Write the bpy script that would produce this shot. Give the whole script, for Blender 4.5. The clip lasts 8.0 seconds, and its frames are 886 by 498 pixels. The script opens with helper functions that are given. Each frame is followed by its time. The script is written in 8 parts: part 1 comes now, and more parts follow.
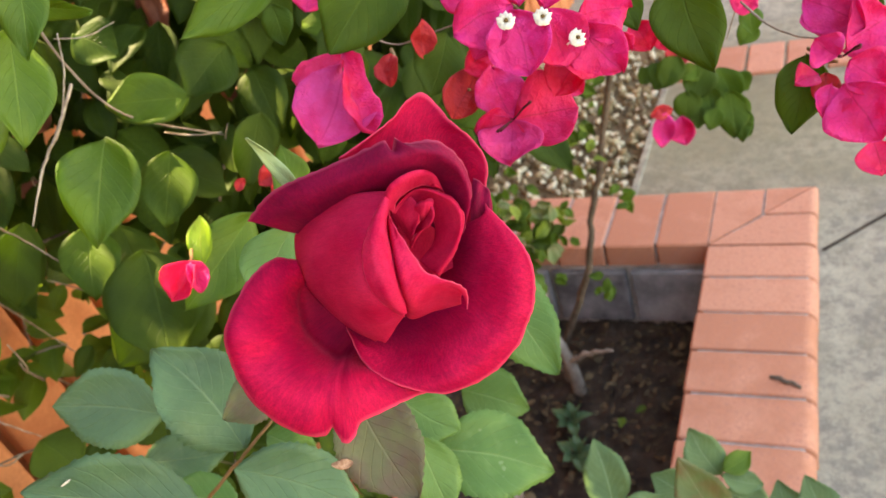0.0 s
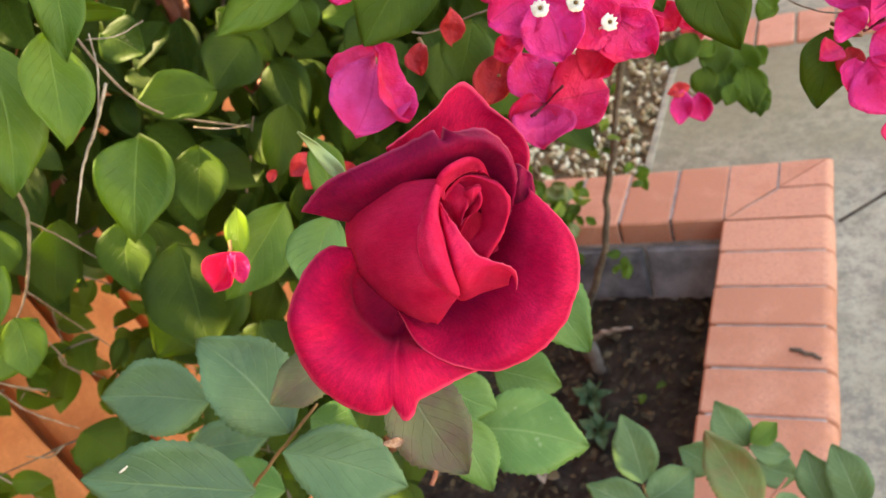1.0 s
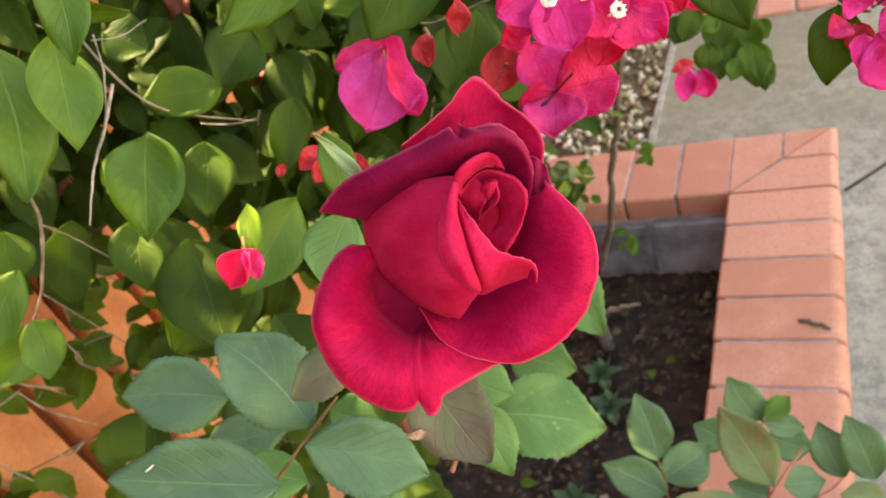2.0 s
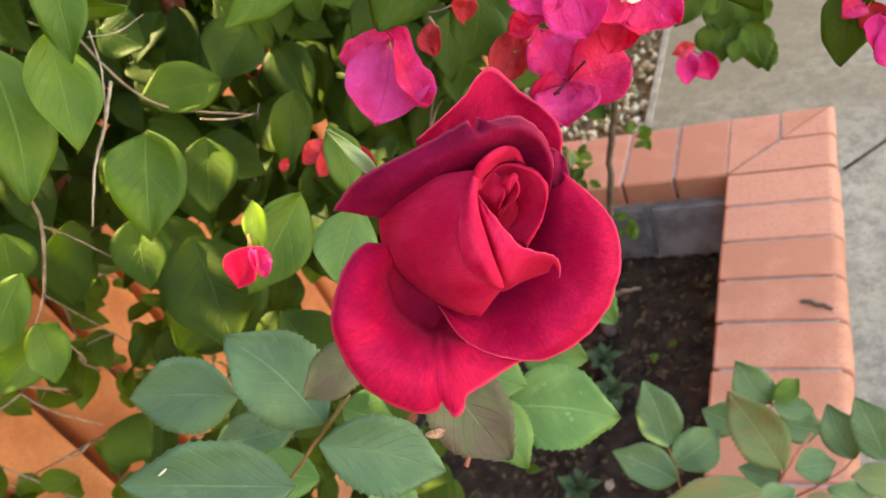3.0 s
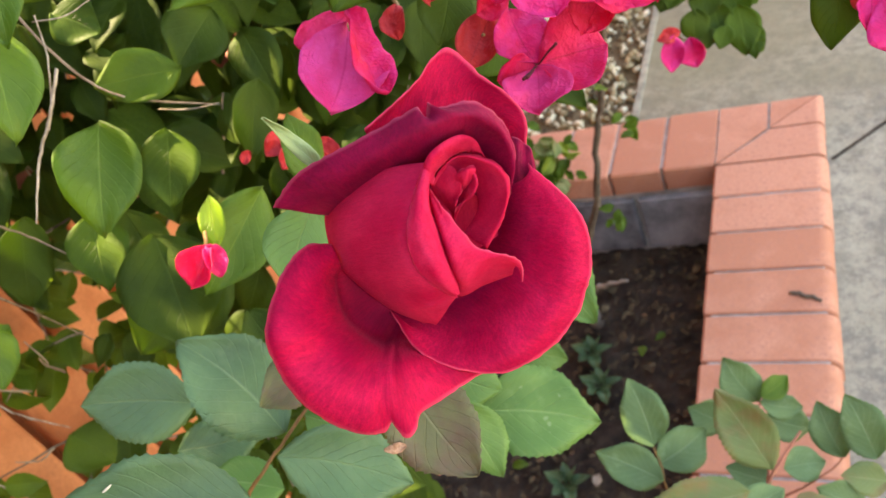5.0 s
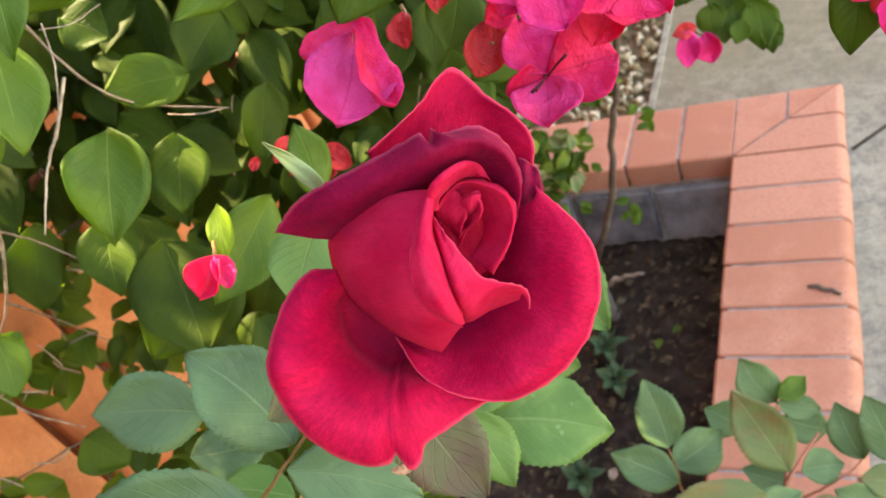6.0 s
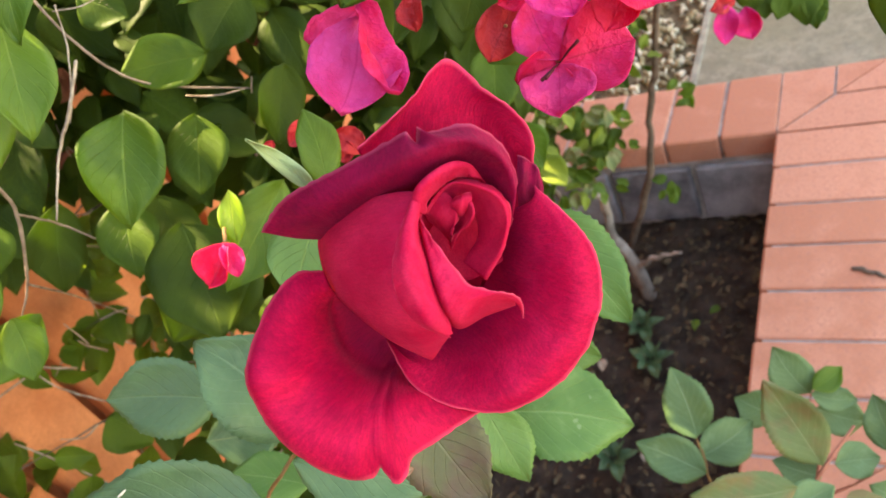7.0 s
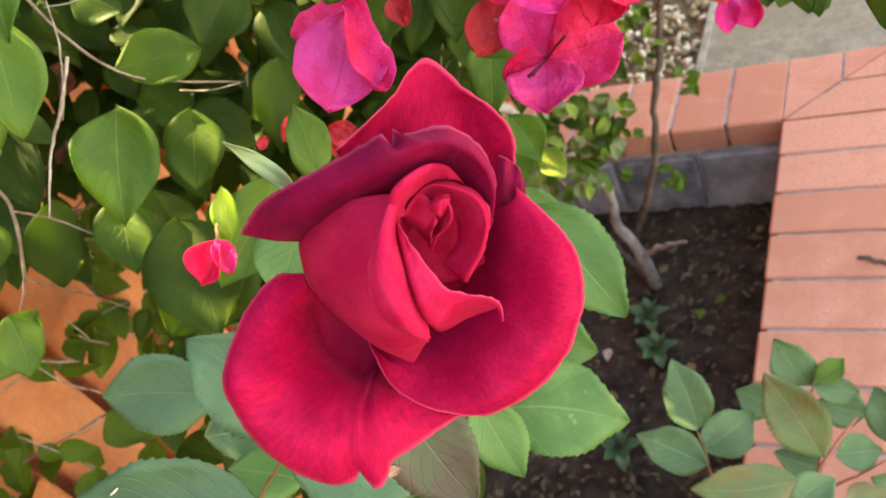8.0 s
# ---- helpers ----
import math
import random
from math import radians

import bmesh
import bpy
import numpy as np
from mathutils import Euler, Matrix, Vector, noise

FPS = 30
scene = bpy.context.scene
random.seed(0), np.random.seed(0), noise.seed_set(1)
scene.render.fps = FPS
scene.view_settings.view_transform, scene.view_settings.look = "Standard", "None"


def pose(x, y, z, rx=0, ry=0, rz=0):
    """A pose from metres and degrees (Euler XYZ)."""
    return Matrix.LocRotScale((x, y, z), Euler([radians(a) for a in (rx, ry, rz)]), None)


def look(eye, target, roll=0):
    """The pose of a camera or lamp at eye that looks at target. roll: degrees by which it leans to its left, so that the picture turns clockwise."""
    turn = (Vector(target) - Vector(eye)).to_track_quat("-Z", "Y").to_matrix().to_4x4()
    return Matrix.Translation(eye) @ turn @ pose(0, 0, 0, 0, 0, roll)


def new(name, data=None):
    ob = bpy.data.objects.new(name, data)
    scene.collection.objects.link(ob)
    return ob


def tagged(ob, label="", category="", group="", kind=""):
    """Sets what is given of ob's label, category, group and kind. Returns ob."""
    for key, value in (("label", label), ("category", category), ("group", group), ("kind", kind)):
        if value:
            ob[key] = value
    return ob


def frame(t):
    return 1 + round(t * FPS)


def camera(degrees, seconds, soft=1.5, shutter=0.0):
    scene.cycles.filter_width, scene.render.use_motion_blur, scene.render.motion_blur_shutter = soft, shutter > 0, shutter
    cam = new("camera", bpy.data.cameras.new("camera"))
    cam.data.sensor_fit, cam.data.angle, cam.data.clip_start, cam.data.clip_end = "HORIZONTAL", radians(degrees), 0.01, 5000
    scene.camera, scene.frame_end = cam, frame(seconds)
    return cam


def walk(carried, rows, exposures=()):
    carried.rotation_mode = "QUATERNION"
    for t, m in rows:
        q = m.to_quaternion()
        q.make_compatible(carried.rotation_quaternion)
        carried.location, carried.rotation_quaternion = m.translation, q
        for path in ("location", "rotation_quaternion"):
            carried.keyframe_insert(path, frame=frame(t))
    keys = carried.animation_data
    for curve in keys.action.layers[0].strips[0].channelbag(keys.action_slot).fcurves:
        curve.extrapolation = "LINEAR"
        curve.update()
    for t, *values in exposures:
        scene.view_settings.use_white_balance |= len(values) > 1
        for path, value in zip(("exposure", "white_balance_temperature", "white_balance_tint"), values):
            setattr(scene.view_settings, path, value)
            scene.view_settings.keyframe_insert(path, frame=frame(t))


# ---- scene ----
cam = camera(57.5, 8.0)
cam.data.dof.use_dof = True
cam.data.dof.focus_distance, cam.data.dof.aperture_fstop = 0.275, 23.0
PATH = [
    (0, (0.76, -0.558, 1.569), (-0.114, 0.863, 0.467), -19.6),
    (0.5, (0.761, -0.557, 1.578), (-0.127, 0.848, 0.465), -20.7),
    (1, (0.753, -0.57, 1.579), (-0.146, 0.818, 0.453), -22.2),
    (1.5, (0.75, -0.571, 1.583), (-0.157, 0.798, 0.441), -23.6),
    (3, (0.739, -0.565, 1.587), (-0.162, 0.77, 0.402), -26.2),
    (3.5, (0.731, -0.565, 1.581), (-0.164, 0.768, 0.387), -26.4),
    (4, (0.735, -0.556, 1.579), (-0.153, 0.774, 0.378), -26.3),
    (4.5, (0.737, -0.547, 1.567), (-0.143, 0.782, 0.36), -26.2),
    (6, (0.739, -0.528, 1.572), (-0.18, 0.767, 0.356), -27.6),
    (6.5, (0.741, -0.518, 1.57), (-0.242, 0.727, 0.351), -29.2),
    (7, (0.746, -0.509, 1.565), (-0.263, 0.707, 0.34), -29.7),
    (7.5, (0.749, -0.508, 1.563), (-0.271, 0.692, 0.331), -30.2),
    (8, (0.752, -0.502, 1.563), (-0.276, 0.687, 0.326), -30.7),
]
walk(cam, [(t, look(eye, target, roll)) for t, eye, target, roll in PATH], [(0, 3.13, 10900, 19), (4.5, 3.20, 10500, 20), (8, 3.27, 10300, 20)])

# ---------------------------------------------------------------- light
world = bpy.data.worlds.new("sky")
scene.world = world
world.use_nodes = True
wn = world.node_tree
sky = wn.nodes.new("ShaderNodeTexSky")
sky.sky_type = "NISHITA"
sky.sun_disc = False
SUN_EL, SUN_AZ = radians(60), radians(285)
sky.sun_elevation, sky.sun_rotation = SUN_EL, SUN_AZ
sky.dust_density, sky.air_density = 0.2, 1.0
wn.nodes["Background"].inputs["Strength"].default_value = 0.15
wn.links.new(sky.outputs[0], wn.nodes["Background"].inputs["Color"])
sun = new("sun", bpy.data.lights.new("sun", "SUN"))
sun.data.energy, sun.data.angle, sun.data.color = 4.5, radians(0.5), (1.0, 0.94, 0.84)
sun.matrix_world = look((math.sin(SUN_AZ) * math.cos(SUN_EL) * 20, math.cos(SUN_AZ) * math.cos(SUN_EL) * 20, math.sin(SUN_EL) * 20), (0, 0, 0))

# ---------------------------------------------------------------- materials
# The paving lies at 0.34; the sunken planting bed is ringed by a brick coping at 0.40.
GROUND, COPING, BED = 0.34, 0.40, 0.145


class Nodes:
    """A small builder of node materials."""

    def __init__(self, name):
        self.mat = bpy.data.materials.new(name)
        self.mat.use_nodes = True
        self.tree = self.mat.node_tree
        self.bsdf = self.tree.nodes["Principled BSDF"]
        self.out = self.tree.nodes["Material Output"]

    def add(self, kind, **values):
        n = self.tree.nodes.new(kind)
        for key, value in values.items():
            n.inputs[key].default_value = value
        return n

    def link(self, a, b):
        self.tree.links.new(a, b)

    def coords(self, which="Object", scale=(1, 1, 1)):
        tc = self.tree.nodes.new("ShaderNodeTexCoord")
        mp = self.add("ShaderNodeMapping", Scale=scale)
        self.link(tc.outputs[which], mp.inputs["Vector"])
        return mp.outputs[0]

    def noise(self, vec, scale, detail=4.0, rough=0.6):
        n = self.add("ShaderNodeTexNoise", Scale=scale, Detail=detail, Roughness=rough)
        self.link(vec, n.inputs["Vector"])
        return n.outputs[0]

    def ramp(self, fac, *stops):
        r = self.tree.nodes.new("ShaderNodeValToRGB")
        while len(r.color_ramp.elements) < len(stops):
            r.color_ramp.elements.new(0.5)
        for e, (at, c) in zip(r.color_ramp.elements, stops):
            e.position, e.color = at, (*c, 1)
        self.link(fac, r.inputs[0])
        return r.outputs[0]

    def mix(self, fac, a, b, blend="MIX"):
        m = self.tree.nodes.new("ShaderNodeMix")
        m.data_type, m.blend_type = "RGBA", blend
        for value, sock in ((fac, m.inputs[0]), (a, m.inputs[6]), (b, m.inputs[7])):
            if isinstance(value, bpy.types.NodeSocket):
                self.link(value, sock)
            else:
                sock.default_value = value if isinstance(value, float) else (*value, 1)
        return m.outputs[2]

    def math(self, op, a, b=0.5):
        m = self.tree.nodes.new("ShaderNodeMath")
        m.operation = op
        for value, sock in ((a, m.inputs[0]), (b, m.inputs[1])):
            if isinstance(value, bpy.types.NodeSocket):
                self.link(value, sock)
            else:
                sock.default_value = value
        return m.outputs[0]

    def random(self):
        return self.tree.nodes.new("ShaderNodeObjectInfo").outputs["Random"]

    def bump(self, height, strength, distance=0.002):
        b = self.add("ShaderNodeBump", Strength=strength, Distance=distance)
        self.link(height, b.inputs["Height"])
        self.link(b.outputs[0], self.bsdf.inputs["Normal"])
        return b.outputs[0]

    def colour(self, c):
        self.link(c, self.bsdf.inputs["Base Color"])

    def set(self, **values):
        for key, value in values.items():
            self.bsdf.inputs[key.replace("_", " ")].default_value = value
        return self.mat

    def thin(self, colour, amount, normal=None):
        """Lets light through a thin sheet."""
        t = self.tree.nodes.new("ShaderNodeBsdfTranslucent")
        self.link(colour, t.inputs["Color"])
        if normal:
            self.link(normal, t.inputs["Normal"])
        m = self.tree.nodes.new("ShaderNodeMixShader")
        m.inputs[0].default_value = amount
        self.link(self.bsdf.outputs[0], m.inputs[1])
        self.link(t.outputs[0], m.inputs[2])
        self.link(m.outputs[0], self.out.inputs["Surface"])


def petal_material(name, dark, mid, light, streak=0.5, claw_shade=0.6, thin=0.30):
    n = Nodes(name)
    uv = n.coords("UV")
    fine = n.noise(n.coords("UV", (95, 12, 1)), 1.0, 7, 0.75)
    broad = n.noise(n.coords("UV", (3, 2, 1)), 1.3, 3, 0.5)
    base = n.ramp(broad, (0.36, mid), (0.64, light))
    col = n.mix(n.ramp(fine, (0.40, (0, 0, 0)), (0.70, (streak, streak, streak))), base, dark)
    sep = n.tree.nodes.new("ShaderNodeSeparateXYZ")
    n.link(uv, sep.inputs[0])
    # shade of the throat put into the colour: darker towards the claw
    claw = n.ramp(sep.outputs[1], (0.15, (claw_shade, claw_shade, claw_shade)), (0.66, (0, 0, 0)))
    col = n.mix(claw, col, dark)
    papillae = n.noise(n.coords("Object"), 1500.0, 4, 0.7)
    col = n.mix(n.ramp(papillae, (0.44, (0, 0, 0)), (0.62, (0.22, 0.22, 0.22))), col, dark)
    bloom_patch = n.noise(n.coords("Object"), 55.0, 3, 0.55)
    col = n.mix(n.ramp(bloom_patch, (0.48, (0, 0, 0)), (0.7, (0.2, 0.2, 0.2))), col, dark)
    # light caught at the thin petal edge, painted as a paler rim
    rim = n.ramp(sep.outputs[1], (0.965, (0, 0, 0)), (1.0, (0.8, 0.8, 0.8)))
    col = n.mix(rim, col, tuple(min(0.88, v * 1.2 + 0.065) for v in light))
    n.colour(col)
    grain = n.noise(n.coords("Object"), 900.0, 3, 0.6)
    h = n.math("ADD", n.math("MULTIPLY", fine, 0.7), n.math("MULTIPLY", grain, 0.25))
    nb = n.bump(h, 0.62, 0.0008)
    n.set(Roughness=0.66, Specular_IOR_Level=0.12, Sheen_Weight=0.22, Sheen_Roughness=0.34)
    n.bsdf.inputs["Sheen Tint"].default_value = (1.0, 0.12, 0.25, 1)
    n.thin(col, thin, nb)
    return n.mat


def leaf_material(name, deep, fresh, vein, rough=0.42, thin=0.25, blush=None, spots=0.0, gloss=0.3):
    n = Nodes(name)
    obj = n.coords("Object")
    uv = n.coords("UV")
    sep = n.tree.nodes.new("ShaderNodeSeparateXYZ")
    n.link(uv, sep.inputs[0])
    across = n.math("ABSOLUTE", n.math("SUBTRACT", sep.outputs[0], 0.5))
    broad = n.noise(obj, 28.0, 3, 0.5)
    fac = n.math("ADD", n.math("MULTIPLY", broad, 0.9), n.math("MULTIPLY", n.random(), 0.25))
    col = n.ramp(fac, (0.36, deep), (0.72, fresh))
    pale = n.noise(obj, 95.0, 4, 0.6)
    col = n.mix(n.ramp(pale, (0.56, (0, 0, 0)), (0.72, (0.3, 0.3, 0.3))), col, vein)
    fine = n.noise(obj, 380.0, 4, 0.65)
    col = n.mix(n.ramp(fine, (0.4, (0, 0, 0)), (0.75, (0.28, 0.28, 0.28))), col, deep)
    # side veins: slanted waves that start at the midrib
    slant = n.math("SUBTRACT", n.math("MULTIPLY", sep.outputs[1], 8.0), n.math("MULTIPLY", across, 6.5))
    wob = n.math("ADD", slant, n.math("MULTIPLY", n.noise(obj, 60.0), 0.5))
    wave = n.math("ABSOLUTE", n.math("SUBTRACT", n.math("FRACT", wob), 0.5))
    side = n.ramp(wave, (0.0, (0.55, 0.55, 0.55)), (0.07, (0, 0, 0)))
    mid = n.ramp(across, (0.0, (1, 1, 1)), (0.022, (0, 0, 0)))
    col = n.mix(n.mix(0.26, (0, 0, 0), side), col, vein)
    col = n.mix(n.mix(0.55, (0, 0, 0), mid), col, vein)
    if blush:
        patch = n.ramp(n.noise(obj, 45.0, 3), (0.42, (0, 0, 0)), (0.62, (0.85, 0.85, 0.85)))
        col = n.mix(patch, col, blush)
    if spots:
        dots = n.ramp(n.noise(obj, 75.0, 2), (0.70, (0, 0, 0)), (0.73, (spots, spots, spots)))
        col = n.mix(dots, col, (0.55, 0.62, 0.35))
    n.colour(col)
    h = n.math("ADD", n.math("MULTIPLY", fine, 0.4), n.math("MULTIPLY", n.math("ADD", side, mid), -0.5))
    nb = n.bump(h, 0.65, 0.0013)
    n.set(Roughness=rough, Specular_IOR_Level=gloss)
    bright = n.mix(0.5, col, (0.45, 0.75, 0.06), "MIX")
    n.thin(bright, thin, nb)
    return n.mat


def bract_material(name, deep, light, vein, thin=0.35):
    n = Nodes(name)
    obj = n.coords("Object")
    uv = n.coords("UV")
    sep = n.tree.nodes.new("ShaderNodeSeparateXYZ")
    n.link(uv, sep.inputs[0])
    across = n.math("ABSOLUTE", n.math("SUBTRACT", sep.outputs[0], 0.5))
    broad = n.noise(obj, 60.0, 4, 0.6)
    fac = n.math("ADD", n.math("MULTIPLY", broad, 0.8), n.math("MULTIPLY", n.random(), 0.25))
    col = n.ramp(fac, (0.3, deep), (0.75, light))
    vor = n.tree.nodes.new("ShaderNodeTexVoronoi")
    vor.feature = "DISTANCE_TO_EDGE"
    vor.inputs["Scale"].default_value = 330.0
    n.link(obj, vor.inputs["Vector"])
    net = n.ramp(vor.outputs["Distance"], (0.0, (0.09, 0.09, 0.09)), (0.2, (0, 0, 0)))
    col = n.mix(net, col, vein)
    mid = n.ramp(across, (0.0, (0.6, 0.6, 0.6)), (0.02, (0, 0, 0)))
    col = n.mix(mid, col, vein)
    n.colour(col)
    nb = n.bump(n.math("ADD", n.math("MULTIPLY", net, 1.2), n.noise(obj, 140.0, 5, 0.65)), 0.8, 0.0020)
    n.set(Roughness=0.55, Specular_IOR_Level=0.3)
    n.thin(col, thin, nb)
    return n.mat


def rough_material(name, a, b, scale, fine_scale, rough=0.85, bump=0.4, distance=0.004, speck=None, vary=0.0):
    n = Nodes(name)
    obj = n.coords("Object")
    big = n.noise(obj, scale, 5, 0.6)
    fac = big
    if vary:
        fac = n.math("ADD", big, n.math("MULTIPLY", n.math("SUBTRACT", n.random(), 0.5), vary))
    col = n.ramp(fac, (0.36, a), (0.64, b))
    fine = n.noise(obj, fine_scale, 6, 0.7)
    col = n.mix(n.ramp(fine, (0.35, (0, 0, 0)), (0.7, (0.35, 0.35, 0.35))), col, tuple(v * 0.55 for v in a))
    if speck:
        sp = n.ramp(n.noise(obj, fine_scale * 0.6, 4, 0.7), (0.53, (0, 0, 0)), (0.64, (0.75, 0.75, 0.75)))
        col = n.mix(sp, col, speck)
    n.colour(col)
    n.bump(n.math("ADD", fine, big), bump, distance)
    return n.set(Roughness=rough, Specular_IOR_Level=0.25)


def pebble_material():
    """Mixed gravel: cream, tan and brown stones."""
    n = Nodes("mixed_pebble")
    obj = n.coords("Object")
    each = n.tree.nodes.new("ShaderNodeNewGeometry").outputs["Random Per Island"]
    col = n.ramp(each, (0.0, (0.12, 0.075, 0.04)), (0.3, (0.25, 0.19, 0.09)), (0.5, (0.46, 0.38, 0.20)), (0.8, (0.80, 0.75, 0.52)))
    grain = n.noise(obj, 300.0, 5, 0.7)
    col = n.mix(n.ramp(grain, (0.45, (0, 0, 0)), (0.7, (0.5, 0.5, 0.5))), col, (0.20, 0.15, 0.09))
    n.colour(col)
    n.bump(grain, 0.3, 0.001)
    return n.set(Roughness=0.8, Specular_IOR_Level=0.25)


def concrete_material():
    """Weathered paving: pale grey with dark mottling, and a damp tan stain beside the gravel strip."""
    n = Nodes("weathered_concrete")
    obj = n.coords("Object")
    col = n.ramp(n.noise(obj, 3.2, 4, 0.55), (0.34, (0.262, 0.243, 0.172)), (0.66, (0.380, 0.357, 0.262)))
    mottle = n.noise(obj, 34.0, 6, 0.72)
    col = n.mix(n.ramp(mottle, (0.43, (0, 0, 0)), (0.62, (0.75, 0.75, 0.75))), col, (0.15, 0.14, 0.115))
    patch = n.noise(obj, 11.0, 5, 0.65)
    col = n.mix(n.ramp(patch, (0.50, (0, 0, 0)), (0.68, (0.55, 0.55, 0.55))), col, (0.16, 0.145, 0.10))
    grit = n.noise(obj, 150.0, 5, 0.75)
    col = n.mix(n.ramp(grit, (0.52, (0, 0, 0)), (0.68, (0.5, 0.5, 0.5))), col, (0.11, 0.105, 0.09))
    col = n.mix(n.ramp(grit, (0.28, (0.45, 0.45, 0.45)), (0.42, (0, 0, 0))), col, (0.50, 0.475, 0.37))
    tc = n.tree.nodes.new("ShaderNodeTexCoord")
    away = n.tree.nodes.new("ShaderNodeVectorMath")
    away.operation = "DISTANCE"
    away.inputs[1].default_value = (0.45, 1.65, GROUND)
    n.link(tc.outputs["Object"], away.inputs[0])
    reach = n.math("ADD", away.outputs["Value"], n.math("MULTIPLY", n.noise(obj, 5.0, 4, 0.6), 0.5))
    stain = n.ramp(reach, (0.45, (0.62, 0.62, 0.62)), (0.95, (0, 0, 0)))
    col = n.mix(stain, col, (0.185, 0.165, 0.085))
    n.colour(col)
    n.bump(n.math("ADD", mottle, n.math("MULTIPLY", grit, 0.6)), 0.5, 0.003)
    return n.set(Roughness=0.92, Specular_IOR_Level=0.25)


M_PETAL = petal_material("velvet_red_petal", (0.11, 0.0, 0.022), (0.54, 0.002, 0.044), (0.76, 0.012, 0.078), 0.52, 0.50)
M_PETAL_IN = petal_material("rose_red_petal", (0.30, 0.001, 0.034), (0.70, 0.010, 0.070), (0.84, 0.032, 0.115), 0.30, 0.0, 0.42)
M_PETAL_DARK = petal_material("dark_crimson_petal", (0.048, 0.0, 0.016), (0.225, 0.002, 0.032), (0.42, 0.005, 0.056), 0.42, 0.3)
M_ROSE_LEAF = leaf_material("rose_leaf_green", (0.034, 0.088, 0.038), (0.080, 0.170, 0.070), (0.16, 0.26, 0.12), 0.44, 0.14, gloss=0.34)
M_ROSE_FRESH = leaf_material("rose_leaf_fresh", (0.052, 0.145, 0.030), (0.115, 0.24, 0.058), (0.22, 0.35, 0.12), 0.45, 0.22, spots=0.2)
M_ROSE_OLD = leaf_material("rose_leaf_bronze", (0.065, 0.075, 0.032), (0.15, 0.15, 0.062), (0.22, 0.23, 0.12), 0.5, 0.12, blush=(0.11, 0.06, 0.045))
M_YOUNG = leaf_material("young_leaf_green", (0.060, 0.125, 0.045), (0.120, 0.215, 0.082), (0.24, 0.36, 0.18), 0.5, 0.2)
M_YOUNG_RED = leaf_material("young_leaf_bronze_edge", (0.09, 0.14, 0.045), (0.17, 0.23, 0.08), (0.3, 0.33, 0.15), 0.5, 0.2, blush=(0.18, 0.125, 0.05))
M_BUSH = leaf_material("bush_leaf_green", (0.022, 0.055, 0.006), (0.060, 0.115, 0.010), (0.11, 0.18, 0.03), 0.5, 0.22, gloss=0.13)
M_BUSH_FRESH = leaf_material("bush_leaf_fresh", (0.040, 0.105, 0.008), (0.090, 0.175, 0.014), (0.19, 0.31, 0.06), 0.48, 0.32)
M_SHOOT = leaf_material("shoot_yellow_green", (0.085, 0.135, 0.012), (0.19, 0.26, 0.03), (0.28, 0.33, 0.08), 0.5, 0.3)
# bright lime; on the hanging leaf it stands in for sunlight
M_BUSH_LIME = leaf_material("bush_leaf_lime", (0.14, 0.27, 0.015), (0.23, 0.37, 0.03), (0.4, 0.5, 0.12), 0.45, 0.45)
# darker copy of the bush leaf, with shade put into its colour
M_BUSH_SHADED = leaf_material("bush_leaf_shaded", (0.019, 0.042, 0.005), (0.050, 0.088, 0.008), (0.06, 0.10, 0.018), 0.55, 0.25, gloss=0.12)
M_SEPAL = leaf_material("sepal_green", (0.18, 0.28, 0.10), (0.34, 0.43, 0.20), (0.5, 0.55, 0.35), 0.6, 0.2)
M_BRACT = bract_material("magenta_bract", (0.72, 0.008, 0.065), (0.82, 0.050, 0.33), (0.5, 0.005, 0.07))
M_BRACT_PINK = bract_material("pink_bract", (0.68, 0.025, 0.16), (0.82, 0.085, 0.36), (0.55, 0.01, 0.12), 0.3)
M_BRACT_RED = bract_material("red_bract", (0.70, 0.010, 0.050), (0.84, 0.04, 0.20), (0.45, 0.005, 0.03))
# dull red of faded bracts; on shaded ones it puts shade into colour
M_BRACT_DULL = bract_material("faded_shaded_red_bract", (0.36, 0.010, 0.016), (0.58, 0.035, 0.04), (0.2, 0.01, 0.02), 0.2)
M_BRACT_DRY = bract_material("dry_brown_bract", (0.22, 0.055, 0.03), (0.38, 0.13, 0.07), (0.15, 0.04, 0.02), 0.2)
M_FLOWER = rough_material("cream_floret", (0.75, 0.68, 0.52), (0.85, 0.82, 0.72), 300, 900, 0.6, 0.1)
M_BLEMISH = rough_material("dry_leaf_blemish", (0.26, 0.12, 0.06), (0.52, 0.30, 0.19), 400, 1200, 0.8, 0.3, 0.001)
M_FLORET_EYE = rough_material("dark_floret_eye", (0.10, 0.06, 0.02), (0.2, 0.12, 0.05), 300, 900, 0.8, 0.1)
M_STAMEN = rough_material("dark_red_stalk", (0.05, 0.003, 0.008), (0.12, 0.006, 0.015), 300, 900, 0.6, 0.1)
M_TWIG = rough_material("grey_brown_twig", (0.18, 0.13, 0.09), (0.38, 0.30, 0.22), 60, 500, 0.85, 0.5, 0.001)
M_TWIG_PALE = rough_material("pale_dry_twig", (0.20, 0.15, 0.10), (0.50, 0.41, 0.30), 90, 500, 0.85, 0.5, 0.001)
M_BARK = rough_material("grey_bark", (0.20, 0.16, 0.12), (0.46, 0.39, 0.31), 25, 260, 0.9, 0.8, 0.004)
M_BARK_DARK = rough_material("dark_brown_bark", (0.07, 0.05, 0.035), (0.17, 0.125, 0.09), 40, 300, 0.9, 0.7, 0.002)
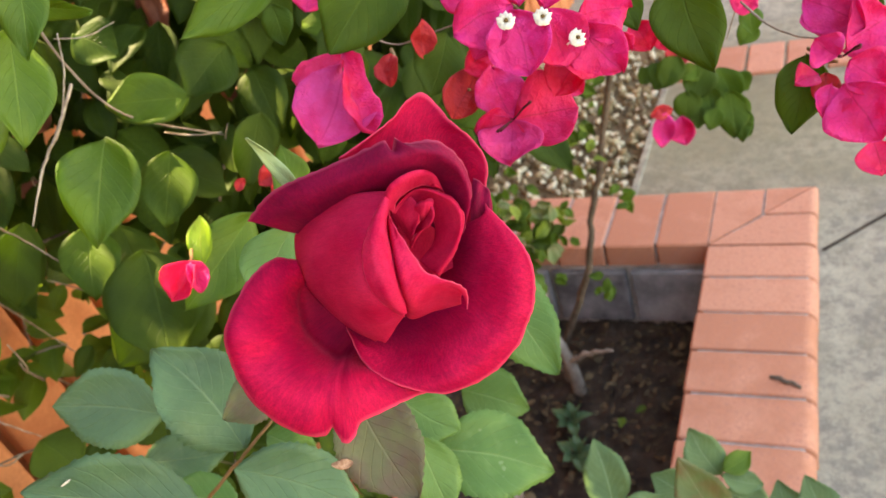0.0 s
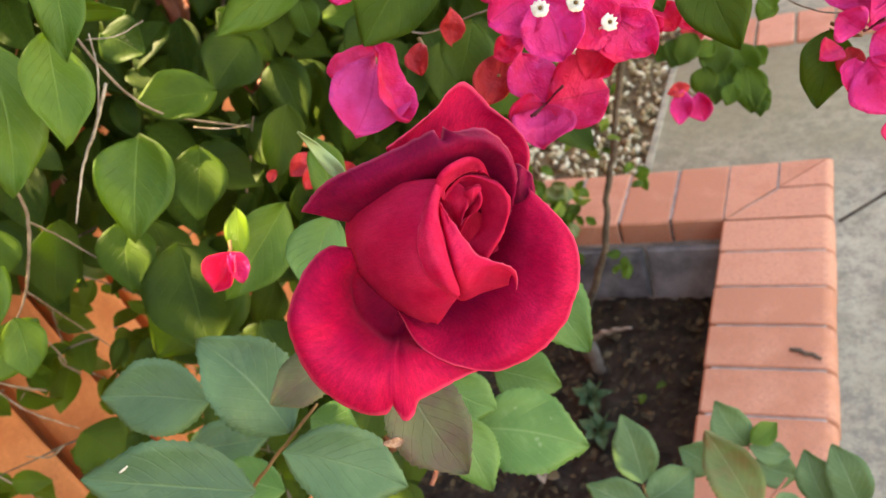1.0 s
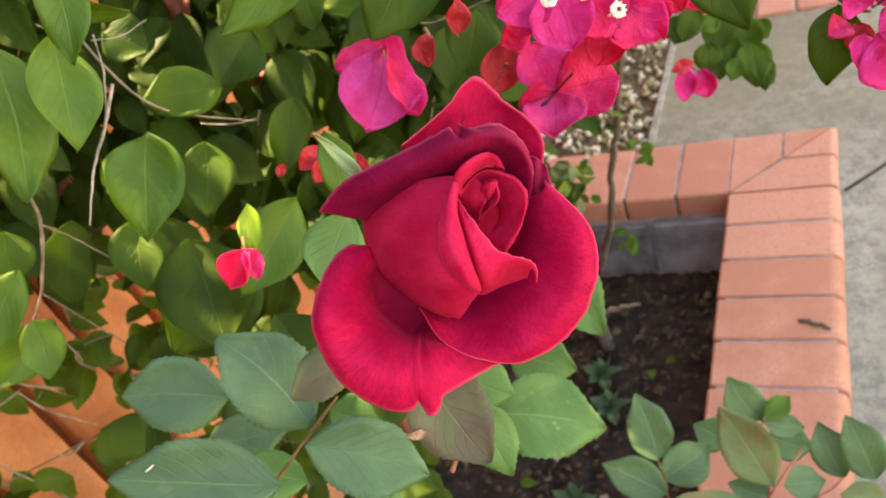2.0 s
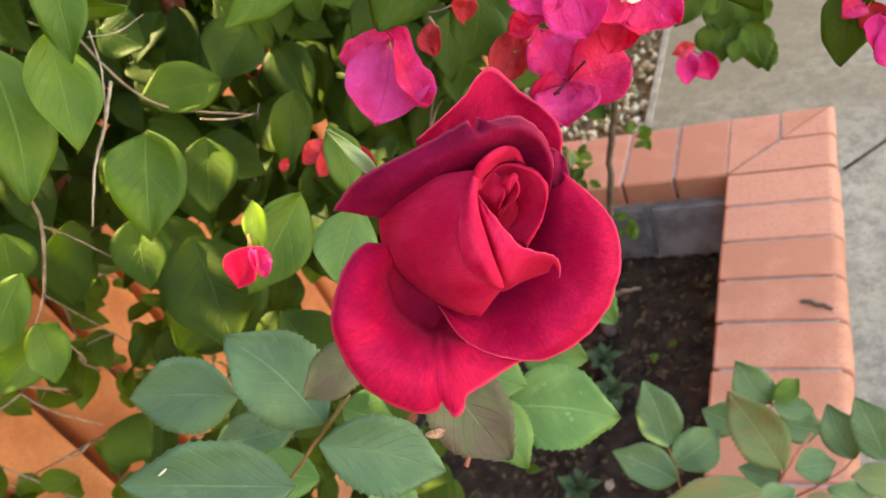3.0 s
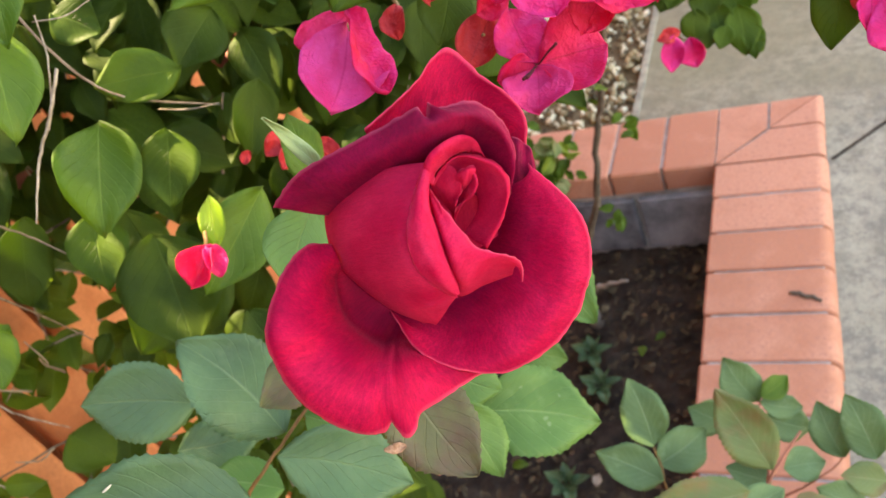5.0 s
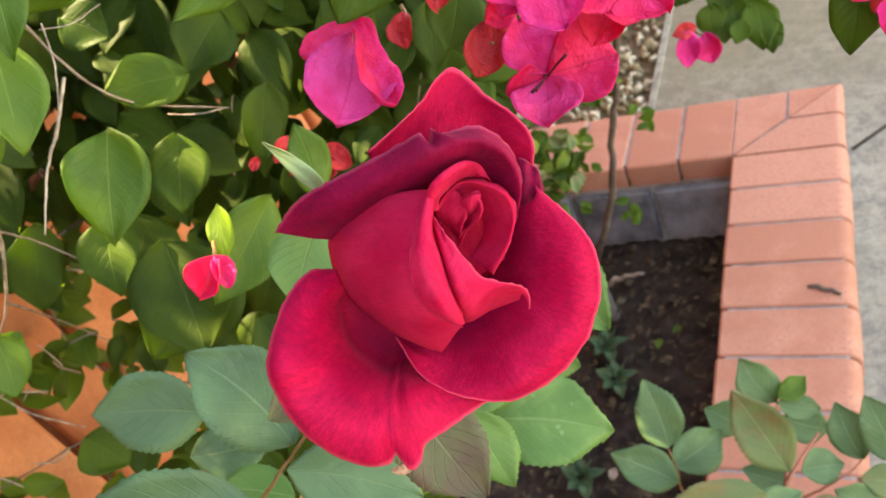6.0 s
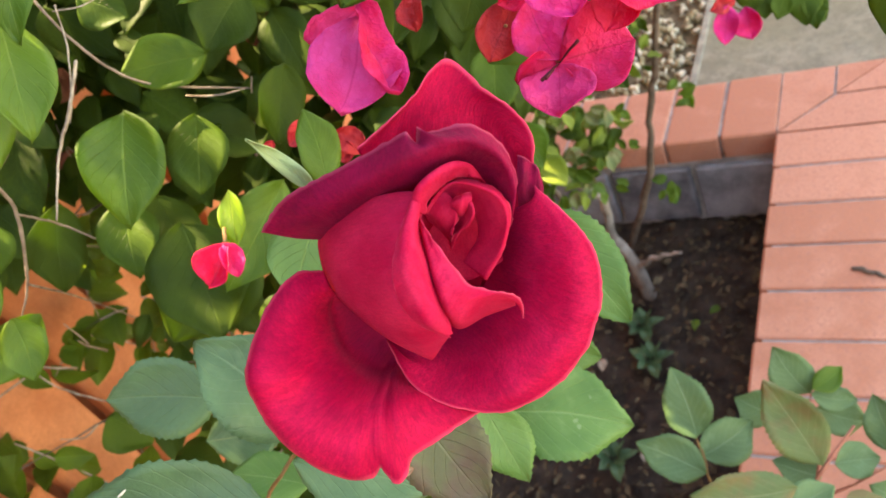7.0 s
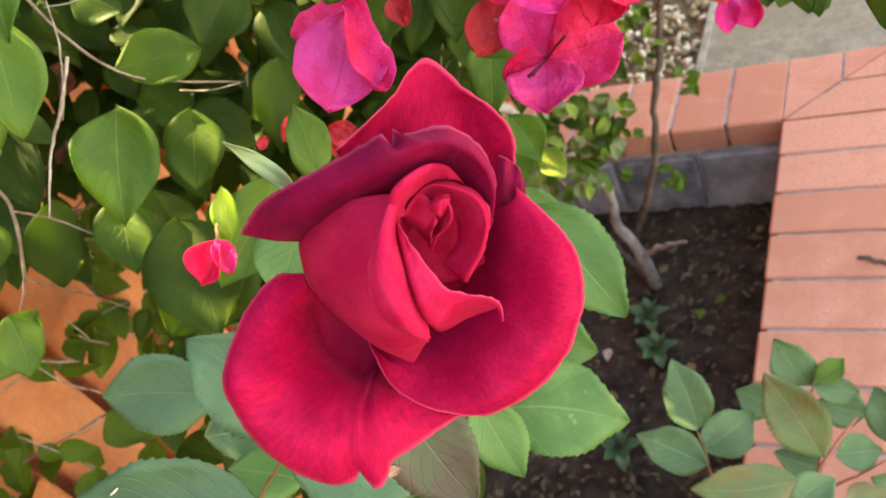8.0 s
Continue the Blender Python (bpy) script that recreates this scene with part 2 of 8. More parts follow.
M_STEM = rough_material("olive_stem", (0.16, 0.09, 0.03), (0.28, 0.15, 0.06), 50, 500, 0.6, 0.2, 0.001)
M_STEM_RED = rough_material("red_shoot", (0.28, 0.08, 0.05), (0.42, 0.16, 0.09), 50, 500, 0.6, 0.2, 0.001)
M_BRICK = rough_material("terracotta_coping", (0.46, 0.182, 0.106), (0.56, 0.25, 0.158), 14, 180, 0.85, 0.35, 0.002, speck=(0.38, 0.16, 0.11), vary=0.4)
M_MORTAR = rough_material("grey_mortar", (0.24, 0.21, 0.185), (0.46, 0.41, 0.36), 25, 300, 0.95, 0.6, 0.004)
M_BLOCK = rough_material("grey_block", (0.10, 0.10, 0.102), (0.38, 0.375, 0.37), 8, 220, 0.95, 0.6, 0.004, vary=0.2)
M_CONCRETE = concrete_material()
M_SOIL = rough_material("dark_soil", (0.036, 0.028, 0.021), (0.110, 0.082, 0.060), 18, 160, 1.0, 1.0, 0.015)
M_LITTER = rough_material("leaf_litter", (0.058, 0.043, 0.024), (0.19, 0.140, 0.075), 30, 300, 0.95, 0.5, 0.002, vary=0.6)
M_PEBBLE = pebble_material()
M_WALL = rough_material("orange_terracotta", (0.48, 0.140, 0.052), (0.68, 0.240, 0.098), 10, 200, 0.85, 0.35, 0.002, vary=0.25)
M_WALL_JOINT = rough_material("dark_terracotta_joint", (0.26, 0.08, 0.035), (0.36, 0.12, 0.05), 20, 300, 0.95, 0.5, 0.003)

# ---------------------------------------------------------------- builders


def mesh_from(name, verts, faces, material, smooth=True, uvs=None, sharp=0):
    me = bpy.data.meshes.new(name)
    me.from_pydata([tuple(v) for v in verts], [], faces)
    if uvs is not None:
        layer = me.uv_layers.new(name="UVMap")
        idx = np.empty(len(me.loops), dtype=np.int32)
        me.loops.foreach_get("vertex_index", idx)
        layer.data.foreach_set("uv", np.asarray(uvs, dtype=np.float32)[idx].ravel())
    me.materials.append(material)
    if smooth:
        me.polygons.foreach_set("use_smooth", [True] * len(me.polygons))
    if sharp:
        me.set_sharp_from_angle(angle=radians(sharp))
    me.update()
    return me


def empty(name, place, label, category, group="", kind=""):
    ob = new(name)
    ob.empty_display_size = 0.02
    ob.location = place
    return tagged(ob, label, category, group, kind)


def part(name, me, parent, label="", matrix=None):
    """Links a mesh as one part under a thing; its mesh is in world metres unless a matrix is given."""
    ob = new(name, me)
    root = parent
    m = Matrix.Identity(4)
    while root is not None:
        m = root.matrix_basis @ m
        root = root.parent
    ob.parent = parent
    ob.matrix_basis = m.inverted() @ (matrix if matrix is not None else Matrix.Identity(4))
    if label:
        ob["label"] = label
    return ob


def spline(points, count, power=0.8):
    """A smooth curve through the points, at even steps; with power 0 every span gets the same share."""
    p = np.asarray(points, dtype=float)
    p = np.vstack([2 * p[0] - p[1], p, 2 * p[-1] - p[-2]])
    seg = np.linalg.norm(np.diff(p[1:-1], axis=0), axis=1) ** power
    at = np.concatenate([[0], np.cumsum(seg)]) / seg.sum()
    out = []
    for t in np.linspace(0, 1, count):
        k = min(int(np.searchsorted(at, t, side="right")) - 1, len(at) - 2)
        s = (t - at[k]) / (at[k + 1] - at[k])
        a, b, c, d = p[k], p[k + 1], p[k + 2], p[k + 3]
        out.append(0.5 * (2 * b + (c - a) * s + (2 * a - 5 * b + 4 * c - d) * s * s + (3 * b - a - 3 * c + d) * s ** 3))
    return np.array(out)


def shell(name, grid, thick, material):
    """A thin closed sheet from a grid of points (rows, columns, 3)."""
    g = np.asarray(grid, dtype=float)
    r, c = g.shape[:2]
    du, dv = np.gradient(g, axis=1), np.gradient(g, axis=0)
    nrm = np.cross(du, dv)
    nrm /= np.maximum(np.linalg.norm(nrm, axis=2, keepdims=True), 1e-12)
    edge = np.ones((r, c, 1))
    back = g - nrm * thick * edge
    verts = np.vstack([g.reshape(-1, 3), back.reshape(-1, 3)])
    u, v = np.meshgrid(np.linspace(0, 1, c), np.linspace(0, 1, r))
    uv = np.stack([u.ravel(), v.ravel()], axis=1)
    uvs = np.vstack([uv, uv])
    n = r * c
    faces = []
    for i in range(r - 1):
        for j in range(c - 1):
            a = i * c + j
            faces.append((a, a + 1, a + c + 1, a + c))
            faces.append((n + a, n + a + c, n + a + c + 1, n + a + 1))
    ring = [j for j in range(c)] + [i * c + c - 1 for i in range(1, r)] + [(r - 1) * c + j for j in range(c - 2, -1, -1)] + [i * c for i in range(r - 2, 0, -1)]
    for a, b in zip(ring, ring[1:] + ring[:1]):
        faces.append((a, n + a, n + b, b))
    return mesh_from(name, verts, faces, material, True, uvs)


def tube(name, points, radii, material, sides=8, count=24):
    """A tapered, slightly knobbly branch along a smooth curve."""
    c = spline(points, count)
    wob = float(max(radii)) * 0.8
    c = np.array([q + np.array(noise.noise_vector(Vector(q) * (0.35 / max(wob, 0.002)))) * wob * (0.3 + 0.7 * math.sin(math.pi * i / (count - 1))) for i, q in enumerate(c)])
    rad = np.interp(np.linspace(0, 1, count), np.linspace(0, 1, len(radii)), radii)
    verts, faces = [], []
    ref = Vector((0.31, 0.2, 0.93))
    for i in range(count):
        t = Vector(c[min(i + 1, count - 1)] - c[max(i - 1, 0)]).normalized()
        a = t.cross(ref).normalized()
        b = t.cross(a)
        for k in range(sides):
            w = 2 * math.pi * k / sides
            q = Vector(c[i])
            bump = 1 + 0.22 * noise.noise(q * 60 + Vector((k, 0, 0)))
            verts.append(q + (a * math.cos(w) + b * math.sin(w)) * rad[i] * bump)
    for i in range(count - 1):
        for k in range(sides):
            a, b = i * sides + k, i * sides + (k + 1) % sides
            faces.append((a, b, b + sides, a + sides))
    faces.append(tuple(range(sides))[::-1])
    faces.append(tuple(range((count - 1) * sides, count * sides)))
    return mesh_from(name, verts, faces, material)


def leaf_grid(base, tip, normal, width, shape, fold=0.15, curl=0.12, wave=0.02, teeth=0, seed=0, rows=16, cols=9):
    """Points of a leaf blade: shape is where it is widest (0 to 1) and how pointed its tip is."""
    base, tip, n = Vector(base), Vector(tip), Vector(normal)
    axis = tip - base
    length = axis.length
    axis.normalize()
    side = axis.cross(n).normalized()
    n = side.cross(axis).normalized()
    rnd = random.Random(seed)
    ph, bend = rnd.uniform(0, 6.28), rnd.uniform(-0.06, 0.06)
    widest, point = shape
    out = []
    for i in range(rows):
        s = i / (rows - 1)
        if s < widest:
            w = math.sin(0.5 * math.pi * (s / widest)) ** 0.75
        else:
            q = (s - widest) / (1 - widest)
            if point > 1:
                w = max(0.0, 1 - q ** (1.5 + point * 0.4)) ** (0.62 + 0.5 * point)
            else:
                k = min(1.0, max(0.0, (q - 0.4) / 0.55))
                w = max(0.0, 1 - q ** 2.3) ** 0.7 * (1 - 0.55 * point * k * k * (3 - 2 * k))
        w = max(w, 0.015)
        row = []
        for j in range(cols):
            u = 2 * j / (cols - 1) - 1
            edge = u * w * width * 0.5
            if teeth and abs(u) > 0.99 and 0.08 < s < 0.97:
                edge += math.copysign(width * rnd.uniform(0.014, 0.030) * ((i % 3) - 0.6), u)
            z = fold * width * 0.75 * (0.35 * abs(u) + 0.65 * u * u) * w - curl * length * (s - 0.35) ** 2 * (1.4 if s > 0.35 else 0.5)
            z += wave * length * math.sin(ph + 7 * s + 2.2 * u) * abs(u)
            edge *= 1 + 0.05 * math.sin(ph * 2 + 5 * s + (1.7 if u > 0 else 0))
            p = base + axis * (s * length) + side * (edge + bend * length * math.sin(math.pi * s)) + n * z
            row.append(tuple(p))
        out.append(row)
    return np.array(out)


def make_leaf(parent, base, tip, normal, width, material, name="leaf", label="", shape=(0.36, 0.6), fold=0.16, curl=0.12, teeth=0, seed=0):
    rows = 52 if teeth else 20
    rnd = random.Random(seed * 7 + 3)
    if not teeth:
        fold, curl = fold * rnd.uniform(0.4, 2.4), curl * rnd.uniform(-0.3, 2.4)
    g = leaf_grid(base, tip, normal, width, shape, fold, curl, 0.035 if teeth else 0.06, teeth, seed, rows)
    centre = Vector(base)
    me = shell(name, g - np.array(centre), 0.00035, material)
    return part(name, me, parent, label, Matrix.Translation(centre))


def box_mesh(name, sx, sy, sz, material, bevel=0.004, segments=2):
    bm = bmesh.new()
    bmesh.ops.create_cube(bm, size=1.0)
    bmesh.ops.scale(bm, vec=(sx, sy, sz), verts=bm.verts)
    if bevel:
        bmesh.ops.bevel(bm, geom=bm.edges[:], offset=bevel, segments=segments, profile=0.5, affect="EDGES")
    me = bpy.data.meshes.new(name)
    bm.to_mesh(me)
    bm.free()
    me.materials.append(material)
    return me


def slab(name, x0, x1, y0, y1, z0, z1, material, label, category, bevel=0.0):
    me = box_mesh(name, x1 - x0, y1 - y0, z1 - z0, material, bevel)
    ob = new(name, me)
    ob.location = ((x0 + x1) / 2, (y0 + y1) / 2, (z0 + z1) / 2)
    return tagged(ob, label, category, kind="structure")

# ---------------------------------------------------------------- the setting
IN_X, IN_Y, WIDE, PITCH = 0.50, 0.95, 0.228, 0.1115
WALL_X = -0.26


def ground_sheet():
    """Paving that reaches the horizon, with the planting bed and the gravel strip cut out."""
    xs = [-60, -20, -6, -2, WALL_X - 0.1, 0.268, 0.62, 1.2, 2, 3, 6, 20, 60]
    ys = [-60, -20, -6, -2, -1.0, 0.2, 1.06, 1.5, 2.25, 3, 6, 20, 60]
    verts = [(x, y, GROUND) for y in ys for x in xs]
    w = len(xs)
    faces = []
    for j in range(len(ys) - 1):
        for i in range(w - 1):
            cx, cy = (xs[i] + xs[i + 1]) / 2, (ys[j] + ys[j + 1]) / 2
            bed = WALL_X - 0.1 < cx < 0.62 and -1.0 < cy < 1.06
            strip = WALL_X - 0.1 < cx < 0.268 and 1.06 < cy < 2.25
            if not bed and not strip:
                a = j * w + i
                faces.append((a, a + 1, a + w + 1, a + w))
    return tagged(new("ground", mesh_from("ground", verts, faces, M_CONCRETE, False)), "weathered grey concrete paving with dark stains", "ground", kind="structure")


ground_sheet()
slab("kerb_edge", 0.262, 0.282, 1.178, 2.2, 0.2, GROUND + 0.004, M_CONCRETE, "pale concrete edge along the gravel strip", "trim", 0.003)
# shrinkage joints of the paving
for x0, y0, x1, y1 in ((0.735, 1.0, 1.6, 1.86), (0.30, 2.9, 3.2, 2.86)):
    c = Vector(((x0 + x1) / 2, (y0 + y1) / 2, GROUND + 0.0005))
    me = box_mesh("joint", math.hypot(x1 - x0, y1 - y0), 0.007, 0.005, M_SOIL, 0)
    ob = new("paving_joint", me)
    ob.matrix_basis = Matrix.Translation(c) @ Matrix.Rotation(math.atan2(y1 - y0, x1 - x0), 4, "Z")
    tagged(ob, "dark narrow joint in the concrete paving", "joint", kind="structure")


def rough_sheet(name, x0, x1, y0, y1, z, amp, steps, material, label, category):
    nx = steps
    ny = max(2, int(steps * (y1 - y0) / (x1 - x0)))
    verts = [(x0 + (x1 - x0) * i / nx, y0 + (y1 - y0) * j / ny, z + amp * noise.fractal(Vector((i * 0.35, j * 0.35, 3.1)), 1.0, 2.0, 4)) for j in range(ny + 1) for i in range(nx + 1)]
    faces = [(j * (nx + 1) + i, j * (nx + 1) + i + 1, (j + 1) * (nx + 1) + i + 1, (j + 1) * (nx + 1) + i) for j in range(ny) for i in range(nx)]
    return tagged(new(name, mesh_from(name, verts, faces, material)), label, category, kind="structure")


rough_sheet("soil", WALL_X, IN_X + 0.02, -1.2, IN_Y + 0.02, BED, 0.018, 60, M_SOIL, "dark moist soil of the sunken bed", "soil")
rough_sheet("gravel_bed", WALL_X, 0.27, 1.16, 2.26, GROUND - 0.03, 0.012, 24, M_LITTER, "brown earth under the pale gravel", "ground")

# block walls that carry the coping
inner_far = slab("bed_wall_far", WALL_X, IN_X + WIDE - 0.02, IN_Y + 0.012, IN_Y + WIDE - 0.02, 0.0, COPING - 0.064, M_MORTAR, "grey block wall of the sunken bed", "wall")
inner_side = slab("bed_wall_side", IN_X + 0.012, IN_X + WIDE - 0.02, -1.2, IN_Y + 0.008, 0.0, COPING - 0.064, M_MORTAR, "grey block wall of the sunken bed", "wall")
block = box_mesh("block", 0.19, 0.02, 0.16, M_BLOCK, 0.006)
for k in range(4):
    part("block", block, inner_far, "", pose(IN_X - 0.045 - 0.2 * k - 0.05, IN_Y + 0.008, 0.24))
for k in range(10):
    part("block", block, inner_side, "", pose(IN_X + 0.008, 0.86 - 0.2 * k, 0.24, 0, 0, 90))

# the terracotta wall behind the bush, of upright blocks
wall_west = slab("wall_west", WALL_X - 0.2, WALL_X, -7.0, 7.0, 0.0, 2.0, M_WALL_JOINT, "orange terracotta wall with upright grooves", "wall")
# unseen upper walls, added to block sun and sky light from the left
slab("wall_upper", WALL_X - 0.35, WALL_X - 0.1, 0.42, 7.0, 2.0, 6.0, M_WALL, "unseen added upper wall that blocks sun and sky", "wall")
slab("wall_upper_near", WALL_X - 0.35, WALL_X - 0.1, -7.0, -0.95, 2.0, 6.0, M_WALL, "unseen added upper wall that blocks sun and sky", "wall")
# unseen wall, added behind the camera to close the yard
slab("wall_south", -0.6, 7.0, -7.2, -7.0, 0.0, 2.6, M_CONCRETE, "unseen plain grey wall added behind the camera", "wall")
slab("bed_wall_near", WALL_X, IN_X + WIDE, -1.4, -1.2, 0.0, COPING, M_BLOCK, "grey block end wall of the bed", "wall")
# ---------------------------------------------------------------- the rose
rose_bush = empty("rose_bush", (0.40, -0.05, BED), "rose bush with one dark red velvety bloom in the bed", "rose bush")
# axes of the first camera pose; petal lines are laid out to that view
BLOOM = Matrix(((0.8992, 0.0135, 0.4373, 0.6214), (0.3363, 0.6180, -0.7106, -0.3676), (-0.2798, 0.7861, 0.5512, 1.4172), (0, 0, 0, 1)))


def calyx():
    """The green cup under the petals."""
    bm = bmesh.new()
    bmesh.ops.create_uvsphere(bm, u_segments=16, v_segments=10, radius=0.008)
    for v in bm.verts:
        v.co.z *= 1.3
        v.co.x *= 1 + 0.1 * math.sin(5 * math.atan2(v.co.y, v.co.x))
    me = bpy.data.meshes.new("bloom")
    bm.to_mesh(me)
    bm.free()
    me.materials.append(M_SEPAL)
    me.polygons.foreach_set("use_smooth", [True] * len(me.polygons))
    return me


bloom = part("bloom", calyx(), rose_bush, "open dark red rose bloom with velvety petals", BLOOM @ pose(0.004, -0.006, -0.034))


def petal(rows, material, label="", thick=0.00045, ripple=0.45, cols=72, fine=30, power=0.8):
    """A petal through a few cross lines from its claw to its rim, in millimetres of the bloom."""
    k = len(rows)
    lines = np.array([spline(r, cols, power) for r in rows])
    g = np.array([spline(lines[:, j], fine) for j in range(cols)]).transpose(1, 0, 2) * 0.001
    for i in range(fine):
        for j in range(cols):
            v = i / (fine - 1)
            q = Vector(g[i, j])
            d = noise.noise(q * 90) * 0.0009 * ripple + noise.noise(q * 260 + Vector((0, 0, 7))) * 0.0005 * ripple * v
            d += noise.noise(Vector((j / cols * 16, v * 1.7, k + g[0, 0, 0] * 900))) * 0.0007 * v * ripple / 0.45
            d += noise.noise(Vector((j / cols * 42, v * 2.6, k + 5.0))) * 0.00028 * v * ripple / 0.45
            g[i, j, 2] += d
            if i == fine - 1:
                g[i, j, 0] += noise.noise(q * 420) * 0.0005
                g[i, j, 1] += noise.noise(q * 420 + Vector((5, 0, 0))) * 0.0005
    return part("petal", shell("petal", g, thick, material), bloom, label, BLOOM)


# back petal
petal([
    [(-1.4, 6.0, -22.0), (4.8, 6.0, -23.0), (13.3, 6.0, -23.0), (22.8, 6.0, -21.0)],
    [(-19.3, 22.4, -13.0), (-1.1, 30.8, -16.0), (17.6, 30.9, -17.0), (32.1, 18.4, -16.0)],
    [(-18.0, 32.1, -8.0), (-0.7, 44.5, -10.0), (19.6, 44.8, -12.0), (32.3, 26.4, -12.0)],
    [(-18.5, 35.3, -4.0), (-10.3, 41.0, -5.0), (-0.4, 48.9, -6.0), (5.6, 56.1, -7.0), (10.2, 59.1, -8.0), (14.6, 56.9, -9.0), (20.6, 49.6, -9.0), (27.7, 43.5, -9.0), (32.7, 37.1, -8.0), (34.2, 31.2, -9.0), (33.5, 25.3, -11.0), (34.7, 19.2, -12.0)],
], M_PETAL, "tall back petal")
# rolled back petal with dark outside
petal([
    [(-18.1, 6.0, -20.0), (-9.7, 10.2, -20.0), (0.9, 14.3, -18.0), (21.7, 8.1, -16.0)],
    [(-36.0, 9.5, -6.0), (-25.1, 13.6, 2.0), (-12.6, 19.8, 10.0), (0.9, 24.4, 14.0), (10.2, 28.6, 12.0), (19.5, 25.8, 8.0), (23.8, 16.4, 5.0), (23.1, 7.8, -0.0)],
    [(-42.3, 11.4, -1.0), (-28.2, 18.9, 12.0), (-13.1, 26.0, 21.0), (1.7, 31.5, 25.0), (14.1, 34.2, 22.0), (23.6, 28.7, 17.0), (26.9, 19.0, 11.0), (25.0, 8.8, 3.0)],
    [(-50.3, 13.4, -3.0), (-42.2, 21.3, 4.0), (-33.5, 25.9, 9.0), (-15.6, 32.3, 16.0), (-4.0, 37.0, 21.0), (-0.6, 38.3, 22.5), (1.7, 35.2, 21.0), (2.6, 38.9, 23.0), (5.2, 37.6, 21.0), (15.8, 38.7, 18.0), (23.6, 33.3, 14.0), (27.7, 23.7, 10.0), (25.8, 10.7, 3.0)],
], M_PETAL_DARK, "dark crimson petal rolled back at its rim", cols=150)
# big outer petal of the bud
petal([
    [(-33.2, 13.8, -13.0), (-35.5, 6.0, -12.0), (-32.2, -8.3, -12.0), (-18.1, -23.0, -10.0), (-5.6, -29.0, -4.0)],
    [(-25.9, 16.7, 2.0), (-27.5, 5.8, 5.0), (-21.4, -8.4, 10.0), (-12.8, -20.2, 8.0), (-4.1, -27.8, 3.0)],
    [(-11.7, 21.6, 14.0), (-13.2, 5.7, 23.0), (-10.5, -7.7, 25.0), (-5.7, -18.0, 19.0), (-2.4, -28.0, 5.0)],
    [(0.2, 22.1, 20.0), (-5.6, 11.9, 27.0), (-6.8, 2.1, 30.0), (-4.2, -9.3, 29.0), (-0.4, -17.7, 22.0), (-1.2, -28.2, 5.0)],
    [(1.1, 20.1, 22.0), (-0.9, 10.9, 29.0), (0.7, 2.2, 31.0), (3.7, -9.2, 30.0), (6.2, -16.2, 23.0), (2.8, -22.1, 14.0)],
    [(1.2, 18.0, 12.0), (0.3, 10.4, 16.0), (2.7, 2.1, 18.0), (5.2, -9.8, 18.0), (5.6, -15.9, 18.0), (2.3, -21.4, 12.0)],
], M_PETAL_IN, "broad bulging petal of the bud")
# rolled rim of the bud petal
petal([
    [(1.4, 19.1, 21.0), (0.1, 10.9, 28.0), (1.3, 2.1, 30.0), (4.2, -9.3, 29.0), (6.3, -17.0, 22.0)],
    [(1.2, 19.7, 24.0), (-0.6, 10.9, 30.5), (0.8, 2.2, 32.5), (3.8, -9.1, 31.5), (6.4, -16.9, 23.0)],
    [(-0.1, 19.9, 25.0), (-2.7, 10.8, 32.0), (-2.5, 1.3, 34.5), (0.8, -10.3, 33.0), (5.5, -17.0, 24.5)],
    [(-1.5, 18.1, 23.0), (-4.2, 10.9, 29.5), (-6.4, 2.2, 32.0), (-5.6, -5.1, 31.5), (-2.8, -10.6, 29.5), (3.4, -16.5, 24.0), (6.1, -17.9, 22.0)],
], M_PETAL_IN, "rolled back rim", 0.0004, 0.38)
# upper curl of the bud
petal([
    [(-0.3, 7.9, -5.0), (5.6, 13.9, -6.0), (13.6, 16.0, -7.0), (21.6, 14.0, -7.0)],
    [(0.0, 15.9, 17.0), (0.4, 21.0, 22.0), (4.2, 25.1, 23.0), (10.7, 28.1, 18.0), (15.4, 26.7, 13.0), (18.6, 22.1, 6.0)],
    [(0.8, 16.2, 21.0), (1.4, 20.8, 26.0), (4.9, 24.3, 26.0), (10.4, 27.1, 21.0), (14.5, 27.2, 16.0), (15.4, 24.5, 12.0)],
    [(1.7, 15.4, 14.0), (2.8, 19.0, 17.0), (7.0, 22.7, 16.0), (11.7, 24.9, 12.0), (14.6, 24.0, 9.0)],
], M_PETAL_IN, "curled inner petal", 0.0004, 0.38)
# inner cup petal
petal([
    [(4.6, 11.6, 6.0), (10.9, 14.6, 3.0), (14.9, 12.7, 1.0), (14.9, 5.9, -0.0), (10.2, -0.4, 2.0)],
    [(2.9, 14.7, 9.0), (10.4, 21.0, 9.0), (19.5, 16.4, 9.0), (20.7, 6.8, 7.0), (13.2, -3.0, 5.0)],
    [(1.2, 15.5, 13.0), (5.6, 20.6, 14.0), (10.2, 23.1, 14.0), (16.7, 21.6, 14.0), (21.9, 18.4, 14.0), (24.2, 12.7, 13.0), (22.0, 3.9, 11.0), (16.1, -5.2, 8.0)],
    [(1.8, 16.7, 10.0), (6.0, 21.6, 11.0), (10.5, 24.1, 10.0), (17.3, 22.8, 10.0), (22.9, 19.4, 10.0), (25.3, 12.5, 8.0), (22.6, 2.9, 5.0), (16.9, -6.5, 3.0)],
], M_PETAL_IN, "inner cupped petal", 0.0004, 0.38)
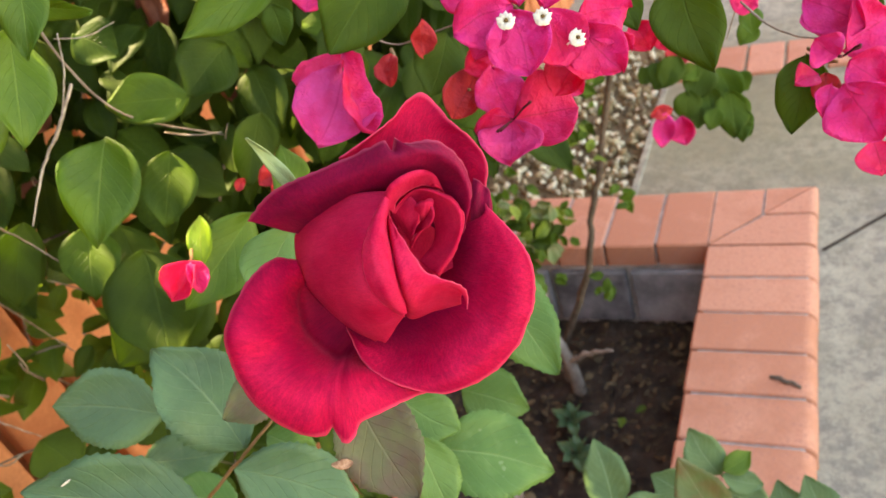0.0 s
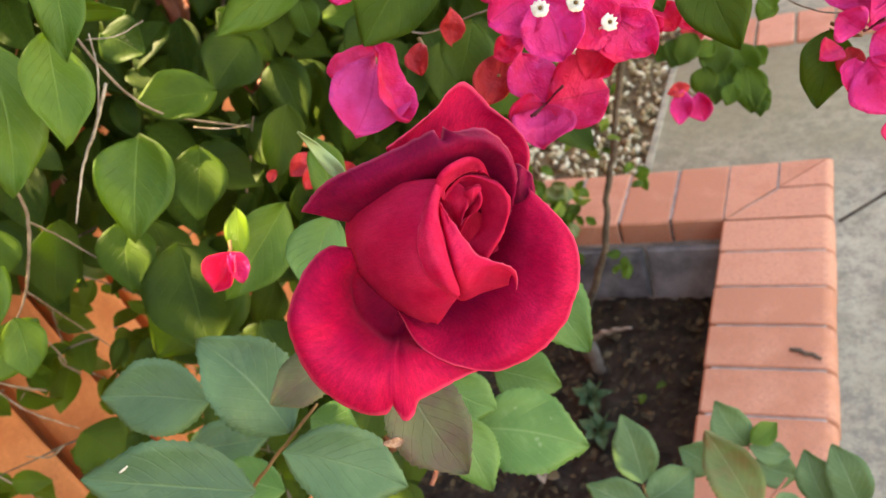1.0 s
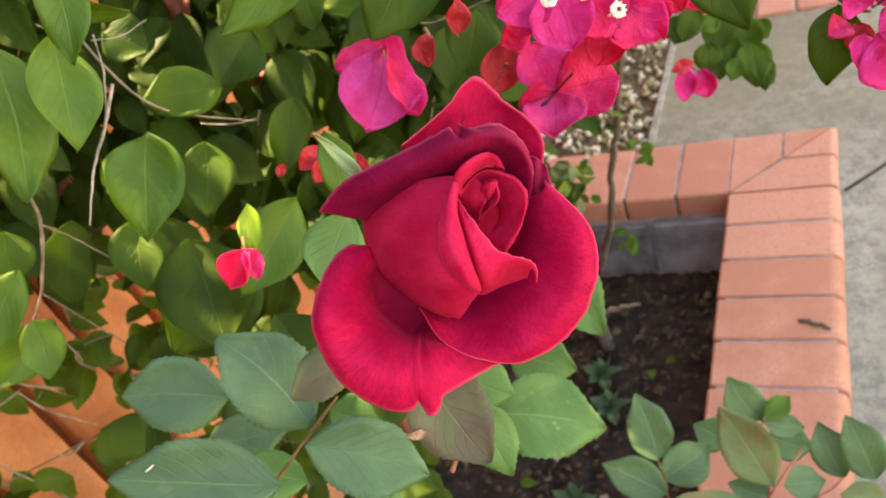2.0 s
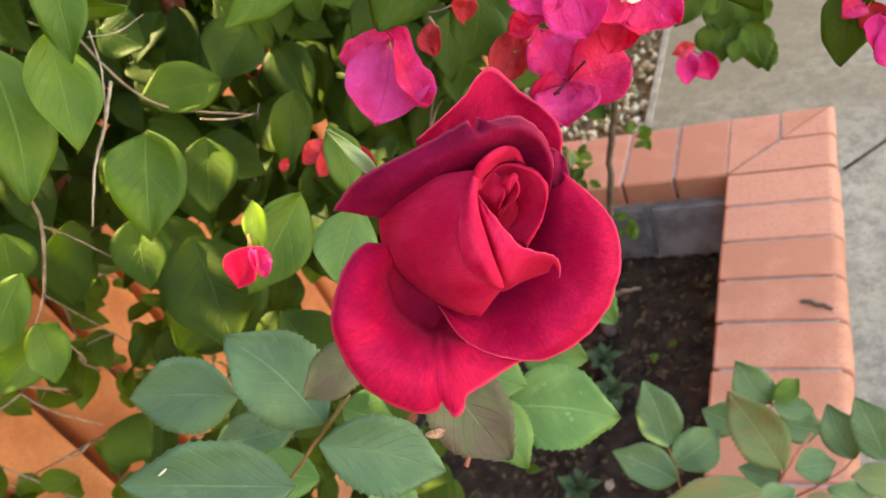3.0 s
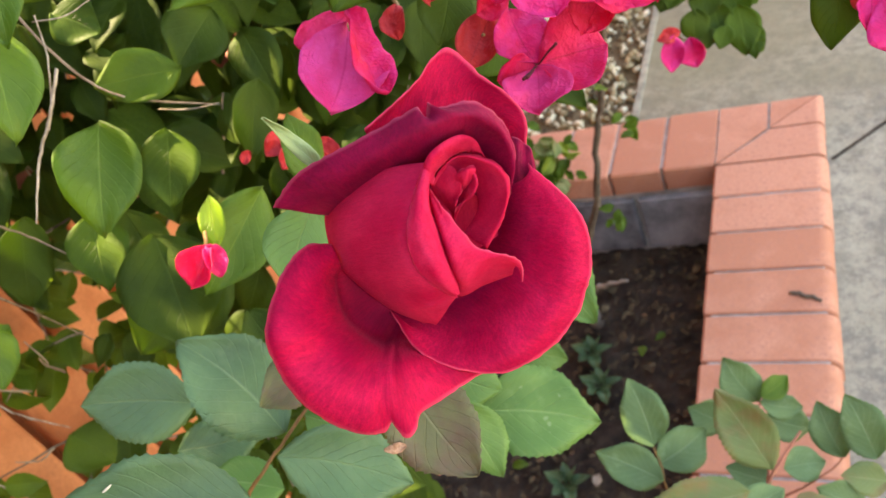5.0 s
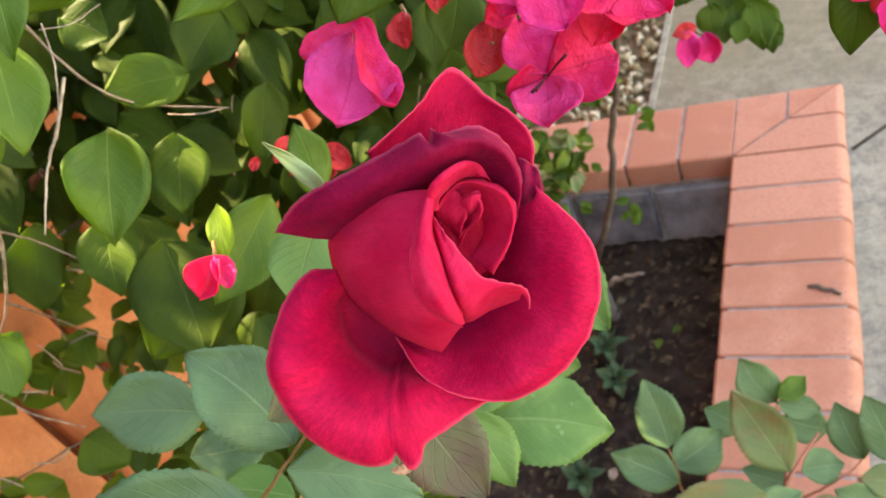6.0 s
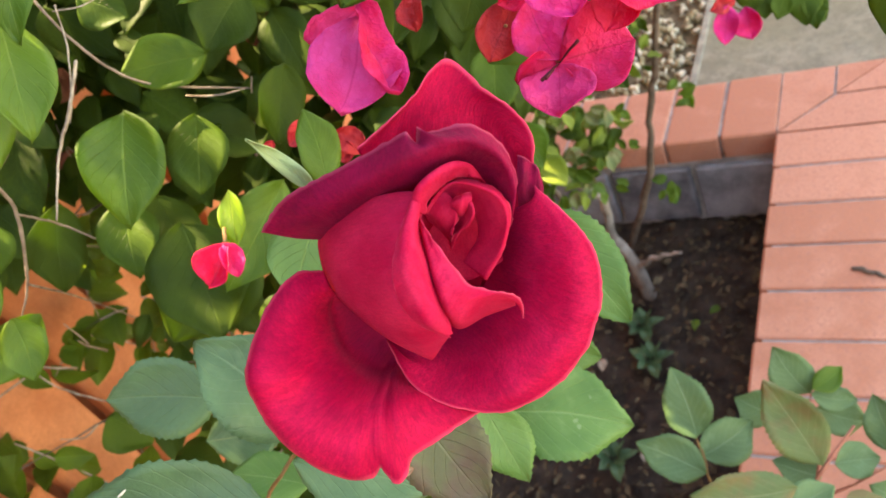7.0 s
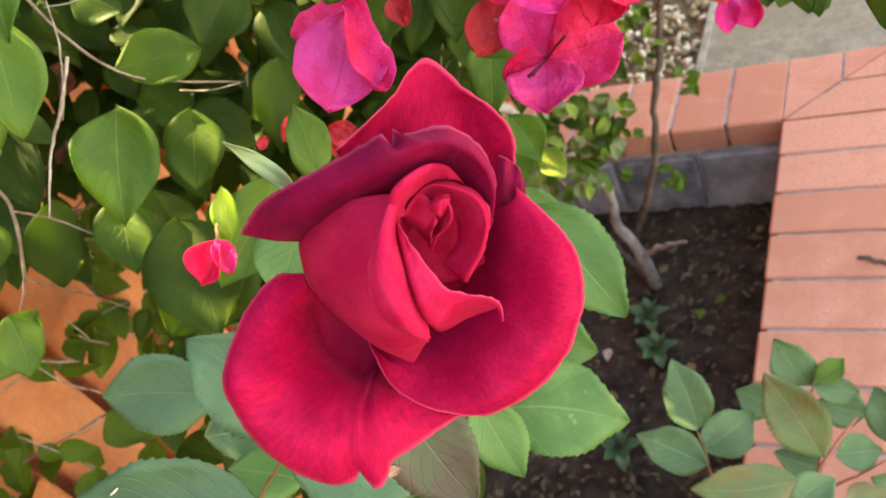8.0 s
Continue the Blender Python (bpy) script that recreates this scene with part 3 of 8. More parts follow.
# front petal of the bud with a curled tip
petal([
    [(2.4, -1.8, 8.0), (5.6, -19.8, 2.0), (15.6, -18.3, -4.0), (24.6, -15.9, -4.0)],
    [(0.1, 12.1, 18.0), (3.9, -4.9, 27.0), (8.3, -14.1, 22.0), (16.7, -11.7, 14.0), (24.3, -12.3, 10.0)],
    [(0.5, 14.5, 19.0), (7.5, -1.4, 28.0), (11.5, -7.6, 27.0), (19.5, -8.5, 20.0), (25.1, -10.9, 15.0)],
    [(-0.1, 16.4, 18.0), (3.3, 9.7, 22.0), (9.7, 0.7, 25.0), (12.7, -3.4, 26.0), (19.5, -6.3, 23.0), (24.0, -8.3, 20.0), (26.3, -11.2, 17.0), (26.1, -16.6, 13.0)],
], M_PETAL_IN, "front inner petal with a curled tip", 0.0004, 0.38)
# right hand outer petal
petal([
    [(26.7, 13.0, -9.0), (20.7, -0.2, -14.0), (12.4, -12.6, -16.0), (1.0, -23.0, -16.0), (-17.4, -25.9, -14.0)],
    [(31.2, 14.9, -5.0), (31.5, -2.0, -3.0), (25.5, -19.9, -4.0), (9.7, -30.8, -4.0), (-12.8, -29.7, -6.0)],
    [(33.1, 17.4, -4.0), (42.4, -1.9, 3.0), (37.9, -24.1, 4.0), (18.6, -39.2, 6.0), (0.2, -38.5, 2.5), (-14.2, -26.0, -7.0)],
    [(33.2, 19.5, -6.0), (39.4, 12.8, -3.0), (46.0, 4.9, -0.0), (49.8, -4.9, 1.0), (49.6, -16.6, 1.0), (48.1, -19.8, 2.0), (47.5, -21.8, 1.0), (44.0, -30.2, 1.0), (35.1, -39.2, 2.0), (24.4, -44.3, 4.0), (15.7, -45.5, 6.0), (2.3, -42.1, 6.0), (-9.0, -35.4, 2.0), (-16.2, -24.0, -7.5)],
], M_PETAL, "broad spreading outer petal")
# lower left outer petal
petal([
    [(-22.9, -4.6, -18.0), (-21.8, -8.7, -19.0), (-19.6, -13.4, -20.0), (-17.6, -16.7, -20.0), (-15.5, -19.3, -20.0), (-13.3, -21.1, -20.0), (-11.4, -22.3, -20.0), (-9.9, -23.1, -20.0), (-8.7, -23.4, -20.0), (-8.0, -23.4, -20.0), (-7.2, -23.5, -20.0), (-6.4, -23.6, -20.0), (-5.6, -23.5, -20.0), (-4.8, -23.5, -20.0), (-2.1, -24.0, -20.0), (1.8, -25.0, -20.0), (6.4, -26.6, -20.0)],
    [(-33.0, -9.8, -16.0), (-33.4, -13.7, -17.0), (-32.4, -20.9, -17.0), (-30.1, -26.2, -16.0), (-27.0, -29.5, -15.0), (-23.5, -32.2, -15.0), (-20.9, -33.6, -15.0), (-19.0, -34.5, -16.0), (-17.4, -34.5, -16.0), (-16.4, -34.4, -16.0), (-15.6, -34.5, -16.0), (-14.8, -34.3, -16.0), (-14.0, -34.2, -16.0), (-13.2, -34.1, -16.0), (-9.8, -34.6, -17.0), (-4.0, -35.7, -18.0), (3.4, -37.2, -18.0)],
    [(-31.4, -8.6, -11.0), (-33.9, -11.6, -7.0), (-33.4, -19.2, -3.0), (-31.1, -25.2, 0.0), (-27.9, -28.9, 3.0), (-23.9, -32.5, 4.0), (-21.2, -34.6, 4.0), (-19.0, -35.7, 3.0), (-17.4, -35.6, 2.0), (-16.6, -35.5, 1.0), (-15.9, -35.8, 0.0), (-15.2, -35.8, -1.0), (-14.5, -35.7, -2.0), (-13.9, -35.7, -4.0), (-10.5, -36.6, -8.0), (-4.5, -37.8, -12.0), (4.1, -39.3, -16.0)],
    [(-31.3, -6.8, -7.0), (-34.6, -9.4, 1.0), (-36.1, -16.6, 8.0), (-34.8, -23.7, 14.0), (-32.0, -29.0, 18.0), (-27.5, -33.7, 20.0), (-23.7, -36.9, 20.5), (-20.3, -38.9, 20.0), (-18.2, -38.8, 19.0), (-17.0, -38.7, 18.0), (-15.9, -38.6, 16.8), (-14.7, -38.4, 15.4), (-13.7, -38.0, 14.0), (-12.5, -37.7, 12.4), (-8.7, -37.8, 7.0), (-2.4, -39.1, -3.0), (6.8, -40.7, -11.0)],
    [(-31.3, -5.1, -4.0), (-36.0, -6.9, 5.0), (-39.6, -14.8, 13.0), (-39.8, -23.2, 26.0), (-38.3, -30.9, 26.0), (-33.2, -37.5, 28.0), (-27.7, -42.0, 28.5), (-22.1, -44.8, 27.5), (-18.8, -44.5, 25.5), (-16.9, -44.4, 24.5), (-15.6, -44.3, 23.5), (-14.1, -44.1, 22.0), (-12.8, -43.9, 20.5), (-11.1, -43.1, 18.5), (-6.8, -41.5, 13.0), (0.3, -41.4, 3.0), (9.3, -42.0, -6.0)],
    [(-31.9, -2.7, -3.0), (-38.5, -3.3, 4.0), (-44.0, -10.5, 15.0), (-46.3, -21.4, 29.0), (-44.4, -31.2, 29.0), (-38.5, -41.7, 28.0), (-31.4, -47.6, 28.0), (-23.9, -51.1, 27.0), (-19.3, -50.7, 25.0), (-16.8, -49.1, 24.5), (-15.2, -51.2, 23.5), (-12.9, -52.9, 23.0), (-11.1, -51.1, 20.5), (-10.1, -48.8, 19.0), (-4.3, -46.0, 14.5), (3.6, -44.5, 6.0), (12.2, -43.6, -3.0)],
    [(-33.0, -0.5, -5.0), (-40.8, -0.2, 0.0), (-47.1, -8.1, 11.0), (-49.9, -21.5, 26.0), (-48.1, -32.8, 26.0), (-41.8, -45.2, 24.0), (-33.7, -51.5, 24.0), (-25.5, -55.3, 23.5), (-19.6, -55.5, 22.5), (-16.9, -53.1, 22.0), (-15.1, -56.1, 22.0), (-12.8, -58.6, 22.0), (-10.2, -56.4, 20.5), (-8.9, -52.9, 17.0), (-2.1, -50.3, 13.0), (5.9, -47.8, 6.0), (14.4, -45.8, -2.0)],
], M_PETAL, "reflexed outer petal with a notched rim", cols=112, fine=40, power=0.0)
# left heart petal
petal([
    [(1.7, 13.0, 8.0), (3.8, 10.6, 6.0), (6.4, 6.8, 4.0), (7.6, 3.9, 3.0)],
    [(1.0, 16.0, 10.0), (4.5, 14.3, 11.0), (7.0, 10.5, 9.0), (8.1, 6.8, 6.0)],
    [(1.4, 17.9, 10.0), (6.8, 20.4, 12.0), (9.8, 16.6, 13.0), (9.6, 12.3, 12.0), (7.8, 8.6, 9.0)],
    [(2.1, 18.3, 9.0), (7.1, 21.0, 11.0), (10.3, 17.0, 12.0), (10.3, 12.9, 11.0), (8.3, 9.2, 8.0)],
], M_PETAL_IN, "rolled heart petal", 0.0004, 0.1)
# right heart petal
petal([
    [(6.4, 5.8, 4.0), (9.1, 11.2, 4.0), (9.5, 15.5, 4.0), (9.0, 18.4, 4.0)],
    [(7.2, 4.7, 4.0), (11.5, 10.4, 7.0), (12.3, 15.7, 8.0), (11.2, 18.7, 8.0)],
    [(7.4, 3.5, 5.0), (10.1, 8.6, 10.0), (13.3, 11.0, 12.0), (14.9, 14.0, 13.0), (14.7, 16.9, 14.0), (13.2, 18.8, 13.0)],
    [(7.5, 6.2, 7.0), (9.7, 9.2, 10.0), (12.8, 11.4, 11.0), (14.1, 14.1, 11.0), (13.9, 16.7, 11.0), (12.7, 18.4, 10.0)],
], M_PETAL_IN, "rolled heart petal", 0.0004, 0.1)
# heart tip
petal([
    [(9.0, 11.7, 1.0), (11.4, 11.4, -0.0), (13.5, 12.9, 1.0)],
    [(8.4, 15.2, 10.0), (11.5, 14.7, 13.0), (14.5, 16.3, 11.0)],
    [(8.9, 17.5, 14.0), (12.1, 18.5, 16.5), (15.1, 18.8, 14.0)],
    [(9.8, 18.9, 12.0), (12.5, 19.9, 14.0), (14.8, 20.0, 12.0)],
], M_PETAL_IN, "small folded heart petal", 0.0004, 0.1)
# petal behind the heart
petal([
    [(-2.8, -2.2, -12.0), (9.4, -8.4, -13.0), (23.7, -2.2, -12.0)],
    [(-3.0, 8.0, -14.0), (11.4, 8.1, -16.0), (25.8, 8.0, -14.0)],
    [(-1.7, 20.1, -10.0), (11.6, 25.1, -8.0), (25.2, 18.0, -8.0)],
], M_PETAL_IN, "", 0.0004, 0.1)
# petal at the throat
petal([
    [(-25.4, -6.6, -20.0), (-18.5, -17.3, -23.0), (-1.5, -26.8, -23.0), (21.8, -21.4, -22.0)],
    [(-24.8, 6.1, -23.0), (-12.3, -0.3, -25.0), (9.0, -2.5, -25.0), (30.1, 3.9, -20.0)],
    [(-22.6, 12.4, -22.0), (-8.0, 16.7, -24.0), (13.3, 16.7, -24.0), (31.1, 14.3, -18.0)],
], M_PETAL, "", 0.0004, 0.1)
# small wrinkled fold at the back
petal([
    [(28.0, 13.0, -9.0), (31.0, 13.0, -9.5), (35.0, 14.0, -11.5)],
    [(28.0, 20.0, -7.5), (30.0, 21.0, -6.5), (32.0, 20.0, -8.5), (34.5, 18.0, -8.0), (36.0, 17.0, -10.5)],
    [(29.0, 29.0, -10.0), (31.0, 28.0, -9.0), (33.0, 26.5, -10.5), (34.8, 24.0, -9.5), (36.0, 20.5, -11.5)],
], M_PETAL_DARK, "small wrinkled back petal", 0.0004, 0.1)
make_leaf(bloom, (0.5848, -0.3556, 1.4399), (0.5768, -0.3602, 1.4657), (0.80, -0.55, 0.22), 0.0056, M_SEPAL, "sepal", "pale green pointed sepal", shape=(0.30, 1.9), fold=0.45, curl=-0.3)
make_leaf(rose_bush, (0.5407, -0.3176, 1.3958), (0.5323, -0.3469, 1.3777), (0.58, -0.54, 0.61), 0.0290, M_ROSE_FRESH, shape=(0.5, 0.4), fold=0.1, curl=0.05)
make_leaf(rose_bush, (0.3853, -0.3242, 1.2612), (0.3306, -0.3494, 1.2903), (0.57, -0.63, 0.53), 0.0478, M_ROSE_LEAF, shape=(0.42, 0.72), fold=0.14, curl=0.1, teeth=1, seed=1)
make_leaf(rose_bush, (0.4627, -0.3442, 1.2647), (0.4247, -0.3323, 1.3284), (0.77, -0.35, 0.53), 0.0492, M_ROSE_LEAF, shape=(0.42, 0.72), fold=0.14, curl=0.1, teeth=1, seed=2)
make_leaf(rose_bush, (0.4702, -0.3896, 1.2727), (0.4036, -0.423, 1.3188), (0.64, -0.54, 0.54), 0.0447, M_ROSE_LEAF, shape=(0.42, 0.72), fold=0.14, curl=0.1, teeth=1, seed=3)
make_leaf(rose_bush, (0.4772, -0.3671, 1.2781), (0.5371, -0.3579, 1.2425), (0.48, -0.6, 0.65), 0.0411, M_ROSE_LEAF, shape=(0.42, 0.72), fold=0.14, curl=0.1, teeth=1, seed=4)
make_leaf(rose_bush, (0.5734, -0.3631, 1.343), (0.603, -0.3877, 1.3059), (0.42, -0.57, 0.71), 0.0357, M_ROSE_OLD, shape=(0.42, 0.72), fold=0.14, curl=0.1, teeth=1, seed=5, label="bronze purple rose leaf with a pale dry spot")
make_leaf(rose_bush, (0.5108, -0.3252, 1.3091), (0.475, -0.3553, 1.3024), (0.43, -0.65, 0.63), 0.0258, M_ROSE_OLD, shape=(0.42, 0.72), fold=0.14, curl=0.1, teeth=1, seed=6)
make_leaf(rose_bush, (0.5275, -0.2766, 1.1915), (0.6001, -0.2605, 1.1601), (0.44, -0.42, 0.8), 0.0519, M_ROSE_FRESH, shape=(0.42, 0.72), fold=0.14, curl=0.1, teeth=1, seed=7)
make_leaf(rose_bush, (0.5143, -0.2684, 1.2307), (0.5501, -0.2689, 1.2016), (0.48, -0.64, 0.6), 0.0350, M_ROSE_FRESH, shape=(0.42, 0.72), fold=0.14, curl=0.1, teeth=1, seed=8)
make_leaf(rose_bush, (0.5253, -0.2161, 1.1806), (0.5708, -0.215, 1.164), (0.27, -0.68, 0.69), 0.0388, M_ROSE_FRESH, shape=(0.42, 0.72), fold=0.14, curl=0.1, teeth=1, seed=9)
make_leaf(rose_bush, (0.549, -0.1803, 1.2623), (0.5988, -0.2135, 1.1981), (0.42, -0.63, 0.65), 0.0459, M_ROSE_FRESH, shape=(0.42, 0.72), fold=0.14, curl=0.1, teeth=1, seed=10)
make_leaf(rose_bush, (0.5344, -0.2906, 1.2225), (0.5534, -0.3133, 1.1781), (0.54, -0.64, 0.56), 0.0302, M_ROSE_FRESH, shape=(0.42, 0.72), fold=0.14, curl=0.1, teeth=1, seed=11)
make_leaf(rose_bush, (0.4672, -0.3304, 1.2608), (0.4931, -0.3266, 1.2451), (0.5, -0.49, 0.71), 0.0257, M_ROSE_FRESH, shape=(0.42, 0.72), fold=0.14, curl=0.1, teeth=1, seed=12)
make_leaf(rose_bush, (0.3257, -0.322, 1.2025), (0.3786, -0.2974, 1.1922), (0.41, -0.58, 0.71), 0.0352, M_ROSE_LEAF, shape=(0.42, 0.72), fold=0.14, curl=0.1, teeth=1, seed=13)
make_leaf(rose_bush, (0.4166, -0.3377, 1.1911), (0.3749, -0.3484, 1.2154), (0.54, -0.34, 0.77), 0.0315, M_ROSE_FRESH, shape=(0.42, 0.72), fold=0.14, curl=0.1, teeth=1, seed=14)
make_leaf(rose_bush, (0.4587, -0.3359, 1.1902), (0.4746, -0.3541, 1.1594), (0.67, -0.43, 0.6), 0.0302, M_ROSE_FRESH, shape=(0.42, 0.72), fold=0.14, curl=0.1, teeth=1, seed=15)
make_leaf(rose_bush, (0.5065, -0.105, 1.2106), (0.5234, -0.1395, 1.1633), (0.41, -0.66, 0.63), 0.0365, M_ROSE_FRESH, shape=(0.42, 0.72), fold=0.14, curl=0.1, teeth=1, seed=16)
part("stem", tube("stem", [(0.6036, -0.3439, 1.3927), (0.5815, -0.3285, 1.3539), (0.5364, -0.2867, 1.2803), (0.4613, -0.2093, 1.1675), (0.3613, -0.1036, 1.0204), (0.2111, 0.0478, 0.7904)], (0.003, 0.0028, 0.003, 0.0035, 0.005, 0.008), M_STEM), rose_bush)
part("stem", tube("stem", [(0.4891, -0.3395, 1.286), (0.4748, -0.3505, 1.2742), (0.4631, -0.3579, 1.2649), (0.4434, -0.3698, 1.2471), (0.3871, -0.3803, 1.1874)], (0.0008, 0.001, 0.0011, 0.0014, 0.002), M_STEM), rose_bush, "thin orange brown leaf stalk")
part("stem", tube("stem", [(0.5282, -0.2764, 1.1913), (0.5216, -0.2903, 1.1967), (0.5152, -0.3177, 1.1846)], (0.001, 0.0012, 0.0016), M_STEM_RED), rose_bush)
make_leaf(rose_bush, (0.5713, -0.3912, 1.3275), (0.5791, -0.3877, 1.3258), (0.4, -0.55, 0.73), 0.0042, M_BLEMISH, "dry_spot", "pale dry blemish", shape=(0.5, 0.4), fold=0.05, curl=0.02)

# ---------------------------------------------------------------- the young shoots beside the coping
young_rose = empty("young_rose_plant", (0.50, 0.10, BED), "young rose plant with small green and bronze leaves", "rose plant")
make_leaf(young_rose, (0.5716, -0.1213, 0.9212), (0.5542, -0.0855, 0.9742), (0.29, -0.75, 0.6), 0.0404, M_YOUNG, shape=(0.42, 0.85), fold=0.15, curl=0.10, teeth=1, seed=17)
make_leaf(young_rose, (0.5799, -0.1462, 0.9039), (0.5271, -0.1453, 0.9446), (0.5, -0.56, 0.66), 0.0378, M_YOUNG, shape=(0.42, 0.85), fold=0.15, curl=0.10, teeth=1, seed=18)
make_leaf(young_rose, (0.5742, -0.1318, 0.9075), (0.6154, -0.0969, 0.9156), (0.35, -0.58, 0.73), 0.0414, M_YOUNG, shape=(0.42, 0.85), fold=0.15, curl=0.10, teeth=1, seed=19)
make_leaf(young_rose, (0.63, -0.078, 0.8923), (0.5991, -0.0756, 0.9181), (0.46, -0.65, 0.61), 0.0338, M_YOUNG, shape=(0.42, 0.85), fold=0.15, curl=0.10, teeth=1, seed=20)
make_leaf(young_rose, (0.6693, -0.1181, 0.8849), (0.6282, -0.0832, 0.9547), (0.15, -0.85, 0.51), 0.0476, M_YOUNG_RED, shape=(0.42, 0.85), fold=0.15, curl=0.10, teeth=1, seed=21)
make_leaf(young_rose, (0.6579, -0.0535, 0.8986), (0.6316, -0.034, 0.9401), (0.29, -0.78, 0.55), 0.0360, M_YOUNG, shape=(0.42, 0.85), fold=0.15, curl=0.10, teeth=1, seed=22)
make_leaf(young_rose, (0.662, -0.0562, 0.9093), (0.6856, -0.0347, 0.9156), (0.22, -0.49, 0.84), 0.0205, M_BUSH_FRESH, shape=(0.42, 0.85), fold=0.15, curl=0.10, teeth=1, seed=23)
make_leaf(young_rose, (0.6607, -0.0594, 0.9066), (0.6968, -0.0517, 0.8881), (0.47, -0.57, 0.68), 0.0237, M_YOUNG, shape=(0.42, 0.85), fold=0.15, curl=0.10, teeth=1, seed=24)
make_leaf(young_rose, (0.6628, -0.0607, 0.8869), (0.7047, -0.0556, 0.8611), (0.47, -0.6, 0.65), 0.0316, M_YOUNG, shape=(0.42, 0.85), fold=0.15, curl=0.10, teeth=1, seed=25)
make_leaf(young_rose, (0.7272, -0.0796, 0.851), (0.709, -0.0511, 0.8964), (0.14, -0.81, 0.57), 0.0340, M_YOUNG, shape=(0.42, 0.85), fold=0.15, curl=0.10, teeth=1, seed=26)
make_leaf(young_rose, (0.754, -0.0846, 0.8588), (0.7326, -0.0533, 0.9098), (0.12, -0.82, 0.56), 0.0393, M_YOUNG, shape=(0.42, 0.85), fold=0.15, curl=0.10, teeth=1, seed=27)
make_leaf(young_rose, (0.6527, -0.1481, 0.8975), (0.5739, -0.1796, 0.9215), (0.43, -0.54, 0.72), 0.0433, M_YOUNG_RED, shape=(0.42, 0.85), fold=0.15, curl=0.10, teeth=1, seed=28)
make_leaf(young_rose, (0.678, -0.1077, 0.8733), (0.7129, -0.0933, 0.8632), (0.41, -0.44, 0.8), 0.0315, M_YOUNG, shape=(0.42, 0.85), fold=0.15, curl=0.10, teeth=1, seed=29)
make_leaf(young_rose, (0.6655, -0.1139, 0.859), (0.6299, -0.1161, 0.8832), (0.54, -0.33, 0.77), 0.0308, M_YOUNG, shape=(0.42, 0.85), fold=0.15, curl=0.10, teeth=1, seed=30)
make_leaf(young_rose, (0.7417, -0.1222, 0.8428), (0.7055, -0.1233, 0.8687), (0.48, -0.59, 0.65), 0.0337, M_YOUNG, shape=(0.42, 0.85), fold=0.15, curl=0.10, teeth=1, seed=31)
make_leaf(young_rose, (0.6466, -0.1648, 0.8834), (0.6798, -0.1375, 0.8889), (0.2, -0.42, 0.88), 0.0312, M_YOUNG, shape=(0.42, 0.85), fold=0.15, curl=0.10, teeth=1, seed=32)
make_leaf(young_rose, (0.7613, -0.1024, 0.8502), (0.7253, -0.1103, 0.8684), (0.48, -0.51, 0.72), 0.0306, M_YOUNG_RED, shape=(0.42, 0.85), fold=0.15, curl=0.10, teeth=1, seed=33)
make_leaf(young_rose, (0.5933, -0.1714, 0.8825), (0.6358, -0.1495, 0.8751), (0.35, -0.4, 0.85), 0.0362, M_YOUNG, shape=(0.42, 0.85), fold=0.15, curl=0.10, teeth=1, seed=34)
make_leaf(young_rose, (0.687, -0.1521, 0.8672), (0.715, -0.1332, 0.8673), (0.25, -0.38, 0.89), 0.0302, M_YOUNG_RED, shape=(0.42, 0.85), fold=0.15, curl=0.10, teeth=1, seed=35)
part("stem", tube("stem", [(0.6936, -0.077, 0.8874), (0.6799, -0.098, 0.8827), (0.6644, -0.1235, 0.8742), (0.6249, -0.1468, 0.7858), (0.539, -0.1499, 0.5115)], (0.0012, 0.0018, 0.0022, 0.003, 0.005), M_STEM_RED), young_rose)
part("stem", tube("stem", [(0.5707, -0.1216, 0.9216), (0.5761, -0.1313, 0.9067), (0.5778, -0.1414, 0.8941), (0.5774, -0.1389, 0.7967), (0.5452, -0.1479, 0.509)], (0.001, 0.0013, 0.0016, 0.002, 0.004), M_STEM), young_rose)
part("stem", tube("stem", [(0.6601, -0.0534, 0.9004), (0.6574, -0.0742, 0.8927), (0.665, -0.103, 0.8799), (0.6642, -0.1217, 0.8714)], (0.0008, 0.001, 0.0012, 0.0014), M_STEM_RED), young_rose)
part("stem", tube("stem", [(0.7272, -0.0796, 0.851), (0.7161, -0.094, 0.8516), (0.6917, -0.1154, 0.8545), (0.6616, -0.1293, 0.8447)], (0.0008, 0.001, 0.0012, 0.0016), M_STEM_RED), young_rose)

# ---------------------------------------------------------------- the bougainvillea
bougainvillea = empty("bougainvillea", (0.16, 0.72, BED), "bougainvillea bush with magenta bracts against the wall", "bush")


def bract(parent, base, tip, normal, width, material, seed=0, cup=0.35):
    g = leaf_grid(base, tip, normal, width, (0.46, 0.32), cup, -0.10, 0.11, 0, seed, 18, 13)
    for row in g:
        for q in row:
            v = Vector(q)
            q += np.array(Vector(normal) * (noise.noise(v * 120) * 0.0028 + noise.noise(v * 300) * 0.0013))
    centre = Vector(base)
    return part("bract", shell("bract", g - np.array(centre), 0.0003, material), parent, "", Matrix.Translation(centre))


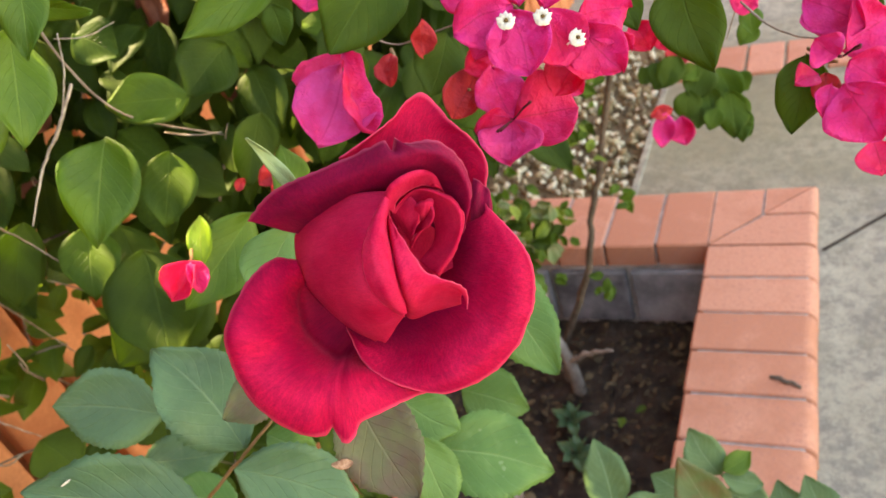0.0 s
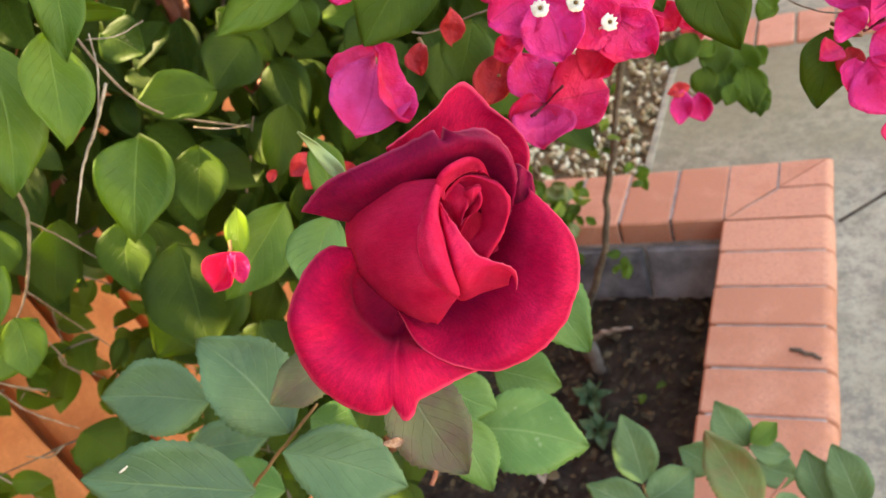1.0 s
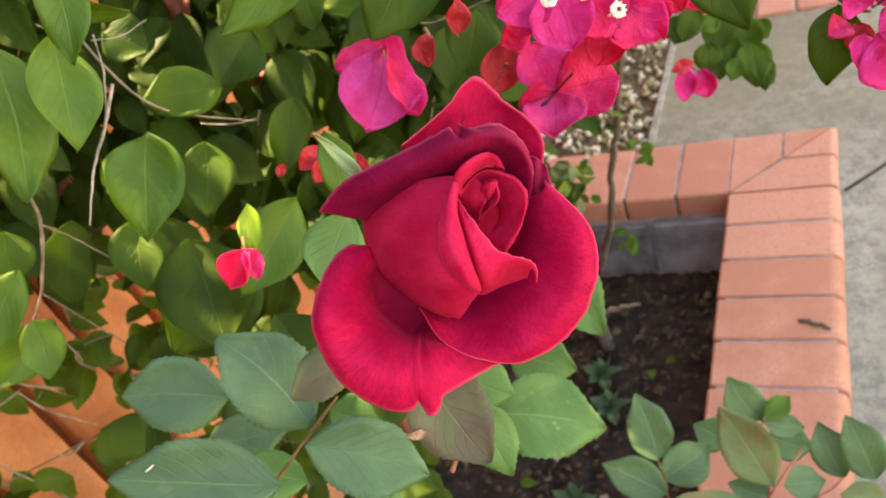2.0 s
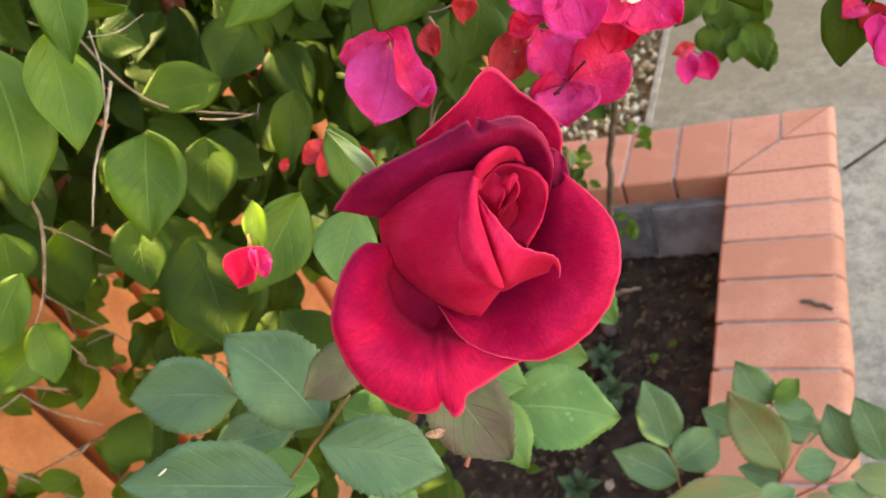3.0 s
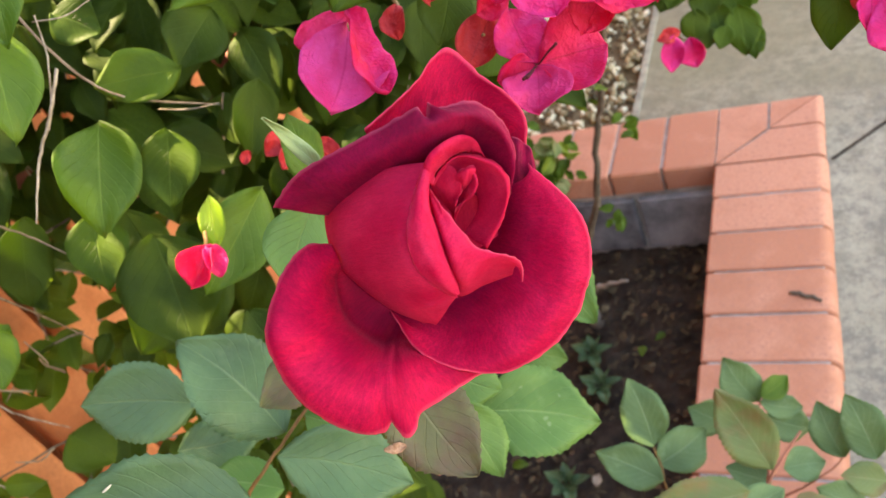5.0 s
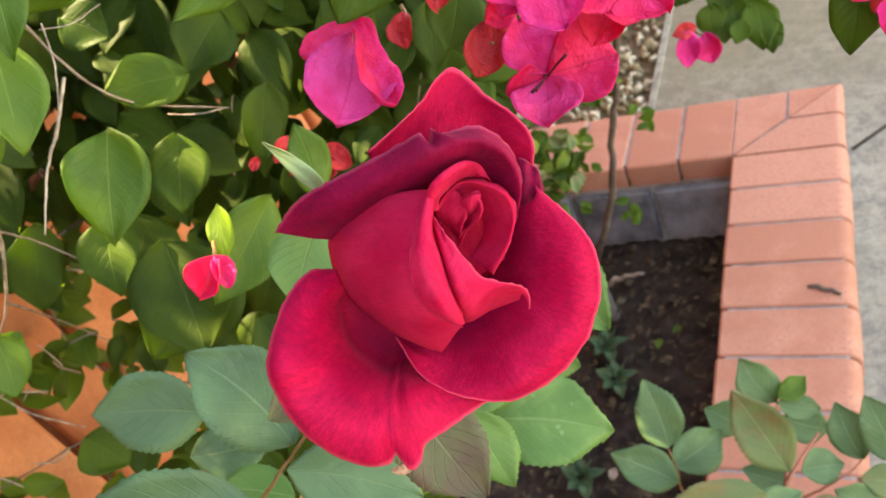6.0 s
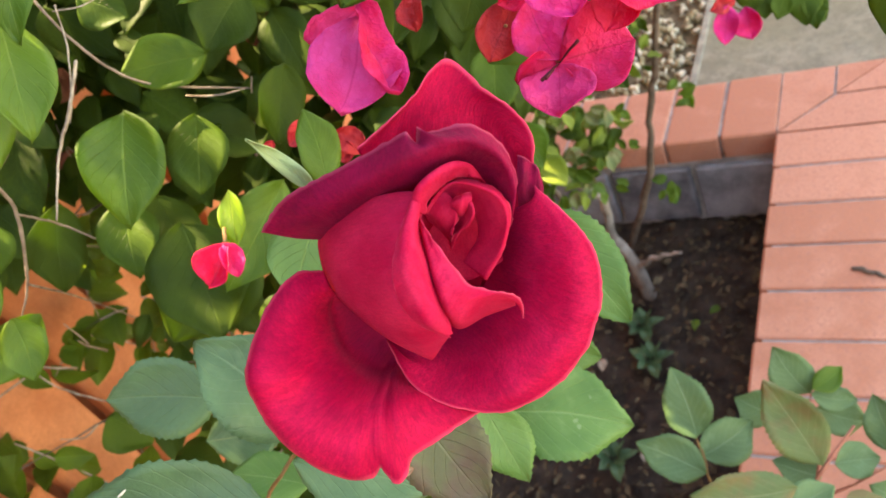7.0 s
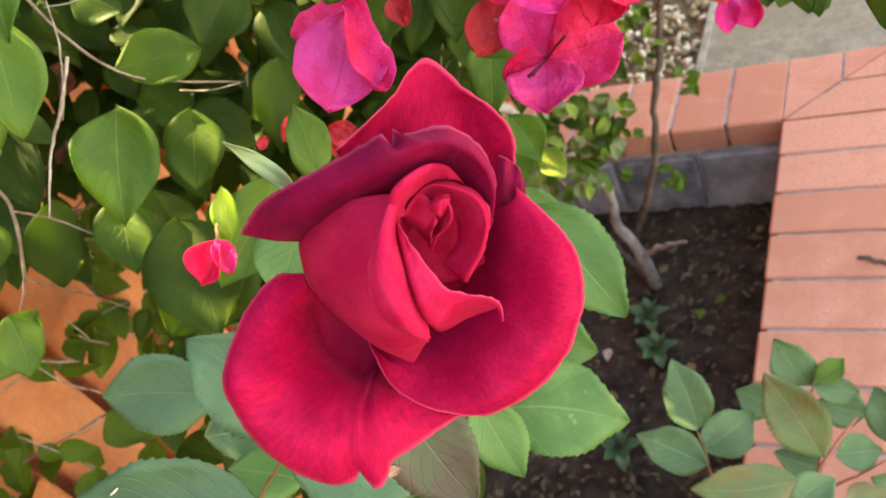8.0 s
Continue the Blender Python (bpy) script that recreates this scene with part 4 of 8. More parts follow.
def floret(parent, place, facing, size=0.0073):
    """A cream tube flower with a frilled star mouth."""
    verts, faces = [], []
    rings = ((0.12, -1.6), (0.16, -0.5), (0.2, 0.0), (0.55, 0.10), (0.92, 0.02), (1.0, -0.06))
    sides = 20
    for r, z in rings:
        for k in range(sides):
            a = 2 * math.pi * k / sides
            frill = 1 + (0.05 * math.cos(5 * a) + 0.06 * math.cos(10 * a)) * (r > 0.5)
            verts.append((r * frill * math.cos(a) * size / 2, r * frill * math.sin(a) * size / 2, (z + 0.12 * math.cos(10 * a) * (r > 0.5)) * size))
    for i in range(len(rings) - 1):
        for k in range(sides):
            a, b = i * sides + k, i * sides + (k + 1) % sides
            faces.append((a, b, b + sides, a + sides))
    m = Matrix.Translation(place) @ Vector(facing).to_track_quat("Z", "Y").to_matrix().to_4x4()
    ob = part("floret", mesh_from("floret", verts, faces, M_FLOWER), parent, "cream star floret", m)
    bm = bmesh.new()
    bmesh.ops.create_uvsphere(bm, u_segments=8, v_segments=6, radius=size * 0.12)
    me = bpy.data.meshes.new("floret_eye")
    bm.to_mesh(me)
    bm.free()
    me.materials.append(M_FLORET_EYE)
    return parent, me, m


def stalks(parent, place, facing, seed):
    """Dark closed florets that stand in the middle of a bract cluster."""
    rnd = random.Random(seed)
    f = Vector(facing).normalized()
    for _ in range(4):
        side = Vector((rnd.uniform(-1, 1), rnd.uniform(-1, 1), rnd.uniform(-1, 1))) * 0.009
        p = Vector(place)
        part("floret", tube("floret", [p - f * 0.002, p + f * 0.004 + side * 0.5, p + f * 0.006 + side], (0.0004, 0.0005, 0.0008), M_STAMEN, 6, 8), parent, "dark closed floret")


florets = []
cluster_a = part("bract_cluster", tube("bract_cluster", [(0.6496, -0.258, 1.4542), (0.6443, -0.2495, 1.4516), (0.6365, -0.2367, 1.4527)], (0.0008, 0.001, 0.0012), M_STEM), bougainvillea, "magenta bract cluster with cream florets")
bract(cluster_a, (0.6445, -0.2571, 1.4594), (0.6208, -0.2681, 1.455), (0.41, -0.91, 0.07), 0.0252, M_BRACT, 36, 0.35)
bract(cluster_a, (0.6431, -0.258, 1.4576), (0.6486, -0.268, 1.4331), (0.16, -0.9, 0.4), 0.0275, M_BRACT, 37, 0.35)
bract(cluster_a, (0.6462, -0.2554, 1.4584), (0.6413, -0.2334, 1.4744), (0.28, -0.52, 0.81), 0.0254, M_BRACT, 38, 0.35)
bract(cluster_a, (0.6552, -0.2486, 1.4529), (0.6603, -0.2554, 1.4291), (0.46, -0.82, 0.34), 0.0256, M_BRACT, 39, 0.35)
bract(cluster_a, (0.6651, -0.2432, 1.4429), (0.68, -0.2427, 1.419), (0.23, -0.96, 0.13), 0.0237, M_BRACT, 40, 0.35)
bract(cluster_a, (0.6638, -0.2412, 1.4447), (0.6825, -0.2257, 1.439), (0.66, -0.72, 0.2), 0.0261, M_BRACT, 41, 0.35)
bract(cluster_a, (0.6535, -0.2471, 1.4525), (0.6598, -0.221, 1.4667), (0.5, -0.5, 0.7), 0.0258, M_BRACT, 42, 0.35)
bract(cluster_a, (0.6665, -0.2366, 1.4321), (0.6496, -0.2429, 1.4103), (-0.1, -0.94, 0.34), 0.0197, M_BRACT_RED, 43, 0.35)
bract(cluster_a, (0.6368, -0.2555, 1.455), (0.6266, -0.2666, 1.4415), (0.04, -0.79, 0.62), 0.0187, M_BRACT, 44, 0.35)
bract(cluster_a, (0.6567, -0.246, 1.4404), (0.6706, -0.2447, 1.4185), (0.68, -0.62, 0.39), 0.0215, M_BRACT_RED, 45, 0.35)
bract(cluster_a, (0.6298, -0.2546, 1.4581), (0.6179, -0.2454, 1.4684), (0.19, -0.62, 0.76), 0.0212, M_BRACT, 46, 0.35)
bract(cluster_a, (0.6714, -0.2354, 1.4335), (0.682, -0.2307, 1.422), (0.17, -0.96, -0.24), 0.0169, M_BRACT, 47, 0.35)
florets.append(floret(cluster_a, (0.6453, -0.2702, 1.4583), (0.44, -0.71, 0.7)))
florets.append(floret(cluster_a, (0.6576, -0.2625, 1.4548), (0.54, -0.71, 0.65)))
florets.append(floret(cluster_a, (0.6676, -0.2556, 1.4413), (0.79, -0.61, 0.55)))
cluster_b = part("bract_cluster", tube("bract_cluster", [(0.6273, -0.2465, 1.4015), (0.622, -0.238, 1.3989), (0.6141, -0.2252, 1.4)], (0.0008, 0.001, 0.0012), M_STEM), bougainvillea, "bright pink bract cluster with dark florets")
bract(cluster_b, (0.6266, -0.2444, 1.4012), (0.6156, -0.2284, 1.4195), (0.38, -0.57, 0.73), 0.0243, M_BRACT, 48, 0.35)
bract(cluster_b, (0.6277, -0.2459, 1.402), (0.655, -0.2344, 1.3987), (0.37, -0.72, 0.59), 0.0345, M_BRACT_RED, 49, 0.35)
bract(cluster_b, (0.6268, -0.2472, 1.401), (0.6276, -0.2630, 1.3880), (0.18, -0.61, 0.77), 0.0290, M_BRACT_PINK, 50, 0.35)
bract(cluster_b, (0.6261, -0.245, 1.4008), (0.6113, -0.2557, 1.4024), (0.59, -0.8, 0.1), 0.0198, M_BRACT, 51, 0.35)
stalks(cluster_b, (0.6287, -0.2497, 1.4035), (0.4375, -0.7105, 0.5512), 4)
cluster_c = part("bract_cluster", tube("bract_cluster", [(0.5431, -0.238, 1.4286), (0.5378, -0.2294, 1.4259), (0.53, -0.2166, 1.427)], (0.0008, 0.001, 0.0012), M_STEM), bougainvillea, "pink bract pair hanging above the rose")
bract(cluster_c, (0.543, -0.2375, 1.4329), (0.537, -0.2726, 1.4106), (0.5, -0.52, 0.69), 0.0412, M_BRACT_PINK, 52, 0.25)
bract(cluster_c, (0.5447, -0.2347, 1.4405), (0.5611, -0.2646, 1.409), (0.82, -0.14, 0.56), 0.0191, M_BRACT, 53, 0.6)
bract(cluster_c, (0.54, -0.228, 1.4348), (0.5174, -0.2443, 1.4317), (0.32, -0.58, 0.75), 0.0170, M_BRACT_RED, 54, 0.35)
cluster_d = part("bract_cluster", tube("bract_cluster", [(0.5512, -0.1993, 1.4175), (0.546, -0.1908, 1.4149), (0.5381, -0.178, 1.416)], (0.0008, 0.001, 0.0012), M_STEM), bougainvillea, "small faded red bracts")
bract(cluster_d, (0.5486, -0.1975, 1.4219), (0.5483, -0.2087, 1.4077), (0.17, -0.78, 0.61), 0.0138, M_BRACT_DULL, 55, 0.35)
bract(cluster_d, (0.5683, -0.1896, 1.4347), (0.5634, -0.1933, 1.4156), (0.67, -0.74, -0.03), 0.0131, M_BRACT_DULL, 56, 0.35)
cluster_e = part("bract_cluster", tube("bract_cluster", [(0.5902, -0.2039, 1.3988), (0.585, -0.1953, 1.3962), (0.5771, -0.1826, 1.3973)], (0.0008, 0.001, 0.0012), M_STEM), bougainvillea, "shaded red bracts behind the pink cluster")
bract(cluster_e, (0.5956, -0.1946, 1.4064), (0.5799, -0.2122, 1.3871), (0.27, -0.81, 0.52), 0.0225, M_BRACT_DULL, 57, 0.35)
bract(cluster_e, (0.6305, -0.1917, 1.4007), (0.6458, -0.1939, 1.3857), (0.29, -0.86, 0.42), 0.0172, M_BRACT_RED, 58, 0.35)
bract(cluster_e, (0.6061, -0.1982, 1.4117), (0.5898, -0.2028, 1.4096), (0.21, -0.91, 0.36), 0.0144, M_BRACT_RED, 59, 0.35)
cluster_f = part("bract_cluster", tube("bract_cluster", [(0.428, -0.2879, 1.3467), (0.4227, -0.2793, 1.3441), (0.4149, -0.2665, 1.3452)], (0.0008, 0.001, 0.0012), M_STEM), bougainvillea, "small red bud lit by the sun")
bract(cluster_f, (0.4324, -0.2827, 1.3499), (0.422, -0.3026, 1.3361), (0.39, -0.65, 0.65), 0.0193, M_BRACT_RED, 60, 0.7)
bract(cluster_f, (0.4309, -0.2855, 1.351), (0.4386, -0.296, 1.3369), (0.81, -0.18, 0.57), 0.0128, M_BRACT_RED, 61, 0.6)
cluster_g = part("bract_cluster", tube("bract_cluster", [(0.762, -0.1509, 1.367), (0.7567, -0.1424, 1.3644), (0.7488, -0.1296, 1.3655)], (0.0008, 0.001, 0.0012), M_STEM), bougainvillea, "hanging pink bract cluster at the end of a branch")
bract(cluster_g, (0.762, -0.1492, 1.3692), (0.7521, -0.1478, 1.3789), (0.15, -0.94, 0.3), 0.0196, M_BRACT, 62, 0.35)
bract(cluster_g, (0.7646, -0.1465, 1.3706), (0.7849, -0.1286, 1.3776), (0.52, -0.75, 0.42), 0.0336, M_BRACT, 63, 0.35)
bract(cluster_g, (0.7669, -0.1542, 1.368), (0.7834, -0.1598, 1.3568), (0.1, -0.82, 0.56), 0.0247, M_BRACT, 64, 0.35)
bract(cluster_g, (0.7643, -0.1619, 1.3601), (0.781, -0.1774, 1.336), (-0.22, -0.88, 0.41), 0.0329, M_BRACT, 65, 0.35)
bract(cluster_g, (0.7593, -0.1588, 1.359), (0.7553, -0.1714, 1.3459), (0.39, -0.72, 0.57), 0.0168, M_BRACT, 66, 0.35)
bract(cluster_g, (0.7542, -0.1472, 1.3599), (0.7425, -0.1551, 1.359), (0.3, -0.53, 0.8), 0.0143, M_BRACT_RED, 67, 0.35)
bract(cluster_g, (0.7568, -0.1462, 1.3591), (0.7591, -0.155, 1.3459), (-0.01, -0.83, 0.55), 0.0143, M_BRACT_DULL, 68, 0.35)
bract(cluster_g, (0.747, -0.1271, 1.3916), (0.7748, -0.1359, 1.3763), (-0.14, -0.95, 0.29), 0.0255, M_BRACT, 69, 0.35)
bract(cluster_g, (0.7778, -0.169, 1.3312), (0.7813, -0.1783, 1.3163), (0.13, -0.82, 0.55), 0.0224, M_BRACT_RED, 70, 0.35)
bract(cluster_g, (0.7548, -0.1206, 1.3937), (0.7673, -0.1352, 1.374), (-0.1, -0.83, 0.55), 0.0285, M_BRACT, 71, 0.35)
stalks(cluster_g, (0.7644, -0.1565, 1.3725), (0.4375, -0.7105, 0.5512), 6)
cluster_h = part("bract_cluster", tube("bract_cluster", [(0.6112, 0.2232, 1.1344), (0.606, 0.2317, 1.1317), (0.5981, 0.2445, 1.1328)], (0.0008, 0.001, 0.0012), M_STEM), bougainvillea, "distant pink bracts below a leafy twig")
bract(cluster_h, (0.6024, 0.2138, 1.1474), (0.5965, 0.189, 1.1201), (0.21, -0.75, 0.63), 0.0238, M_BRACT, 72, 0.35)
bract(cluster_h, (0.6157, 0.217, 1.1409), (0.6206, 0.1995, 1.1145), (-0.11, -0.84, 0.53), 0.0273, M_BRACT, 73, 0.35)
bract(cluster_h, (0.6078, 0.2176, 1.1481), (0.5863, 0.206, 1.1501), (0.46, -0.76, 0.47), 0.0155, M_BRACT_DULL, 74, 0.35)
bract(cluster_h, (0.6096, 0.2724, 1.199), (0.6147, 0.2577, 1.1761), (0.13, -0.82, 0.56), 0.0265, M_BRACT_DULL, 75, 0.35)
bract(cluster_h, (0.6435, 0.2506, 1.1259), (0.6505, 0.2446, 1.1127), (0.13, -0.88, 0.47), 0.0158, M_BRACT_RED, 76, 0.35)
cluster_i = part("bract_cluster", tube("bract_cluster", [(0.669, -0.1253, 1.3832), (0.6637, -0.1167, 1.3806), (0.6559, -0.104, 1.3816)], (0.0008, 0.001, 0.0012), M_STEM), bougainvillea, "red bracts among the leaves")
bract(cluster_i, (0.6628, -0.1342, 1.3947), (0.6709, -0.1406, 1.3801), (0.16, -0.87, 0.47), 0.0185, M_BRACT_RED, 77, 0.35)
bract(cluster_i, (0.6713, -0.1111, 1.3815), (0.6784, -0.1173, 1.3679), (0.14, -0.87, 0.47), 0.0161, M_BRACT_RED, 78, 0.35)
bract(cluster_i, (0.7031, -0.0456, 1.368), (0.7187, -0.0445, 1.3571), (0.25, -0.93, 0.27), 0.0175, M_BRACT_RED, 79, 0.35)
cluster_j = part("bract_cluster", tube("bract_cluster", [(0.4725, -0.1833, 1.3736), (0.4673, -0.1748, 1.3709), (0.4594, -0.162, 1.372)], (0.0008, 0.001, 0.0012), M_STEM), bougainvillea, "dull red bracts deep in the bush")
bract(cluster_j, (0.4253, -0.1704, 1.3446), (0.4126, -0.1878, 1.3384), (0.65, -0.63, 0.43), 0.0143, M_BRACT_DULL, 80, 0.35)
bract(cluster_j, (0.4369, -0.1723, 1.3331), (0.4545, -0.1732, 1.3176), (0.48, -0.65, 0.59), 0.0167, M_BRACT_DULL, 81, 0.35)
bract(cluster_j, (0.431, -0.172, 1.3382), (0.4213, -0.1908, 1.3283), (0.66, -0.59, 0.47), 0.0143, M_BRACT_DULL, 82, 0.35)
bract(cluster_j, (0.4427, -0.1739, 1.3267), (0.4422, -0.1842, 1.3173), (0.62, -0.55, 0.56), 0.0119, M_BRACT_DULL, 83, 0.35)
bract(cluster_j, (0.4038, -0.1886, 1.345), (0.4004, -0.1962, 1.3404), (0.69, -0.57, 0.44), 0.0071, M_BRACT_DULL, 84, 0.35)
cluster_k = part("bract_cluster", tube("bract_cluster", [(0.5156, -0.2021, 1.4603), (0.5104, -0.1935, 1.4577), (0.5025, -0.1808, 1.4588)], (0.0008, 0.001, 0.0012), M_STEM), bougainvillea, "pink bract at the top of the bush")
bract(cluster_k, (0.5171, -0.1952, 1.468), (0.5142, -0.2082, 1.4536), (0.61, -0.65, 0.46), 0.0206, M_BRACT, 85, 0.35)
cluster_l = part("bract_cluster", tube("bract_cluster", [(0.1931, 0.0144, 1.3966), (0.1878, 0.0229, 1.394), (0.18, 0.0357, 1.3951)], (0.0008, 0.001, 0.0012), M_STEM), bougainvillea, "dry brown bracts hanging in the shade")
bract(cluster_l, (0.1842, 0.0368, 1.4325), (0.2067, -0.0037, 1.3625), (0.35, -0.76, 0.55), 0.0241, M_BRACT_DRY, 86, 0.35)
bract(cluster_l, (0.1639, 0.0442, 1.4219), (0.1849, 0.019, 1.3728), (0.81, -0.3, 0.5), 0.0215, M_BRACT_DRY, 87, 0.35)
bract(cluster_l, (0.2177, 0.057, 1.3414), (0.2246, 0.0304, 1.3016), (0.62, -0.6, 0.51), 0.0336, M_BRACT_DRY, 88, 0.35)
bract(cluster_l, (0.2325, 0.0506, 1.3213), (0.2446, 0.0311, 1.2866), (0.57, -0.62, 0.54), 0.0224, M_BRACT_DRY, 89, 0.35)
bract(cluster_l, (0.0536, -0.0335, 1.3549), (0.0431, -0.058, 1.3316), (0.78, -0.57, 0.25), 0.0280, M_BRACT_DRY, 90, 0.35)
bract(cluster_l, (0.0029, -0.0542, 1.2778), (-0.0083, -0.0839, 1.2484), (0.78, -0.56, 0.27), 0.0357, M_BRACT_DRY, 91, 0.35)
for thing, eye, m in florets:
    part("floret_eye", eye, thing, "", m @ Matrix.Translation((0, 0, 0.0006)))
make_leaf(bougainvillea, (0.314, -0.1975, 1.3904), (0.3236, -0.256, 1.3437), (0.65, -0.4, 0.64), 0.0500, M_BUSH_FRESH, shape=(0.40, 0.62), fold=0.10, curl=0.1, seed=92)
make_leaf(bougainvillea, (0.3479, -0.2444, 1.4844), (0.3637, -0.288, 1.4339), (0.86, -0.23, 0.46), 0.0367, M_BUSH_FRESH, shape=(0.40, 0.62), fold=0.10, curl=0.1, seed=93)
make_leaf(bougainvillea, (0.3681, -0.2346, 1.5173), (0.3734, -0.2644, 1.4748), (0.6, -0.62, 0.51), 0.0271, M_BUSH_FRESH, shape=(0.40, 0.62), fold=0.10, curl=0.1, seed=94)
make_leaf(bougainvillea, (0.3462, -0.2262, 1.4912), (0.3814, -0.2146, 1.4781), (0.26, -0.95, -0.15), 0.0148, M_BUSH_FRESH, shape=(0.40, 0.62), fold=0.10, curl=0.1, seed=95)
make_leaf(bougainvillea, (0.5038, -0.2011, 1.471), (0.4546, -0.2384, 1.4619), (0.51, -0.77, 0.38), 0.0247, M_BUSH_FRESH, shape=(0.40, 0.62), fold=0.10, curl=0.1, seed=96)
make_leaf(bougainvillea, (0.5811, -0.2189, 1.4773), (0.5502, -0.2536, 1.4481), (0.63, -0.74, 0.21), 0.0391, M_BUSH, shape=(0.40, 0.62), fold=0.10, curl=0.1, seed=97)
make_leaf(bougainvillea, (0.6927, -0.1586, 1.4303), (0.7081, -0.189, 1.388), (-0.09, -0.82, 0.56), 0.0320, M_BUSH_SHADED, shape=(0.40, 0.62), fold=0.10, curl=0.1, seed=98)
make_leaf(bougainvillea, (0.3086, -0.2538, 1.4903), (0.3347, -0.3131, 1.4213), (0.86, -0.18, 0.48), 0.0436, M_BUSH_FRESH, shape=(0.40, 0.62), fold=0.10, curl=0.1, seed=99)
make_leaf(bougainvillea, (0.2718, -0.312, 1.3691), (0.2458, -0.36, 1.3351), (0.65, -0.64, 0.41), 0.0315, M_BUSH_FRESH, shape=(0.40, 0.62), fold=0.10, curl=0.1, seed=100)
make_leaf(bougainvillea, (0.7475, -0.1338, 1.3642), (0.7399, -0.1616, 1.3346), (-0.12, -0.71, 0.69), 0.0270, M_BUSH_SHADED, shape=(0.40, 0.62), fold=0.10, curl=0.1, seed=101)
make_leaf(bougainvillea, (0.3304, -0.1251, 1.38), (0.2899, -0.164, 1.3982), (0.71, -0.5, 0.5), 0.0396, M_BUSH, shape=(0.40, 0.62), fold=0.10, curl=0.1, seed=102)
make_leaf(bougainvillea, (0.4292, -0.2222, 1.3396), (0.4053, -0.2857, 1.313), (0.81, -0.46, 0.37), 0.0385, M_BUSH_FRESH, shape=(0.40, 0.62), fold=0.10, curl=0.1, seed=103)
make_leaf(bougainvillea, (0.2465, -0.1978, 1.3166), (0.2653, -0.241, 1.2822), (0.69, -0.24, 0.68), 0.0426, M_BUSH, shape=(0.40, 0.62), fold=0.10, curl=0.1, seed=104)
make_leaf(bougainvillea, (0.2986, -0.2072, 1.2994), (0.3293, -0.2629, 1.2395), (0.52, -0.48, 0.71), 0.0701, M_BUSH_SHADED, shape=(0.40, 0.62), fold=0.10, curl=0.1, seed=105)
make_leaf(bougainvillea, (0.1997, -0.2135, 1.3335), (0.1969, -0.2552, 1.282), (0.93, -0.31, 0.2), 0.0433, M_BUSH_SHADED, shape=(0.40, 0.62), fold=0.10, curl=0.1, seed=106)
make_leaf(bougainvillea, (0.6632, -0.1622, 1.4309), (0.6732, -0.1746, 1.4071), (0.16, -0.85, 0.51), 0.0173, M_BUSH, shape=(0.40, 0.62), fold=0.10, curl=0.1, seed=107)
make_leaf(bougainvillea, (0.4946, -0.2598, 1.3627), (0.4855, -0.235, 1.3941), (0.73, -0.41, 0.54), 0.0224, M_BUSH_FRESH, shape=(0.40, 0.62), fold=0.10, curl=0.1, seed=108)
# lime colour here paints the sunlit part of a leaf
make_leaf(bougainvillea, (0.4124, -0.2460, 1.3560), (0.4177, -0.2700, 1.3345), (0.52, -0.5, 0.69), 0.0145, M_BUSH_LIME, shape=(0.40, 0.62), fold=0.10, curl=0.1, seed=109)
make_leaf(bougainvillea, (0.2944, -0.1354, 1.3409), (0.2971, -0.1784, 1.3015), (0.58, -0.53, 0.62), 0.0437, M_BUSH, shape=(0.40, 0.62), fold=0.10, curl=0.1, seed=110)
make_leaf(bougainvillea, (0.242, -0.1722, 1.2987), (0.2674, -0.2046, 1.255), (0.64, -0.4, 0.66), 0.0406, M_BUSH_SHADED, shape=(0.40, 0.62), fold=0.10, curl=0.1, seed=111)
make_leaf(bougainvillea, (0.3774, -0.1148, 1.3561), (0.3691, -0.1513, 1.3156), (0.81, -0.51, 0.29), 0.0336, M_BUSH_SHADED, shape=(0.40, 0.62), fold=0.10, curl=0.1, seed=112)
make_leaf(bougainvillea, (0.4985, -0.1372, 1.4124), (0.4731, -0.1574, 1.4065), (0.4, -0.68, 0.61), 0.0315, M_BUSH_SHADED, shape=(0.40, 0.62), fold=0.10, curl=0.1, seed=113)
make_leaf(bougainvillea, (0.583, -0.1742, 1.4428), (0.5987, -0.1737, 1.431), (0.3, -0.88, 0.37), 0.0235, M_BUSH, shape=(0.40, 0.62), fold=0.10, curl=0.1, seed=114)
make_leaf(bougainvillea, (0.5542, -0.1371, 1.4046), (0.5447, -0.1633, 1.3784), (0.49, -0.7, 0.52), 0.0336, M_BUSH_SHADED, shape=(0.40, 0.62), fold=0.10, curl=0.1, seed=115)
make_leaf(bougainvillea, (0.3149, -0.0455, 1.386), (0.2997, -0.0965, 1.3687), (0.72, -0.41, 0.57), 0.0500, M_BUSH_SHADED, shape=(0.40, 0.62), fold=0.10, curl=0.1, seed=116)
make_leaf(bougainvillea, (0.4444, -0.1126, 1.3963), (0.4716, -0.1236, 1.3605), (0.41, -0.74, 0.54), 0.0423, M_BUSH_SHADED, shape=(0.40, 0.62), fold=0.10, curl=0.1, seed=117)
make_leaf(bougainvillea, (0.4484, -0.1452, 1.4418), (0.4544, -0.158, 1.4207), (0.23, -0.8, 0.55), 0.0210, M_BUSH, shape=(0.40, 0.62), fold=0.10, curl=0.1, seed=118)
make_leaf(bougainvillea, (0.2368, -0.1106, 1.4367), (0.2658, -0.1104, 1.414), (0.43, -0.72, 0.54), 0.0390, M_BUSH, shape=(0.40, 0.62), fold=0.10, curl=0.1, seed=119)
